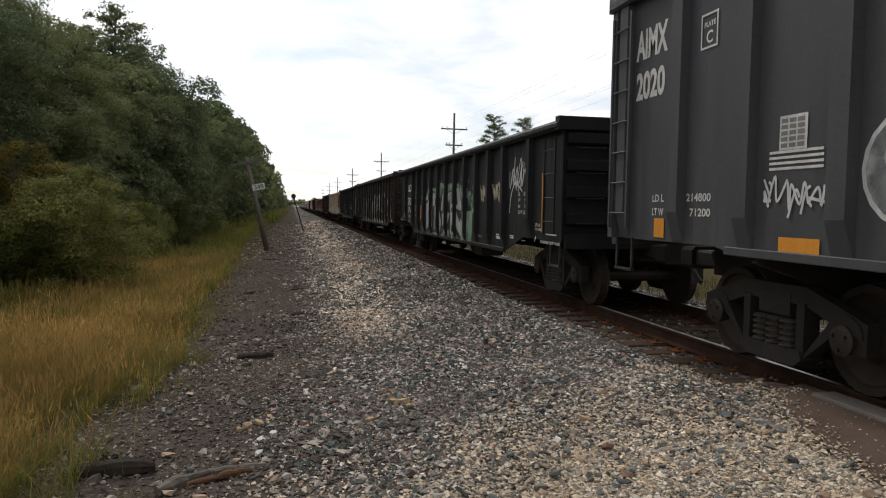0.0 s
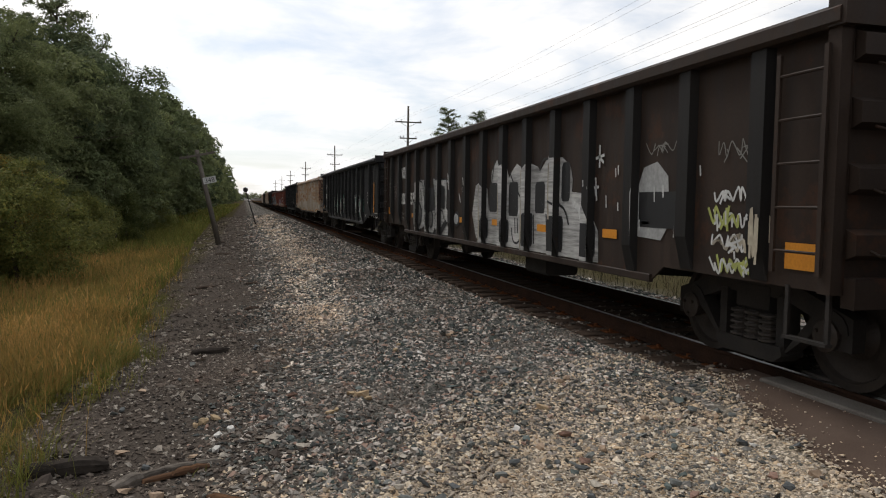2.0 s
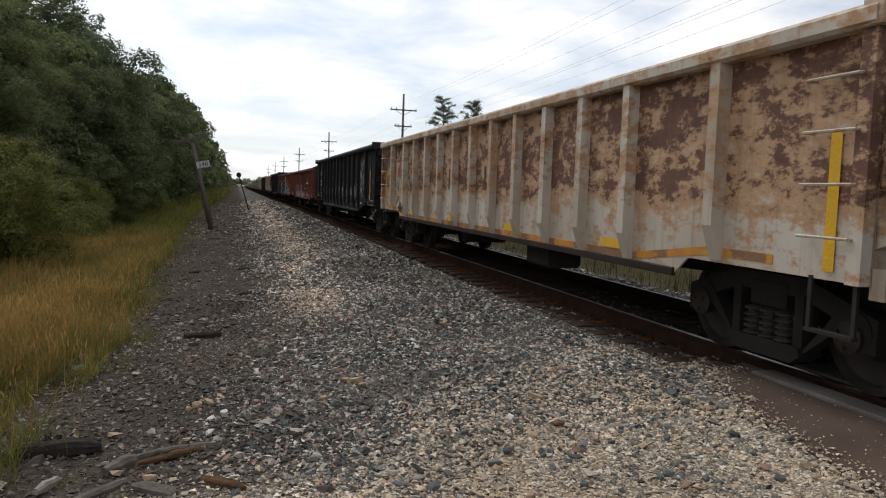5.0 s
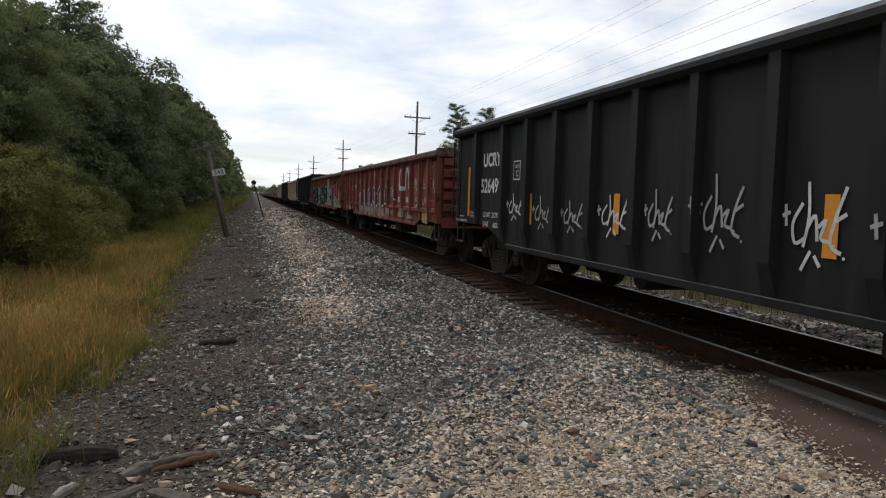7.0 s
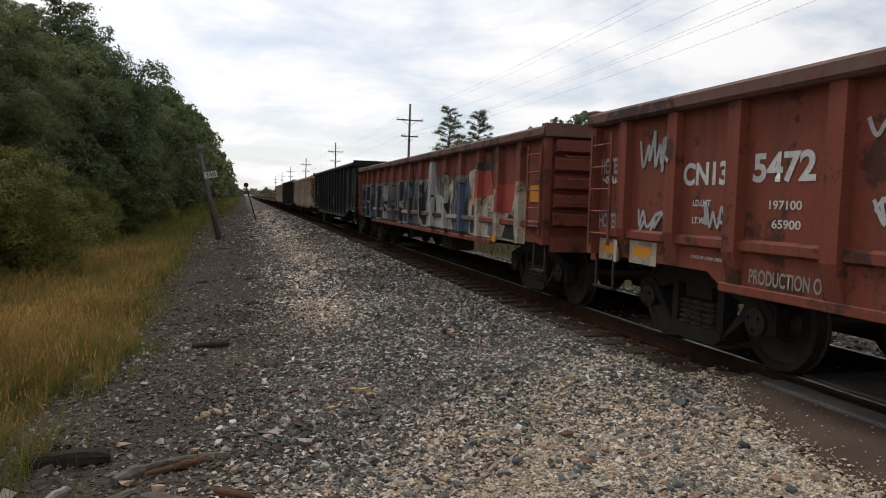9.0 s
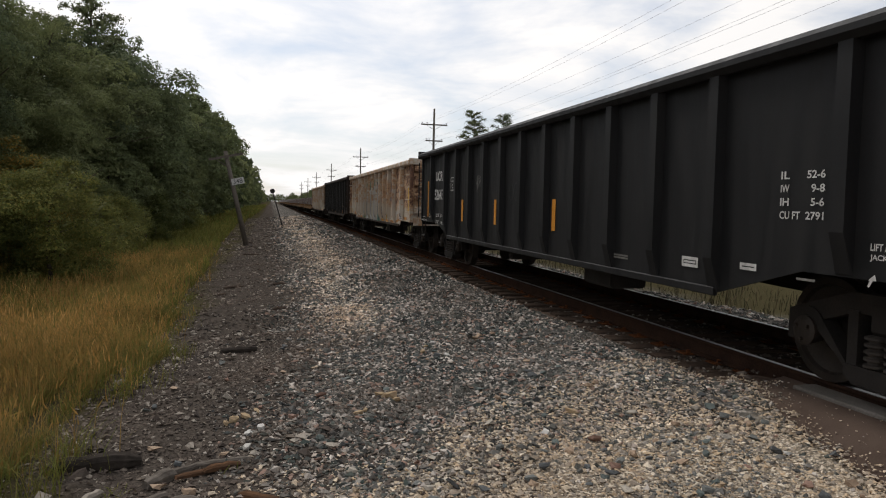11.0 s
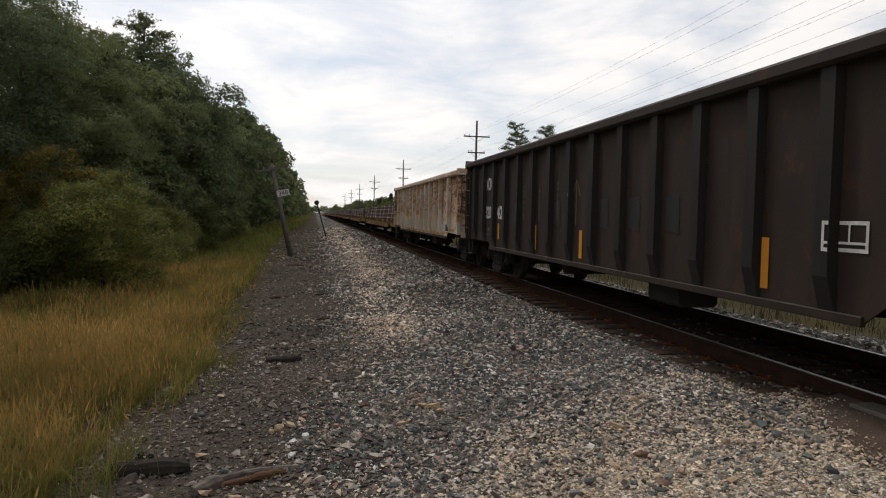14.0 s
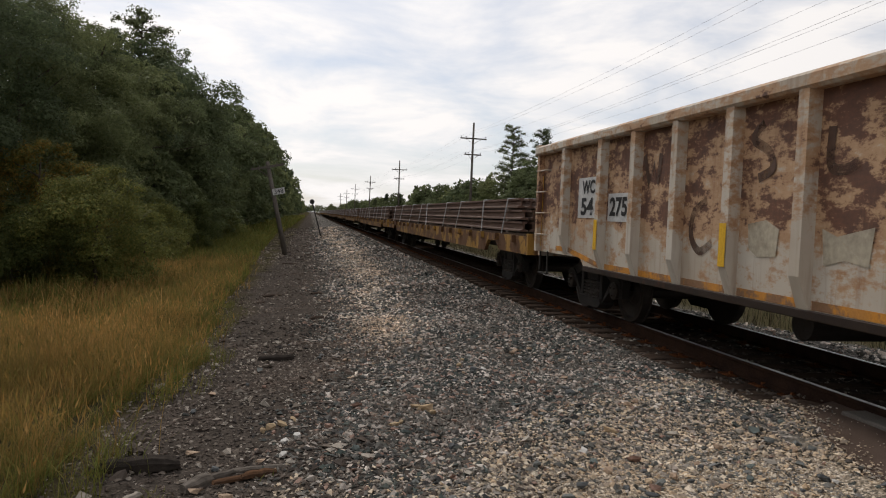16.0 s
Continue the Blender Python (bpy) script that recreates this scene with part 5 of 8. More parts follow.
def decorate_c2(c):
    k = "nk"
    nk_marks(c, "3207", "55")
    for a, b, z0, z1 in ((0.21, 0.66, 1.12, 1.31), (3.16, 3.58, 1.09, 1.19), (7.12, 7.48, 1.09, 1.19), (9.14, 9.60, 1.10, 1.20), (11.07, 11.54, 1.08, 1.18), (13.0, 13.33, 1.09, 1.19), (15.91, 16.26, 1.0, 1.20)):
        stripe(c, k, a, b, z0, z1)
    faces = [
        [(3.76, 1.93), (4.09, 1.99), (4.41, 1.97), (4.5, 0.92), (3.83, 0.79), (3.69, 1.02), (3.79, 1.39)],
        [(4.69, 1.94), (4.8, 1.79), (4.77, 1.29), (4.79, 0.8), (5.28, 0.79), (5.48, 0.99), (5.59, 0.99), (5.53, 1.96), (5.21, 1.99), (5.31, 1.71), (5.38, 1.28), (5.28, 1.3), (4.83, 1.26)],
        [(5.69, 1.95), (6.28, 1.94), (6.35, 1.69), (6.31, 1.35), (6.47, 1.28), (6.51, 1.13), (6.47, 0.79), (5.94, 0.78), (5.76, 0.82)],
        [(3.46, 2.0), (3.56, 1.99), (3.6, 1.5), (3.5, 1.3)], [(4.47, 1.95), (4.6, 1.9), (4.62, 1.2), (4.67, 0.8), (4.5, 0.8)],
    ]
    for L in faces:
        sprayed(c, k, tri(L), P["roller"], 1, "graffiti_letter", "pale rolled letter face")
        sprayed(c, k, line(L + L[:1], 0.03), P["blackp"], 2, "graffiti_outline")
    for s, z, a, b, m in ((3.89, 1.18, 0.33, 0.30, "slate"), (5.06, 1.1, 0.22, 0.21, "slate"), (7.08, 1.15, 0.20, 0.15, "silver")):
        sprayed(c, k, [disc(s, z, a, b, 18)], P["blackp"], 3, "graffiti_outline")
        sprayed(c, k, [disc(s - 0.03, z, a - 0.05, b - 0.05, 18)], P[m], 4, "graffiti_letter")
    for L in ([(4.82, 1.79), (5.33, 1.78), (5.36, 1.29), (4.83, 1.29)], [(5.88, 1.84), (6.19, 1.79), (6.22, 1.33), (5.91, 1.34)], [(5.65, 0.79), (6.26, 1.12), (6.43, 1.05), (5.94, 0.78)]):
        sprayed(c, k, tri(L), P["blackp"], 4, "paint_patch")
    for pts in ([(3.9, 1.2), (4.1, 1.75), (4.3, 1.2)], [(4.0, 1.95), (4.25, 1.9), (4.4, 1.6)], [(5.4, 1.9), (5.46, 1.5), (5.42, 1.1)], [(5.8, 1.2), (6.0, 1.3), (6.2, 1.1)], [(3.6, 1.35), (3.9, 1.5), (4.2, 1.3)]):
        sprayed(c, k, line(curve(pts), 0.03), P["blackp"], 5, "graffiti_outline")
    for L in ([(6.42, 2.04), (6.44, 1.78)], [(6.35, 1.88), (6.49, 1.91)], [(6.75, 2.0), (6.79, 1.71)], [(6.71, 1.89), (6.81, 1.84)], [(7.23, 1.64), (7.33, 1.47)], [(7.49, 1.35), (7.54, 0.91)], [(7.73, 1.93), (7.78, 1.79)], [(7.43, 1.76), (7.46, 1.6)],
              [(12.9, 2.15), (12.9, 1.89)], [(12.8, 2.0), (13.01, 2.03)], [(12.87, 2.03), (13.0, 1.94)], [(12.81, 1.78), (12.85, 1.51)], [(12.75, 1.66), (12.9, 1.67)]):
        sprayed(c, k, line(L, 0.035), P["white"], 4, "paint_drip")
    big = [(8.05, 1.26), (8.24, 1.77), (8.54, 1.84), (8.89, 1.7), (8.97, 1.31), (9.09, 1.99), (9.34, 2.17), (9.45, 2.02), (9.77, 2.07), (9.91, 1.86), (10.04, 1.96), (10.24, 2.06), (10.59, 1.95), (10.79, 2.04), (11.06, 1.98), (11.13, 1.92),
           (11.36, 2.07), (11.53, 2.15), (11.64, 2.07), (11.85, 2.07), (12.1, 1.96), (12.18, 1.77), (12.16, 1.62), (12.47, 1.6), (12.66, 1.39), (12.89, 1.15), (12.91, 0.79), (8.48, 0.79), (8.29, 0.86)]
    sprayed(c, k, tri(big), P["roller"], 1, "graffiti", "broad silver rolled letters")
    for a, b, z0, z1 in ((9.92, 10.32, 1.27, 1.79), (10.98, 11.32, 1.33, 1.77), (11.86, 12.11, 1.5, 2.0), (11.49, 11.92, 0.84, 1.31), (12.53, 12.82, 0.84, 1.24), (9.0, 9.39, 1.32, 1.8), (10.66, 10.9, 0.85, 1.33), (9.73, 9.93, 0.85, 1.21), (8.72, 8.94, 0.87, 1.21)):
        sprayed(c, k, tri([(a + 0.03, z0), (b - 0.03, z0), (b, z0 + 0.05), (b, z1 - 0.05), (b - 0.04, z1), (a + 0.04, z1), (a, z1 - 0.05), (a, z0 + 0.05)]), P["blackp"], 2, "graffiti_shadow")
    for pts in ([(10.06, 1.09), (10.14, 0.9), (10.31, 0.87), (10.44, 0.96), (10.46, 1.13)], [(10.2, 1.25), (10.23, 1.01)], [(10.3, 1.25), (10.33, 1.02)], [(9.1, 1.8), (9.24, 2.13)], [(11.13, 1.92), (11.24, 2.06), (11.45, 2.08)],
                [(11.38, 1.33), (11.43, 0.8)], [(10.94, 1.31), (10.96, 0.89)], [(9.95, 1.95), (10.1, 1.8), (10.5, 1.5)], [(11.6, 1.5), (11.95, 1.4), (12.1, 1.2)]):
        sprayed(c, k, line(curve(pts), 0.035), P["blackp"], 3, "graffiti_outline")
    sprayed(c, k, line(curve([(12.19, 1.48), (12.4, 1.39), (12.49, 1.09)]), 0.08), P["white"], 3, "graffiti_streak")
    sprayed(c, k, tri([(13.74, 1.14), (13.72, 1.6), (13.85, 1.85), (14.1, 1.9), (14.3, 1.75), (14.35, 1.3), (14.2, 1.12)]), P["silver"], 1, "graffiti")
    sprayed(c, k, [bar(13.78, 14.46, 1.24, 1.60)], P["blackp"], 2, "data_panel")
    for s, z0, z1 in ((8.66, 0.82, 1.78), (9.62, 1.2, 1.98), (10.62, 0.82, 1.95), (11.62, 0.85, 2.0)):
        sprayed(c, k, line([(s + 0.02 * math.sin(j), z0 + (z1 - z0) * j / 6) for j in range(7)], 0.05), P["cream"], 2, "graffiti_streak")
    frame_box(c, k, 13.78, 14.46, 1.24, 1.60, 0.022, [bar(14.1, 14.12, 1.36, 1.58), bar(13.8, 14.44, 1.33, 1.35), bar(13.84, 13.98, 1.27, 1.30)])
    for i in range(4):
        scrawl(c, k, 210 + i, 15.0 + 0.02 * i, 15.5, 0.86 + 0.2 * i, 1.04 + 0.2 * i, "white", 0.022, 5)
    for seed, a, b, z0, z1, m in ((21, 14.98, 15.38, 1.25, 1.48, "lime"), (22, 15.02, 15.5, 1.05, 1.24, "cream"), (23, 15.05, 15.56, 0.88, 1.05, "lime"), (24, 15.05, 15.5, 1.8, 2.04, "chalk"), (25, 13.9, 14.4, 1.95, 2.1, "chalk"), (26, 15.6, 15.75, 1.0, 1.5, "cream")):
        scrawl(c, k, seed, a, b, z0, z1, m, 0.028 if m != "chalk" else 0.012, 4)
    r = random.Random(3)
    for i in range(16):
        s, z = r.uniform(12.6, 15.7), r.uniform(1.0, 1.9)
        sprayed(c, k, line([(s, z), (s + 0.01, z - r.uniform(0.05, 0.16))], 0.022), P["white"], 3, "paint_drip")
    scrawl(c, k, 27, 0.55, 1.5, 1.45, 2.1, "chalk", 0.012, 5)


def decorate_c3(c):
    k = "uc"
    uc_marks(c, "")
    for seed, a, b, z0, z1 in ((31, 5.2, 6.4, 0.8, 1.75), (32, 6.4, 7.4, 0.8, 1.8), (33, 7.45, 8.55, 0.75, 1.85), (34, 11.4, 12.5, 0.9, 1.85), (35, 12.4, 13.4, 0.75, 1.6)):
        scrawl(c, k, seed, a, b, z0, z1, "white", 0.045, 3)
        scrawl(c, k, seed + 100, a + 0.05, b, z0, z1, "teal", 0.04, 3, 2)
    stripe(c, k, 9.78, 9.90, 1.1, 1.56)
    stripe(c, k, 4.2, 4.32, 1.1, 1.56)


def decorate_c4(c):
    k = "wc"
    sprayed(c, k, tri([(1.54, 2.11), (1.91, 2.17), (2.26, 2.07), (2.62, 2.15), (2.69, 1.53), (2.25, 1.51), (1.99, 1.41), (1.6, 1.52)]), P["cream"], 1, "faded_emblem", "faded cream patch of an emblem")
    for L in ([(2.24, 1.99), (2.63, 2.09), (2.65, 1.84), (2.36, 1.76), (2.25, 1.82)], [(1.82, 1.99), (2.12, 2.15), (2.15, 1.92), (1.95, 1.77), (1.8, 1.81)]):
        sprayed(c, k, tri(L), P["red"], 2, "faded_emblem", "faded red arm of an emblem")
    sprayed(c, k, tri([(2.96, 1.85), (3.72, 1.88), (3.71, 1.51), (2.99, 1.48)]), P["cream"], 1, "faded_emblem", "faded cream patch of an emblem")
    for s in (2.0, 2.2, 2.42, 2.56):
        sprayed(c, k, line(curve([(s, 1.72), (s + 0.08, 1.70), (s + 0.07, 1.62), (s, 1.60), (s + 0.07, 1.54)]), 0.03), P["cream"], 3, "faded_lettering")
    for pts in ([(3.05, 1.72), (3.15, 1.8), (3.2, 1.6), (3.05, 1.5)], [(3.35, 1.62), (3.5, 1.5), (3.7, 1.62)], [(3.3, 1.85), (3.45, 1.95)], [(1.7, 1.1), (2.0, 1.3), (2.2, 1.0), (2.5, 1.35)]):
        sprayed(c, k, line(curve(pts), 0.04), P["blackp"], 3, "graffiti_tag")
    scrawl(c, k, 41, 1.95, 2.88, 0.86, 1.18, "brownp", 0.05, 4)
    scrawl(c, k, 42, 3.25, 4.1, 1.35, 1.85, "brownp", 0.055, 4)
    for a in (3.3, 6.4, 9.5, 12.6):
        stripe(c, k, a + 0.2, a + 0.68, 0.9, 1.0, "yellow")
    stripe(c, k, 0.36, 0.46, 0.98, 1.95, "yellow")
    stripe(c, k, 16.05, 16.15, 0.98, 1.95, "yellow")
    words(c, "69300", 3.36, 3.72, 1.06, 1.13, P["brownp"])
    frame_box(c, k, 6.05, 6.25, 1.08, 1.2, 0.02)
    for i in range(5):
        sprayed(c, k, [bar(4.4 + 1.06 * i, 4.75 + 1.06 * i, 1.5, 1.62), bar(4.4 + 1.06 * i, 4.5 + 1.06 * i, 1.62, 1.9)], P["brownp"], 1, "faded_lettering")


def decorate_c5(c):
    k = "uc"
    uc_marks(c, "526499")
    for s in (3.9, 6.55, 9.70, 12.4):
        stripe(c, k, s, s + 0.14, 1.11, 1.57)
    for i, (a, b, z0, z1) in enumerate(((2.95, 3.66, 1.2, 1.64), (4.08, 4.76, 1.12, 1.6), (5.09, 5.74, 1.12, 1.56), (6.15, 6.88, 1.14, 1.66), (7.22, 7.74, 1.16, 1.7), (8.15, 8.8, 1.15, 1.85), (9.28, 9.9, 1.1, 1.8),
                                       (10.2, 10.9, 1.05, 1.75), (11.3, 11.95, 1.1, 1.6), (12.3, 12.85, 1.15, 1.75), (13.0, 13.5, 1.1, 1.85))):
        w, h, m = b - a, (z1 - z0) * 0.72, P["silver" if i % 3 else "white"]
        sway = 0.05 * math.sin(i * 1.7)
        for pts in ([(0.0, 0.6), (0.14, 0.66)], [(0.05, 0.78), (0.08, 0.45)], [(0.34, 0.8), (0.19, 0.5), (0.24, 0.2), (0.42, 0.3)], [(0.42, 1.15 + sway), (0.45, 0.6), (0.38, 0.15)], [(0.44, 0.45), (0.55, 0.62), (0.6, 0.25)],
                    [(0.6, 0.45), (0.72, 0.56), (0.65, 0.3), (0.80, 0.25)], [(1.0, 1.0 - sway), (0.86, 0.6), (0.8, 0.22), (0.97, 0.1)], [(0.5, 0.1), (0.36, -0.2)], [(0.56, 0.04), (0.66, -0.12)], [(0.86, 0.55), (1.02, 0.66)]):
            sprayed(c, k, line(curve([(a + w * u, z0 + h * v) for u, v in pts], 4), 0.03), m, 3, "graffiti_tag")
        sprayed(c, k, [disc(a + w * (0.85 + 0.08 * j), z0 + h * (0.2 - 0.08 * j), 0.014, 0.014, 6) for j in range(3)], m, 3, "graffiti_dot")
    sprayed(c, k, line([(7.98, 0.95), (8.0, 1.9)], 0.03), P["teal"], 3, "graffiti_tag")
    hand = [
        [(13.98, 2.45), (13.90, 2.40), (13.86, 2.18)], [(13.77, 2.32), (13.86, 2.34), (13.96, 2.33)], [(14.06, 2.30), (14.00, 2.24), (14.05, 2.19), (14.11, 2.24), (14.06, 2.30)],
        [(14.16, 2.36), (14.28, 2.40), (14.43, 2.34)], [(14.42, 2.36), (14.32, 2.28), (14.24, 2.19)], [(14.36, 2.30), (14.46, 2.26), (14.53, 2.20)], [(13.96, 2.12), (14.05, 2.14), (14.00, 2.08), (14.10, 2.10)],
        [(13.80, 2.07), (13.75, 1.95), (13.67, 1.84)], [(13.72, 2.05), (13.86, 2.04), (13.80, 1.96), (13.92, 1.92), (13.84, 1.84), (13.66, 1.84)],
        [(14.10, 2.04), (14.00, 1.98), (13.93, 1.82), (14.02, 1.79)], [(14.32, 1.92), (14.20, 1.86), (14.12, 1.68), (14.27, 1.64)], [(14.30, 1.93), (14.38, 1.84), (14.42, 1.78)], [(13.84, 1.74), (14.0, 1.70), (14.12, 1.55)],
        [(13.62, 1.52), (13.72, 1.44), (13.80, 1.38)], [(13.70, 1.70), (13.80, 1.58), (13.74, 1.40), (13.66, 1.30)], [(13.80, 1.64), (13.86, 1.56)],
        [(13.92, 1.50), (13.85, 1.42), (13.93, 1.36), (14.00, 1.44), (13.92, 1.50)], [(13.92, 1.20), (14.0, 1.36), (14.06, 1.47)], [(14.02, 1.46), (14.12, 1.34), (14.25, 1.21)], [(13.70, 1.30), (13.78, 1.36), (13.74, 1.24)],
    ]
    for pts in hand:
        sprayed(c, k, line(curve(pts), 0.026), P["white"], 3, "graffiti_tag")
    sprayed(c, k, [disc(14.30 + 0.06 * i, 2.14 - 0.02 * i, 0.013, 0.013, 8) for i in range(4)] + [disc(13.58 + 0.05 * i, 2.05 - 0.015 * i, 0.013, 0.013, 8) for i in range(2)] + [disc(14.07, 1.15, 0.016, 0.02, 8)], P["white"], 3, "graffiti_dot")
    scrawl(c, k, 74, 15.95, 16.3, 1.55, 1.8, "chalk", 0.012, 6)


def decorate_c6(c):
    k = "cn"
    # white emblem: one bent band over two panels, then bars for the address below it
    sprayed(c, k, line(curve([(12.24, 2.19), (11.92, 2.2), (11.79, 2.11), (11.75, 1.79), (11.87, 1.69), (12.56, 1.69)], 5), 0.12), M["letter"], 1, "emblem", "white band emblem")
    sprayed(c, k, line(curve([(12.57, 1.66), (12.63, 2.08), (12.77, 2.2), (12.93, 2.1), (13.24, 1.74), (13.37, 1.68)], 5), 0.12) + line([(13.36, 1.66), (13.36, 2.24)], 0.10), M["letter"], 1, "emblem", "white band emblem")
    sprayed(c, k, [bar(11.6 + 0.25 * i, 11.8 + 0.25 * i, 1.32, 1.46) for i in range(3)] + [bar(12.7 + 0.19 * i, 12.84 + 0.19 * i, 1.32, 1.46) for i in range(4)], M["letter"], 1, "lettering")
    frame_box(c, k, 13.9, 14.36, 1.36, 1.67, 0.03, [bar(14.12, 14.15, 1.45, 1.66), bar(13.92, 14.34, 1.43, 1.45)])
    for i, (a, b) in enumerate((("LL", "52-6"), ("I.H.", "4-6"), ("CU.FT.", "2264"))):
        z = 1.84 - 0.085 * i
        words(c, a, 14.72, 14.72 + 0.045 * len(a), z, z + 0.055)
        words(c, b, 15.02, 15.2, z, z + 0.055)
    words(c, "CN13", 1.77, 2.42, 1.67, 1.88)
    words(c, "PRODUCTION ON", 2.76, 3.62, 0.86, 0.98, P["chalk2"], name="graffiti_tag")
    words(c, "HOTEL", 0.12, 0.56, 1.82, 2.0, P["silver"], name="graffiti_tag")
    words(c, "HOTEL", 0.12, 0.55, 1.2, 1.38, P["silver"], name="graffiti_tag")
    words(c, "5472", 2.74, 3.42, 1.68, 1.92)
    words(c, "LD.LMT", 1.94, 2.2, 1.48, 1.54)
    words(c, "LT.WT.", 1.94, 2.18, 1.32, 1.38)
    words(c, "197100", 2.95, 3.3, 1.47, 1.54)
    words(c, "65900", 2.99, 3.3, 1.32, 1.39)
    words(c, "2 INCH H.F. COMP. SHOES", 1.95, 2.42, 1.0, 1.03)
    for seed, a, b, z0, z1, w in ((81, 0.98, 1.5, 1.75, 2.25, 0.04), (82, 0.2, 0.5, 1.70, 1.80, 0.02), (83, 1.0, 1.55, 1.2, 1.45, 0.035), (85, 3.9, 4.6, 1.86, 2.14, 0.035), (86, 3.9, 4.6, 1.3, 1.7, 0.03),
                                  (88, 10.47, 11.2, 1.3, 1.78, 0.03), (89, 14.65, 15.31, 1.24, 1.49, 0.03), (90, 13.85, 14.41, 1.16, 1.33, 0.03), (91, 12.75, 13.5, 0.84, 1.08, 0.03),
                                  (92, 13.75, 14.0, 1.65, 1.95, 0.02), (93, 2.1, 2.45, 1.25, 1.55, 0.03), (94, 15.7, 16.1, 1.4, 2.0, 0.02), (95, 10.5, 11.3, 0.9, 1.12, 0.04)):
        scrawl(c, k, seed, a, b, z0, z1, "silver" if seed % 2 else "white", w, 4)
    for a, b, z0, z1 in ((0.24, 0.62, 0.93, 1.04), (0.92, 1.27, 0.94, 1.05), (5.17, 5.72, 1.0, 1.1), (8.45, 8.93, 0.97, 1.08), (11.77, 12.37, 0.99, 1.09), (14.74, 15.40, 0.93, 1.07)):
        sprayed(c, k, [bar(a - 0.08, b + 0.1, z0 - 0.08, z1 + 0.05)], P["cream"], 1, "paint_patch")
        stripe(c, k, a, b, z0, z1)
    # angular letters: black faces in white rims, over a grey and buff base
    sprayed(c, k, [bar(4.7, 10.3, 0.79, 1.12)], P["pink"], 1, "graffiti", "buff band of spray paint")
    shapes = [[(4.97, 1.23), (5.03, 1.66), (5.26, 1.64), (5.28, 1.23)], [(5.44, 1.23), (5.52, 1.63), (5.66, 1.62), (5.67, 1.23)], [(6.02, 1.61), (6.58, 1.75), (6.77, 1.24), (6.13, 1.24)],
              [(7.16, 1.71), (7.24, 1.75), (7.89, 1.56), (7.9, 1.32), (7.79, 1.24), (7.17, 1.3)], [(8.15, 1.59), (8.64, 1.81), (8.74, 1.66), (8.43, 1.49), (8.5, 1.29), (8.73, 1.4), (8.81, 1.26), (8.32, 1.24)],
              [(9.58, 1.77), (9.91, 1.64), (9.75, 1.24), (9.48, 1.27), (9.46, 1.46)]]
    for L in shapes:
        sprayed(c, k, line(L + L[:1], 0.12), P["white"], 2, "graffiti_outline", "white sprayed rim")
        sprayed(c, k, tri(L), P["blackp"], 3, "graffiti_letter", "black sprayed letter face")
    for L in ([(6.18, 1.11), (6.57, 1.11), (6.8, 0.80), (6.33, 0.80)], [(7.32, 1.11), (7.58, 1.11), (7.47, 0.80), (7.28, 0.80)], [(9.36, 1.01), (9.72, 1.11), (10.11, 0.80), (9.67, 0.80)], [(8.55, 0.94), (9.05, 0.94), (8.86, 0.80), (8.57, 0.80)], [(5.0, 1.1), (5.2, 1.1), (5.5, 0.8), (5.2, 0.8)]):
        sprayed(c, k, tri(L), P["blackp"], 2, "graffiti_shadow")
    for a, b, m in ((4.97, 5.72, "blackp"), (5.98, 6.1, "blackp"), (6.1, 6.25, "white"), (6.25, 6.8, "blackp"), (7.05, 7.3, "white"), (7.3, 7.88, "blackp"), (8.16, 8.36, "white"), (8.36, 8.92, "blackp"), (9.22, 9.42, "white"), (9.42, 9.95, "blackp")):
        bm = bmesh.new()
        box(bm, -1.5545, -1.549, HALF - b, HALF - a, 1.126, 1.194)
        part("graffiti_band", bm, P[m], c, "sprayed paint over the rub rail")
    for s in (4.746, 5.834, 6.922, 8.01, 9.098):
        sprayed(c, k, [bar(s - 0.085, s + 0.085, 0.95, 1.6)], P["lilac"], 3, "graffiti")
    sprayed(c, k, [bar(7.94, 8.0, 1.6, 2.1), bar(7.94, 8.03, 2.1, 2.36)], P["cream"], 3, "paint_patch")


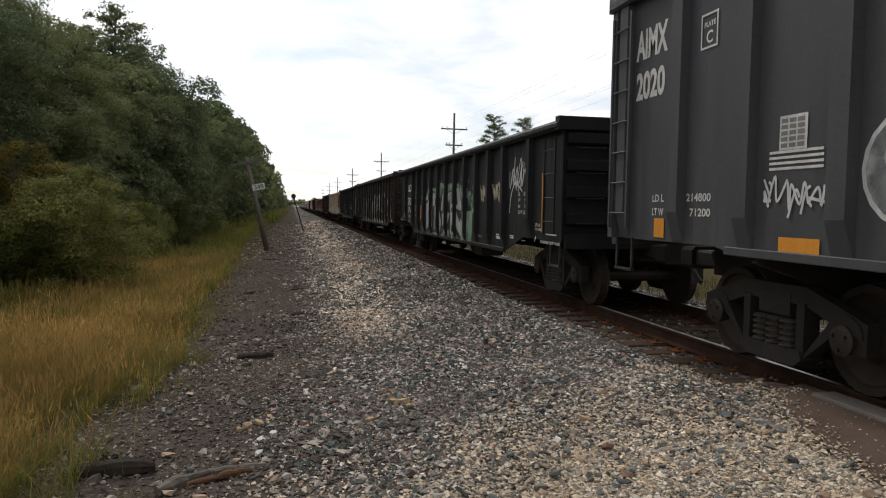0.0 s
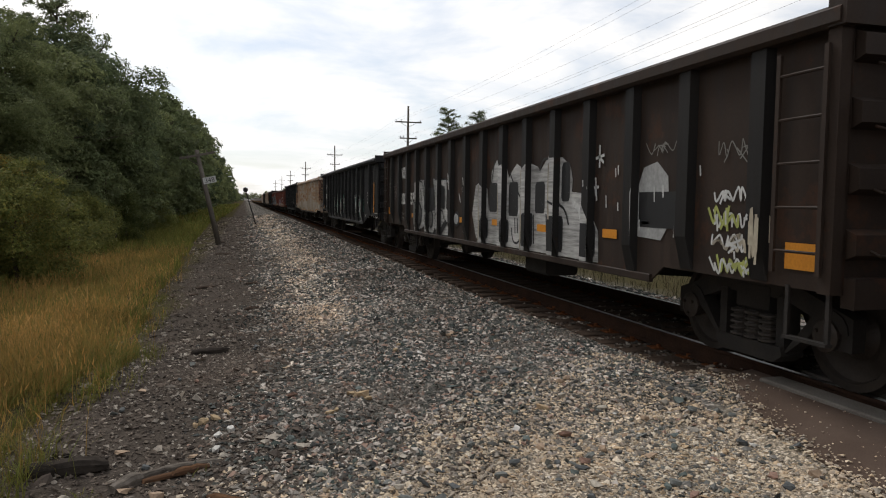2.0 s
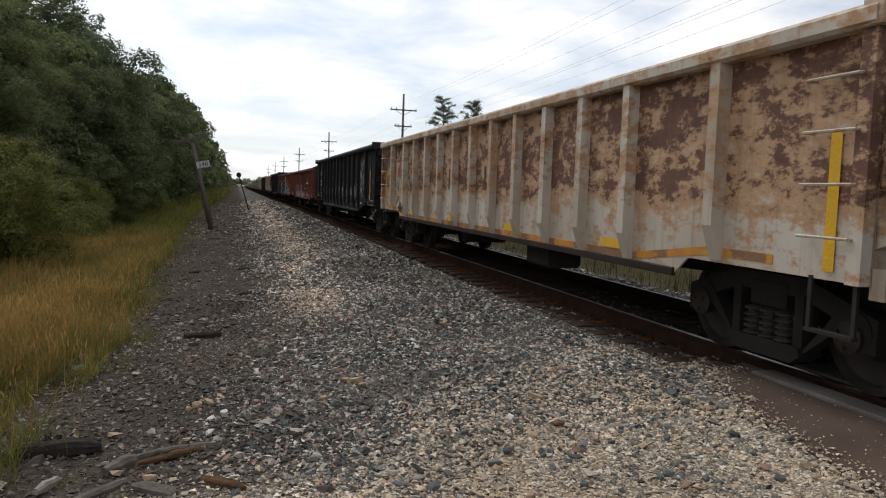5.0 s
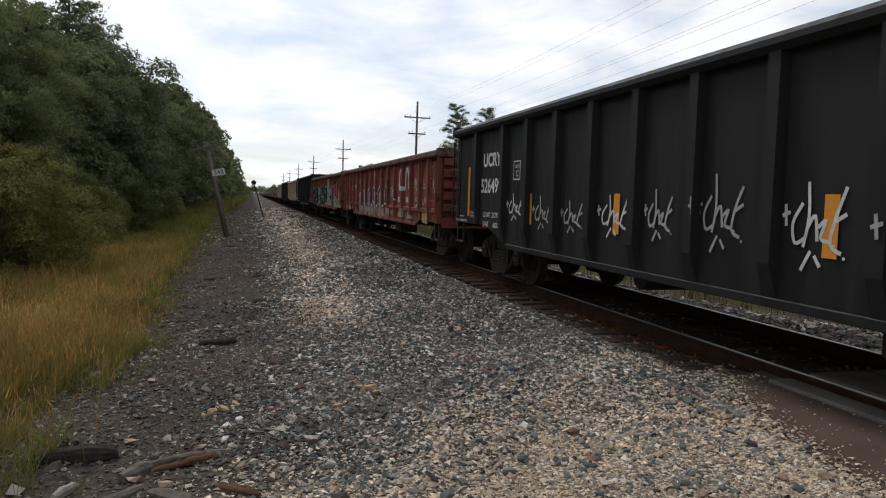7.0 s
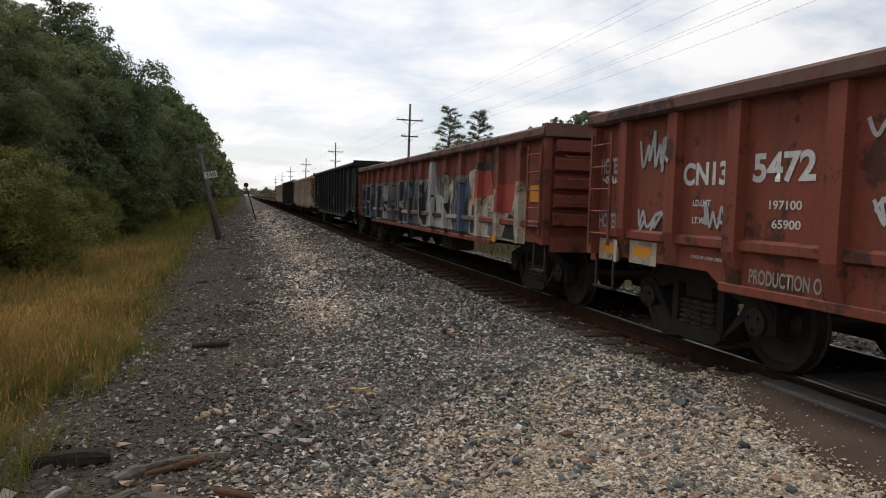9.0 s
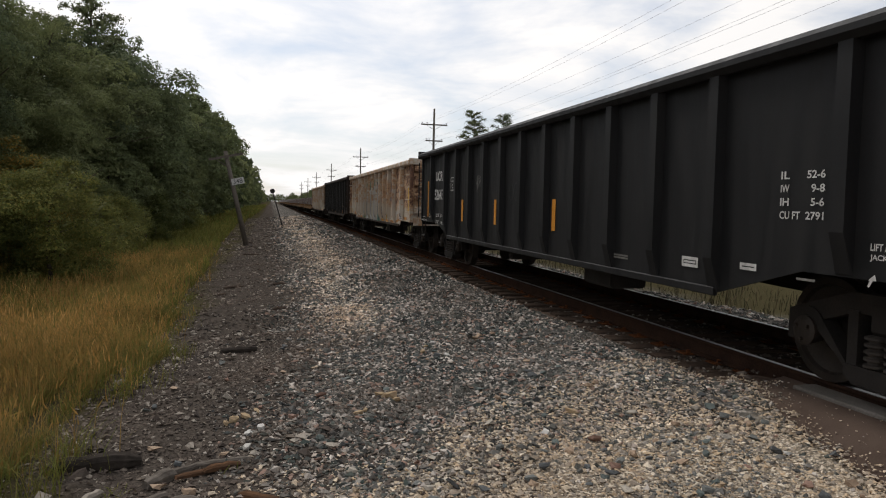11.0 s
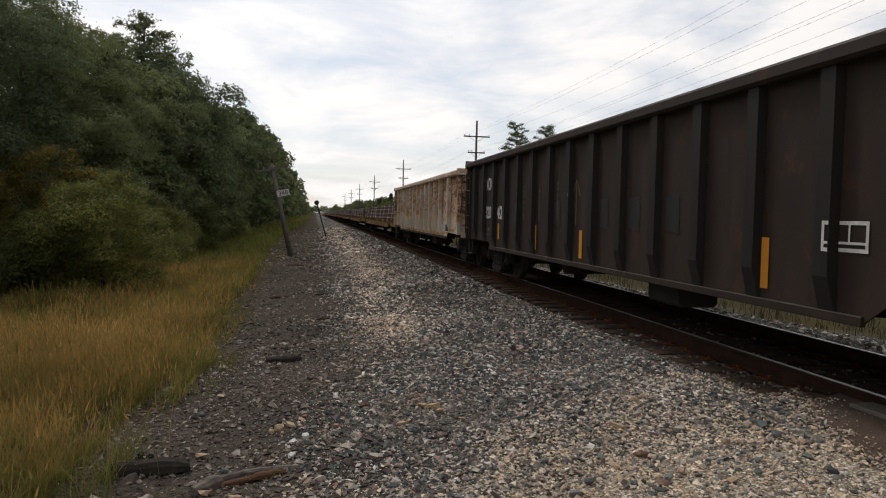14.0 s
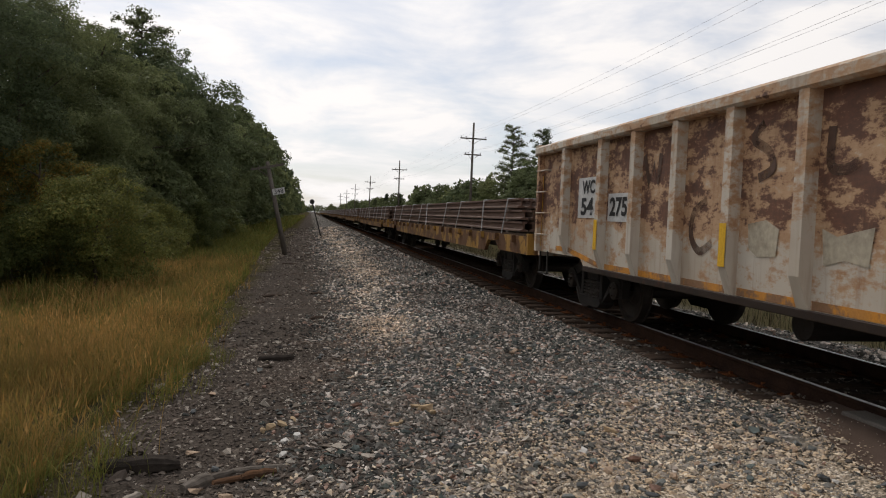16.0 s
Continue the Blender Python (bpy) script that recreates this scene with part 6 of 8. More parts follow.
def decorate_c7(c):
    k = "cn"
    r = random.Random(8)
    sprayed(c, k, [bar(0.3, 12.9, 0.86, 1.95)], P["slate"], 1, "graffiti", "long grey sprayed mural")
    for i in range(24):
        s = 0.35 + i * 0.52
        L = [(s, 0.88), (s - r.uniform(0, 0.1), 1.35), (s + r.uniform(-0.05, 0.1), r.uniform(1.8, 2.1)), (s + 0.2, r.uniform(1.65, 1.85)), (s + r.uniform(0.36, 0.5), r.uniform(1.85, 2.1)), (s + 0.56, 1.55), (s + r.uniform(0.3, 0.4), 1.38), (s + r.uniform(0.48, 0.62), 0.88)]
        m = r.choice(("blackp", "slate", "cream", "silver", "blackp", "blue", "slate"))
        sprayed(c, k, tri(L), P[m], 2, "graffiti_letter", "sprayed mural letter")
        sprayed(c, k, line(L + L[:1], 0.045), P["blackp" if m != "blackp" else "silver"], 3, "graffiti_outline")
        if m != "blackp":
            a = s + r.uniform(0.1, 0.25)
            sprayed(c, k, tri([(a, r.uniform(1.0, 1.15)), (a - 0.03, 1.4), (a + r.uniform(0.05, 0.16), r.uniform(1.55, 1.7)), (a + 0.14, 1.1)]), P["blackp"], 4, "graffiti_shadow")
    sprayed(c, k, tri([(9.6, 0.9), (9.7, 2.25), (10.3, 2.3), (10.5, 1.6), (11.6, 1.5), (11.5, 0.9)]), P["silver"], 3, "graffiti")
    sprayed(c, k, tri([(12.8, 0.86), (12.75, 2.0), (13.4, 2.1), (13.8, 1.6), (15.6, 1.8), (15.6, 0.86)]), P["cream"], 2, "graffiti", "cream sprayed block")
    for L, m in (([(13.2, 1.5), (13.3, 2.0), (14.0, 2.0), (14.2, 1.6)], "red"), ([(14.4, 1.3), (14.5, 1.75), (15.2, 1.75), (15.0, 1.3)], "red"), ([(12.9, 0.9), (13.0, 1.4), (13.35, 1.4), (13.3, 0.9)], "blackp"), ([(14.6, 0.9), (14.9, 1.3), (15.3, 1.2), (15.4, 0.88)], "blackp"),
                 ([(13.9, 0.9), (13.9, 1.3), (14.3, 1.3), (14.3, 0.9)], "grey"), ([(13.4, 2.02), (13.45, 2.15), (14.2, 2.1), (14.2, 2.0)], "blackp")):
        sprayed(c, k, tri(L), P[m], 3, "graffiti")
    for i, (s0, s1) in enumerate(zip(CN_RIBS, CN_RIBS[1:13])):      # the mural runs over the rub rail too
        bm = bmesh.new()
        box(bm, -1.5545, -1.549, HALF - s1 + 0.1, HALF - s0 - 0.1, 1.126, 1.194)
        part("graffiti_band", bm, P[("slate", "blackp", "silver", "slate")[i % 4]], c, "sprayed paint over the rub rail")
    frame_box(c, k, 13.85, 14.3, 1.36, 1.64, 0.03)
    for a, b, z0, z1 in ((14.06, 14.53, 0.82, 0.93), (10.5, 10.62, 1.0, 1.5), (13.0, 13.1, 1.1, 1.6), (15.75, 16.1, 1.48, 1.72), (6.6, 6.95, 0.84, 0.92)):
        stripe(c, k, a, b, z0, z1)


def decorate_c8(c):
    k = "uc"
    uc_marks(c, "526439")
    for s in (4.22, 6.57, 9.4, 12.2):
        stripe(c, k, s, s + 0.14, 1.11, 1.57)
    scrawl(c, k, 101, 5.3, 5.8, 1.7, 2.1, "chalk", 0.015, 4)
    sprayed(c, k, line(curve([(7.42, 1.70), (7.50, 1.82), (7.60, 1.80), (7.66, 1.68), (7.72, 1.58), (7.83, 1.57), (7.91, 1.68), (7.85, 1.82), (7.74, 1.84), (7.67, 1.74), (7.60, 1.60), (7.50, 1.56), (7.43, 1.64)]), 0.025), P["blackp"], 2, "graffiti_tag")


def decorate_c9(c):
    k = "wc"
    # silver block letters, black edged, with green overspray above and teal below
    for L, m in (([(6.76, 2.18), (7.72, 2.45), (8.22, 2.27), (9.0, 2.41), (9.91, 2.22), (9.91, 1.94), (8.0, 2.0)], "green"), ([(9.63, 1.32), (9.97, 1.16), (10.35, 0.96), (10.37, 0.80), (9.61, 0.80)], "teal"), ([(5.97, 1.24), (5.1, 0.82), (6.01, 0.82)], "green"),
                 ([(8.55, 0.80), (8.6, 0.98), (9.2, 1.0), (9.3, 0.80)], "teal")):
        sprayed(c, k, tri(L), P[m], 1, "graffiti", "green overspray")
    mass = [(5.89, 2.06), (6.76, 2.18), (7.64, 2.17), (7.81, 1.96), (8.37, 2.04), (8.85, 2.2), (9.71, 2.07), (9.86, 1.95), (9.7, 1.44), (9.85, 1.27), (9.53, 0.80), (6.01, 0.81), (5.68, 1.39)]
    sprayed(c, k, tri(mass), P["silver"], 2, "graffiti_letter", "silver sprayed letters")
    for pts, w in (([(5.61, 2.11), (6.64, 2.22), (6.75, 2.07), (7.7, 2.18), (7.8, 2.01), (8.37, 2.04), (8.47, 2.14), (8.85, 2.23), (9.33, 2.23), (9.46, 2.09), (9.81, 2.05)], 0.10), ([(9.81, 2.05), (9.75, 1.61), (9.7, 1.38), (9.56, 1.32), (9.68, 0.82)], 0.13),
                   ([(6.77, 2.07), (6.75, 1.55), (7.06, 1.48), (6.98, 1.11), (6.77, 0.83)], 0.18), ([(7.7, 1.62), (7.38, 1.61), (7.44, 1.41), (7.77, 1.47), (7.76, 0.93), (8.07, 0.83)], 0.12), ([(8.38, 2.0), (8.51, 1.74), (8.54, 1.42), (8.37, 1.29), (8.71, 0.92), (8.86, 1.18), (8.82, 1.55)], 0.10),
                   ([(9.42, 2.08), (9.5, 1.67), (9.41, 1.31), (9.58, 0.82)], 0.10), ([(5.75, 2.11), (5.91, 1.79), (5.71, 1.07), (6.15, 0.82)], 0.10)):
        sprayed(c, k, line(pts, w), P["blackp"], 4, "graffiti_outline", "black sprayed outline")
    for s, z, a, b in ((5.38, 1.47, 0.29, 0.31), (10.67, 1.23, 0.30, 0.31)):
        sprayed(c, k, [disc(s, z, a, b, 20)], P["blackp"], 2, "graffiti_outline")
        sprayed(c, k, [disc(s, z + 0.01, a - 0.10, b - 0.07, 20)], P["silver"], 3, "graffiti_letter")
    for pts in ([(12.63, 2.04), (12.63, 2.49), (13.05, 1.98), (13.01, 2.46)], [(11.82, 1.96), (11.71, 1.69), (11.75, 1.18), (12.1, 1.2), (12.09, 1.33)], [(10.79, 2.11), (10.44, 2.06), (10.47, 1.71), (10.78, 1.63)]):
        sprayed(c, k, line(pts, 0.11), P["brownp"], 1, "faded_lettering")
    for i, (s, z) in enumerate(((6.9, 2.1), (7.2, 2.28), (8.3, 2.1), (8.5, 2.25), (7.9, 1.15), (7.62, 1.0), (8.6, 0.95), (9.0, 0.92))):
        sprayed(c, k, [disc(s, z, 0.04, 0.04, 8)], P["pink"], 5, "graffiti_dot")
    words(c, "TEAD", 1.94, 2.45, 0.97, 1.13, P["blue"], name="graffiti_tag")
    sprayed(c, k, line([(2.05, 0.93), (2.28, 0.92)], 0.02), P["blue"], 3, "graffiti_tag")
    sprayed(c, k, line(curve([(1.62, 1.5), (1.60, 1.8), (1.78, 1.86), (2.05, 1.72), (2.28, 1.45), (2.2, 1.3)]), 0.015), P["blue"], 3, "graffiti_tag")
    words(c, "54", 2.29, 2.66, 1.51, 1.73, P["brownp"], name="faded_lettering")
    scrawl(c, k, 112, 11.1, 11.75, 0.92, 1.15, "blackp", 0.03, 5)
    scrawl(c, k, 113, 4.2, 4.85, 0.92, 1.15, "blackp", 0.025, 5)
    for seed, a, z in ((114, 1.8, 1.45), (115, 2.1, 1.7), (116, 3.2, 1.55), (117, 12.3, 1.5), (118, 12.4, 1.8), (119, 1.9, 1.95)):
        scrawl(c, k, seed, a, a + 0.6, z, z + 0.25, "blue", 0.015, 4)
    for s in (3.62, 5.88, 11.6):
        stripe(c, k, s, s + 0.13, 0.92, 1.4, "yellow")
    for s in (0.34, 0.62, 15.75, 16.2):
        stripe(c, k, s, s + 0.1, 1.0 if s < 10 else 1.18, 1.95, "yellow")
    sprayed(c, k, [bar(14.26, 14.76, 0.95, 1.18)], P["blackp"], 1, "data_panel")
    frame_box(c, k, 14.26, 14.76, 0.95, 1.18, 0.02, [bar(14.5, 14.52, 1.0, 1.16), bar(14.28, 14.74, 1.0, 1.02)])
    frame_box(c, k, 13.62, 13.98, 1.12, 1.2, 0.03)


def decorate_c10(c):
    k = "nk"
    nk_marks(c, "3207", "42")
    for s, z0, z1 in ((0.6, 0.98, 1.75), (3.1, 0.95, 1.3), (5.82, 0.86, 1.32), (8.15, 0.84, 1.27), (12.76, 0.86, 1.32)):
        stripe(c, k, s, s + 0.13, z0, z1)
    frame_box(c, k, 13.67, 14.07, 1.24, 1.48, 0.03, [bar(13.86, 13.88, 1.3, 1.46), bar(13.69, 14.05, 1.3, 1.32)])
    sprayed(c, k, line([(7.98, 1.36), (7.98, 2.06)], 0.03) + line([(7.8, 1.8), (7.98, 2.06), (8.16, 1.8)], 0.03), P["tan"], 2, "graffiti_tag")
    for i, s in enumerate((6.9, 4.6, 8.9, 9.9, 10.9)):
        sprayed(c, k, tri([(s, 1.35), (s, 1.72), (s + 0.32, 1.75), (s + 0.34, 1.3)]), P["blackp"], 1, "paint_patch")
    for i in range(3):
        a = 5.05 + 1.0 * i
        for j in range(6):
            z = 1.40 + 0.11 * j
            sprayed(c, k, line(curve([(a, z), (a + 0.08, z + 0.05), (a + 0.03, z + 0.09), (a + 0.10, z + 0.11)], 3), 0.009), P["chalk"], 3, "graffiti_tag")


def decorate_c11(c):
    k = "wc"
    sprayed(c, k, [bar(1.85, 2.62, 1.52, 2.12)], P["white"], 1, "number_patch", "white number patch")
    sprayed(c, k, [bar(2.98, 3.72, 1.48, 1.86)], P["white"], 1, "number_patch", "white number patch")
    words(c, "WC", 2.0, 2.5, 1.88, 2.08, P["blackp"], 1.512)
    words(c, "54", 1.98, 2.46, 1.56, 1.82, P["blackp"], 1.512)
    words(c, "275", 3.05, 3.6, 1.55, 1.81, P["blackp"], 1.512)
    for s in (2.84, 6.005, 9.17, 12.335):
        sprayed(c, k, [bar(s - 0.058, s + 0.058, 1.08, 1.5)], M["yellow"], 2, "reflector", "yellow reflector strip on a rib")
    for s in (0.02, 16.05):
        stripe(c, k, s, s + 0.12, 1.0, 2.25, "yellow")
    sprayed(c, k, [bar(14.12, 14.66, 0.95, 1.2)], P["blackp"], 1, "data_panel")
    frame_box(c, k, 14.12, 14.66, 0.95, 1.2, 0.02)
    # remains of big initials and patches painted over
    for pts in ([(4.03, 2.31), (4.18, 1.94), (4.28, 2.19), (4.39, 1.94), (4.45, 2.3)], curve([(6.4, 2.42), (6.25, 2.29), (6.48, 2.16), (6.55, 2.0), (6.35, 1.92)]), curve([(7.28, 2.29), (7.28, 1.99), (7.44, 1.94), (7.59, 1.99)]),
                curve([(5.5, 1.73), (5.25, 1.6), (5.22, 1.35), (5.4, 1.2), (5.63, 1.3)]), curve([(8.5, 2.3), (8.4, 2.0), (8.65, 1.9)]), curve([(9.5, 2.35), (9.45, 2.0), (9.7, 1.95)])):
        sprayed(c, k, line(pts, 0.09), P["brownp"], 1, "faded_lettering")
    for L in (([(6.23, 1.5), (6.5, 1.54), (6.69, 1.46), (6.66, 1.22), (6.4, 1.2), (6.26, 1.27)]), ([(7.23, 1.48), (7.4, 1.42), (7.78, 1.5), (7.74, 1.2), (7.5, 1.24), (7.27, 1.18)])):
        sprayed(c, k, tri(L), P["cream"], 1, "paint_patch")


for fn, wagon in zip((decorate_c0, decorate_c1, decorate_c2, decorate_c3, decorate_c4, decorate_c5, decorate_c6, decorate_c7, decorate_c8, decorate_c9, decorate_c10, decorate_c11), CARS):
    fn(wagon)



# ---- trees ----
def leaf_cloud(rng, blobs, count, size, shell=0.45, ragged=0.10, sprays=9):
    """Leaves on the upper shells of small sprays that sit over larger masses (centre, radii); undersides stay thin and shaded."""
    c = np.array([b[0] for b in blobs])
    r = np.array([b[1] for b in blobs])
    if sprays:
        d = rng.normal(size=(len(c), sprays, 3))
        d[..., 2] = np.abs(d[..., 2]) - 0.2
        d /= np.linalg.norm(d, axis=2)[..., None]
        k = rng.uniform(0.30, 0.52, (len(c), sprays, 1))
        c = (c[:, None] + d * r[:, None] * rng.uniform(0.6, 0.95, (len(c), sprays, 1))).reshape(-1, 3)
        r = (r[:, None] * k).reshape(-1, 3)
    w = r[:, 0] * r[:, 1] + r[:, 2] * r[:, 0]
    pick = rng.choice(len(c), count, p=w / w.sum())
    d = rng.normal(size=(count, 3))
    if sprays:
        d[:, 2] = np.where(rng.random(count) < 0.8, np.abs(d[:, 2]), d[:, 2])
    d /= np.linalg.norm(d, axis=1)[:, None]
    rad = shell + (1 - shell) * rng.random(count) ** 0.7 + rng.normal(size=count) * ragged
    stray = rng.random(count) < 0.05
    rad[stray] *= rng.uniform(1.1, 1.6, int(stray.sum()))
    p = c[pick] + d * r[pick] * rad[:, None]
    n = d * 0.9 + rng.normal(size=(count, 3)) * 0.35 + np.array([0, 0, 0.3])
    n /= np.linalg.norm(n, axis=1)[:, None]
    u = np.cross(n, rng.normal(size=(count, 3)))
    u /= np.linalg.norm(u, axis=1)[:, None]
    w2 = np.cross(n, u)
    s = size * (0.6 + 0.8 * rng.random(count))[:, None]
    v = np.stack([p - u * s, p + u * s * 0.5 + w2 * s * 0.6, p + u * s * 0.9 - w2 * s * 0.5], 1).reshape(-1, 3)
    return v, np.arange(count * 3).reshape(-1, 3)


def trunk_mesh(rng, h, r, limbs, reach):
    bm = bmesh.new()
    p = Vector((0, 0, -0.3))
    rr = r
    for k in range(6):
        q = Vector((rng.normal() * 0.05 * h / 6, rng.normal() * 0.05 * h / 6, h * (k + 1) / 6))
        q.x += p.x * 0.6
        q.y += p.y * 0.6
        rod(bm, p, q, rr, 8, rr * 0.8)
        p, rr = q, rr * 0.8
    for k in range(limbs):
        z = h * (0.25 + 0.7 * k / limbs)
        a = rng.random() * 6.28
        e = Vector((math.cos(a) * reach * rng.uniform(0.5, 1), math.sin(a) * reach * rng.uniform(0.5, 1), z + reach * rng.uniform(0.2, 0.7)))
        rod(bm, (0, 0, z), e * 0.55 + Vector((0, 0, z * 0.45 - 0.1)), r * 0.35, 5, r * 0.22)
        rod(bm, e * 0.55 + Vector((0, 0, z * 0.45 - 0.1)), e, r * 0.22, 5, r * 0.06)
    return finish(bm, "trunk", M["bark"])


def broad_tree(name, seed, h, spread, count, mat, size=0.2, low=0.12, label="dense dark green broadleaf tree", cat="tree", clumps=30):
    rng = np.random.default_rng(seed)
    t = tagged(new(name), label, cat, "trees along the line")
    part("trunk", trunk_mesh(rng, h * 0.9, 0.012 * h + 0.04, 9, spread * 0.8), None, t)
    blobs = []
    n = clumps
    for k in range(n):
        f = low + (0.97 - low) * (k + 0.5) / n
        rmax = spread * (math.sin(math.pi * min(1, (f - low) / (1 - low) * 0.8 + 0.17)) ** 0.7)
        a = k * 2.4 + rng.random()
        d = rmax * (0.30 + 0.62 * rng.random() ** 0.6)
        s = rmax * (rng.uniform(0.36, 0.58) if n < 29 else rng.uniform(0.30, 0.52)) + 0.14
        blobs.append(((math.cos(a) * d, math.sin(a) * d, f * h), (s, s, s * rng.uniform(0.65, 0.95))))
    v, f = leaf_cloud(rng, blobs, count, size, 0.75, 0.13 if cat == "tree" else 0.2)
    part("crown", raw_mesh("crown", v, 3, f, mat), None, t)
    return t


def conifer(name, seed, h, spread, count, mat, label="dark green pointed conifer in the wood", open_crown=False, big=1.0):
    rng = np.random.default_rng(seed)
    t = tagged(new(name), label, "tree", "trees along the line")
    part("trunk", trunk_mesh(rng, h, 0.014 * h, 6, spread * 0.4), None, t)
    vs = []
    whorls = 16 if open_crown else 30
    base = 0.42 if open_crown else 0.06
    per = count // (whorls * 7)
    for k in range(whorls):
        f = base + (1 - base) * k / whorls
        g = (f - base) / (1 - base)
        reach = spread * ((1 - f) ** 0.75 + 0.03) * rng.uniform(0.8, 1.1) if not open_crown else spread * (0.5 + 0.5 * math.sin(9 * g)) * (1.05 - g) + 0.7
        for b in range(7):
            a = rng.random() * 6.28
            L = reach * rng.uniform(0.6, 1.1)
            n = per
            s = rng.random(n) ** 0.7
            wid = 0.20 * L * (1.1 - s)
            px = s * L
            py = rng.normal(size=n) * wid
            pz = h * f + px * (0.30 if open_crown else -0.18) + rng.normal(size=n) * 0.12 + (0.10 * h / whorls) * rng.normal()
            p = np.stack([px * math.cos(a) - py * math.sin(a), px * math.sin(a) + py * math.cos(a), pz], 1)
            u = np.stack([np.cos(a + rng.normal(size=n) * 0.7), np.sin(a + rng.normal(size=n) * 0.7), rng.normal(size=n) * 0.4], 1)
            w = np.cross(u, rng.normal(size=(n, 3)))
            w /= np.linalg.norm(w, axis=1)[:, None] + 1e-6
            z = (0.11 + 0.10 * rng.random(n))[:, None] * (1.5 if open_crown else 0.85 * big)
            vs.append(np.stack([p - u * z, p + u * z + w * z * 0.35, p + u * z * 0.9 - w * z * 0.35], 1).reshape(-1, 3))
    v = np.concatenate(vs)
    part("crown", raw_mesh("crown", v, 3, np.arange(len(v)).reshape(-1, 3), mat), None, t)
    return t


TREES = [
    broad_tree("broadleaf_tree", 1, 10.5, 3.4, 44000, M["leaf"], 0.085, clumps=26),
    broad_tree("broadleaf_tree", 2, 9.0, 2.9, 40000, M["leaf"], 0.08, clumps=24),
    broad_tree("broadleaf_tree", 3, 12.0, 3.6, 46000, M["leaf"], 0.088, clumps=27),
    conifer("conifer_tree", 4, 10.5, 2.7, 34000, M["needle"], big=0.8),
    conifer("conifer_tree", 5, 8.0, 2.2, 28000, M["needle"], big=0.8),
    broad_tree("broadleaf_tree", 11, 10.5, 3.4, 7000, M["leaf"], 0.185),
    broad_tree("broadleaf_tree", 12, 9.0, 3.0, 6600, M["leaf"], 0.18),
    broad_tree("broadleaf_tree", 13, 12.0, 3.5, 7200, M["leaf"], 0.19),
    conifer("conifer_tree", 14, 10.5, 2.6, 4400, M["needle"], big=1.7),
    conifer("conifer_tree", 15, 8.0, 2.2, 4000, M["needle"], big=1.7),
    broad_tree("broadleaf_tree", 16, 10.5, 3.2, 80000, M["leaf"], 0.052, 0.1, "broad tree in layered masses of dull green leaves", clumps=25),
    broad_tree("broadleaf_tree", 17, 10.5, 3.3, 80000, M["leaf"], 0.052, 0.1, "broad tree in layered masses of dull green leaves", clumps=25),
    broad_tree("broadleaf_tree", 18, 10.5, 3.4, 1900, M["leaf"], 0.40),
    broad_tree("broadleaf_tree", 19, 9.0, 3.0, 1800, M["leaf"], 0.38),
    conifer("conifer_tree", 20, 10.5, 2.6, 1900, M["needle"], big=2.6),
]
BUSH = broad_tree("bush", 6, 3.9, 2.2, 46000, M["leaf_bush"], 0.044, 0.02, "leafy green bush at the edge of the wood", "bush", clumps=17)
GOLD = broad_tree("bush", 7, 4.3, 2.0, 42000, M["leaf_gold"], 0.044, 0.02, "bush with yellowing leaves before the trees", "bush", clumps=17)


def open_pine(seed, h):
    """A white pine: a bare lower trunk and flat, ragged pads of needles with gaps between them."""
    rng = np.random.default_rng(seed)
    t = tagged(new("pine_tree"), "tall open-crowned pine beyond the railway", "tree", "trees along the line")
    bm = bmesh.new()
    rod(bm, (0, 0, -0.3), (0, 0, h * 0.97), 0.2, 8, 0.03)
    blobs = []
    for k in range(52):
        f = 0.36 + 0.62 * (k + rng.random()) / 52
        reach = (3.9 * (1.12 - f) ** 0.8 + 0.3) * rng.uniform(0.45, 1.1)
        a = k * 2.4 + rng.random()
        e = Vector((math.cos(a) * reach, math.sin(a) * reach, f * h + 0.28 * reach))
        rod(bm, (0, 0, f * h), e, 0.05, 5, 0.015)
        r = rng.uniform(0.5, 0.9) * (1.3 - 0.6 * f)
        blobs.append(((e.x * 0.85, e.y * 0.85, e.z), (r, r, r * 0.5)))
        blobs.append(((e.x * 0.5, e.y * 0.5, e.z - 0.12 * reach), (r * 0.7, r * 0.7, r * 0.4)))
    part("trunk", bm, M["bark"], t)
    v, f = leaf_cloud(rng, blobs, 17000, 0.085, 0.0, 0.3, 0)
    part("crown", raw_mesh("crown", v, 3, f, M["pine_needle"]), None, t)
    return t


PINE = open_pine(8, 14.5)
PINE_B = open_pine(9, 14.3)
PINE_EDGE = open_pine(10, 12.7)


def plant(src, x, y, scale=1.0, turn=0.0, first=False):
    z = float(ground_z(x, y)) - 0.05
    m = pose(x, y, z, 0, 0, turn)
    if first:
        src.matrix_basis = m
        src.scale = (scale,) * 3
        return src
    o = copy_thing(src, m)
    o.scale = (scale,) * 3
    return o


rng_t = random.Random(21)
placed = set()


def grow(k, x, y, s):
    if k < 5 and (y > 75 or x > 0 or s < 0.65 or x < -13):
        k = (12, 13, 12, 14, 14)[k] if y > 150 or (x > 0 and y > 110) else k + 5
    plant(TREES[k], x, y, s, rng_t.uniform(0, 360), k not in placed)
    placed.add(k)


def tall(y):
    """Height of the wood's edge along the line."""
    return float(np.interp(y, [8, 20, 30, 45, 60, 90, 135, 300], [9.0, 10.2, 11.0, 12.4, 13.6, 14.5, 15.6, 15.8]))


HEIGHTS = (10.5, 9.0, 12.0, 10.5, 8.0)
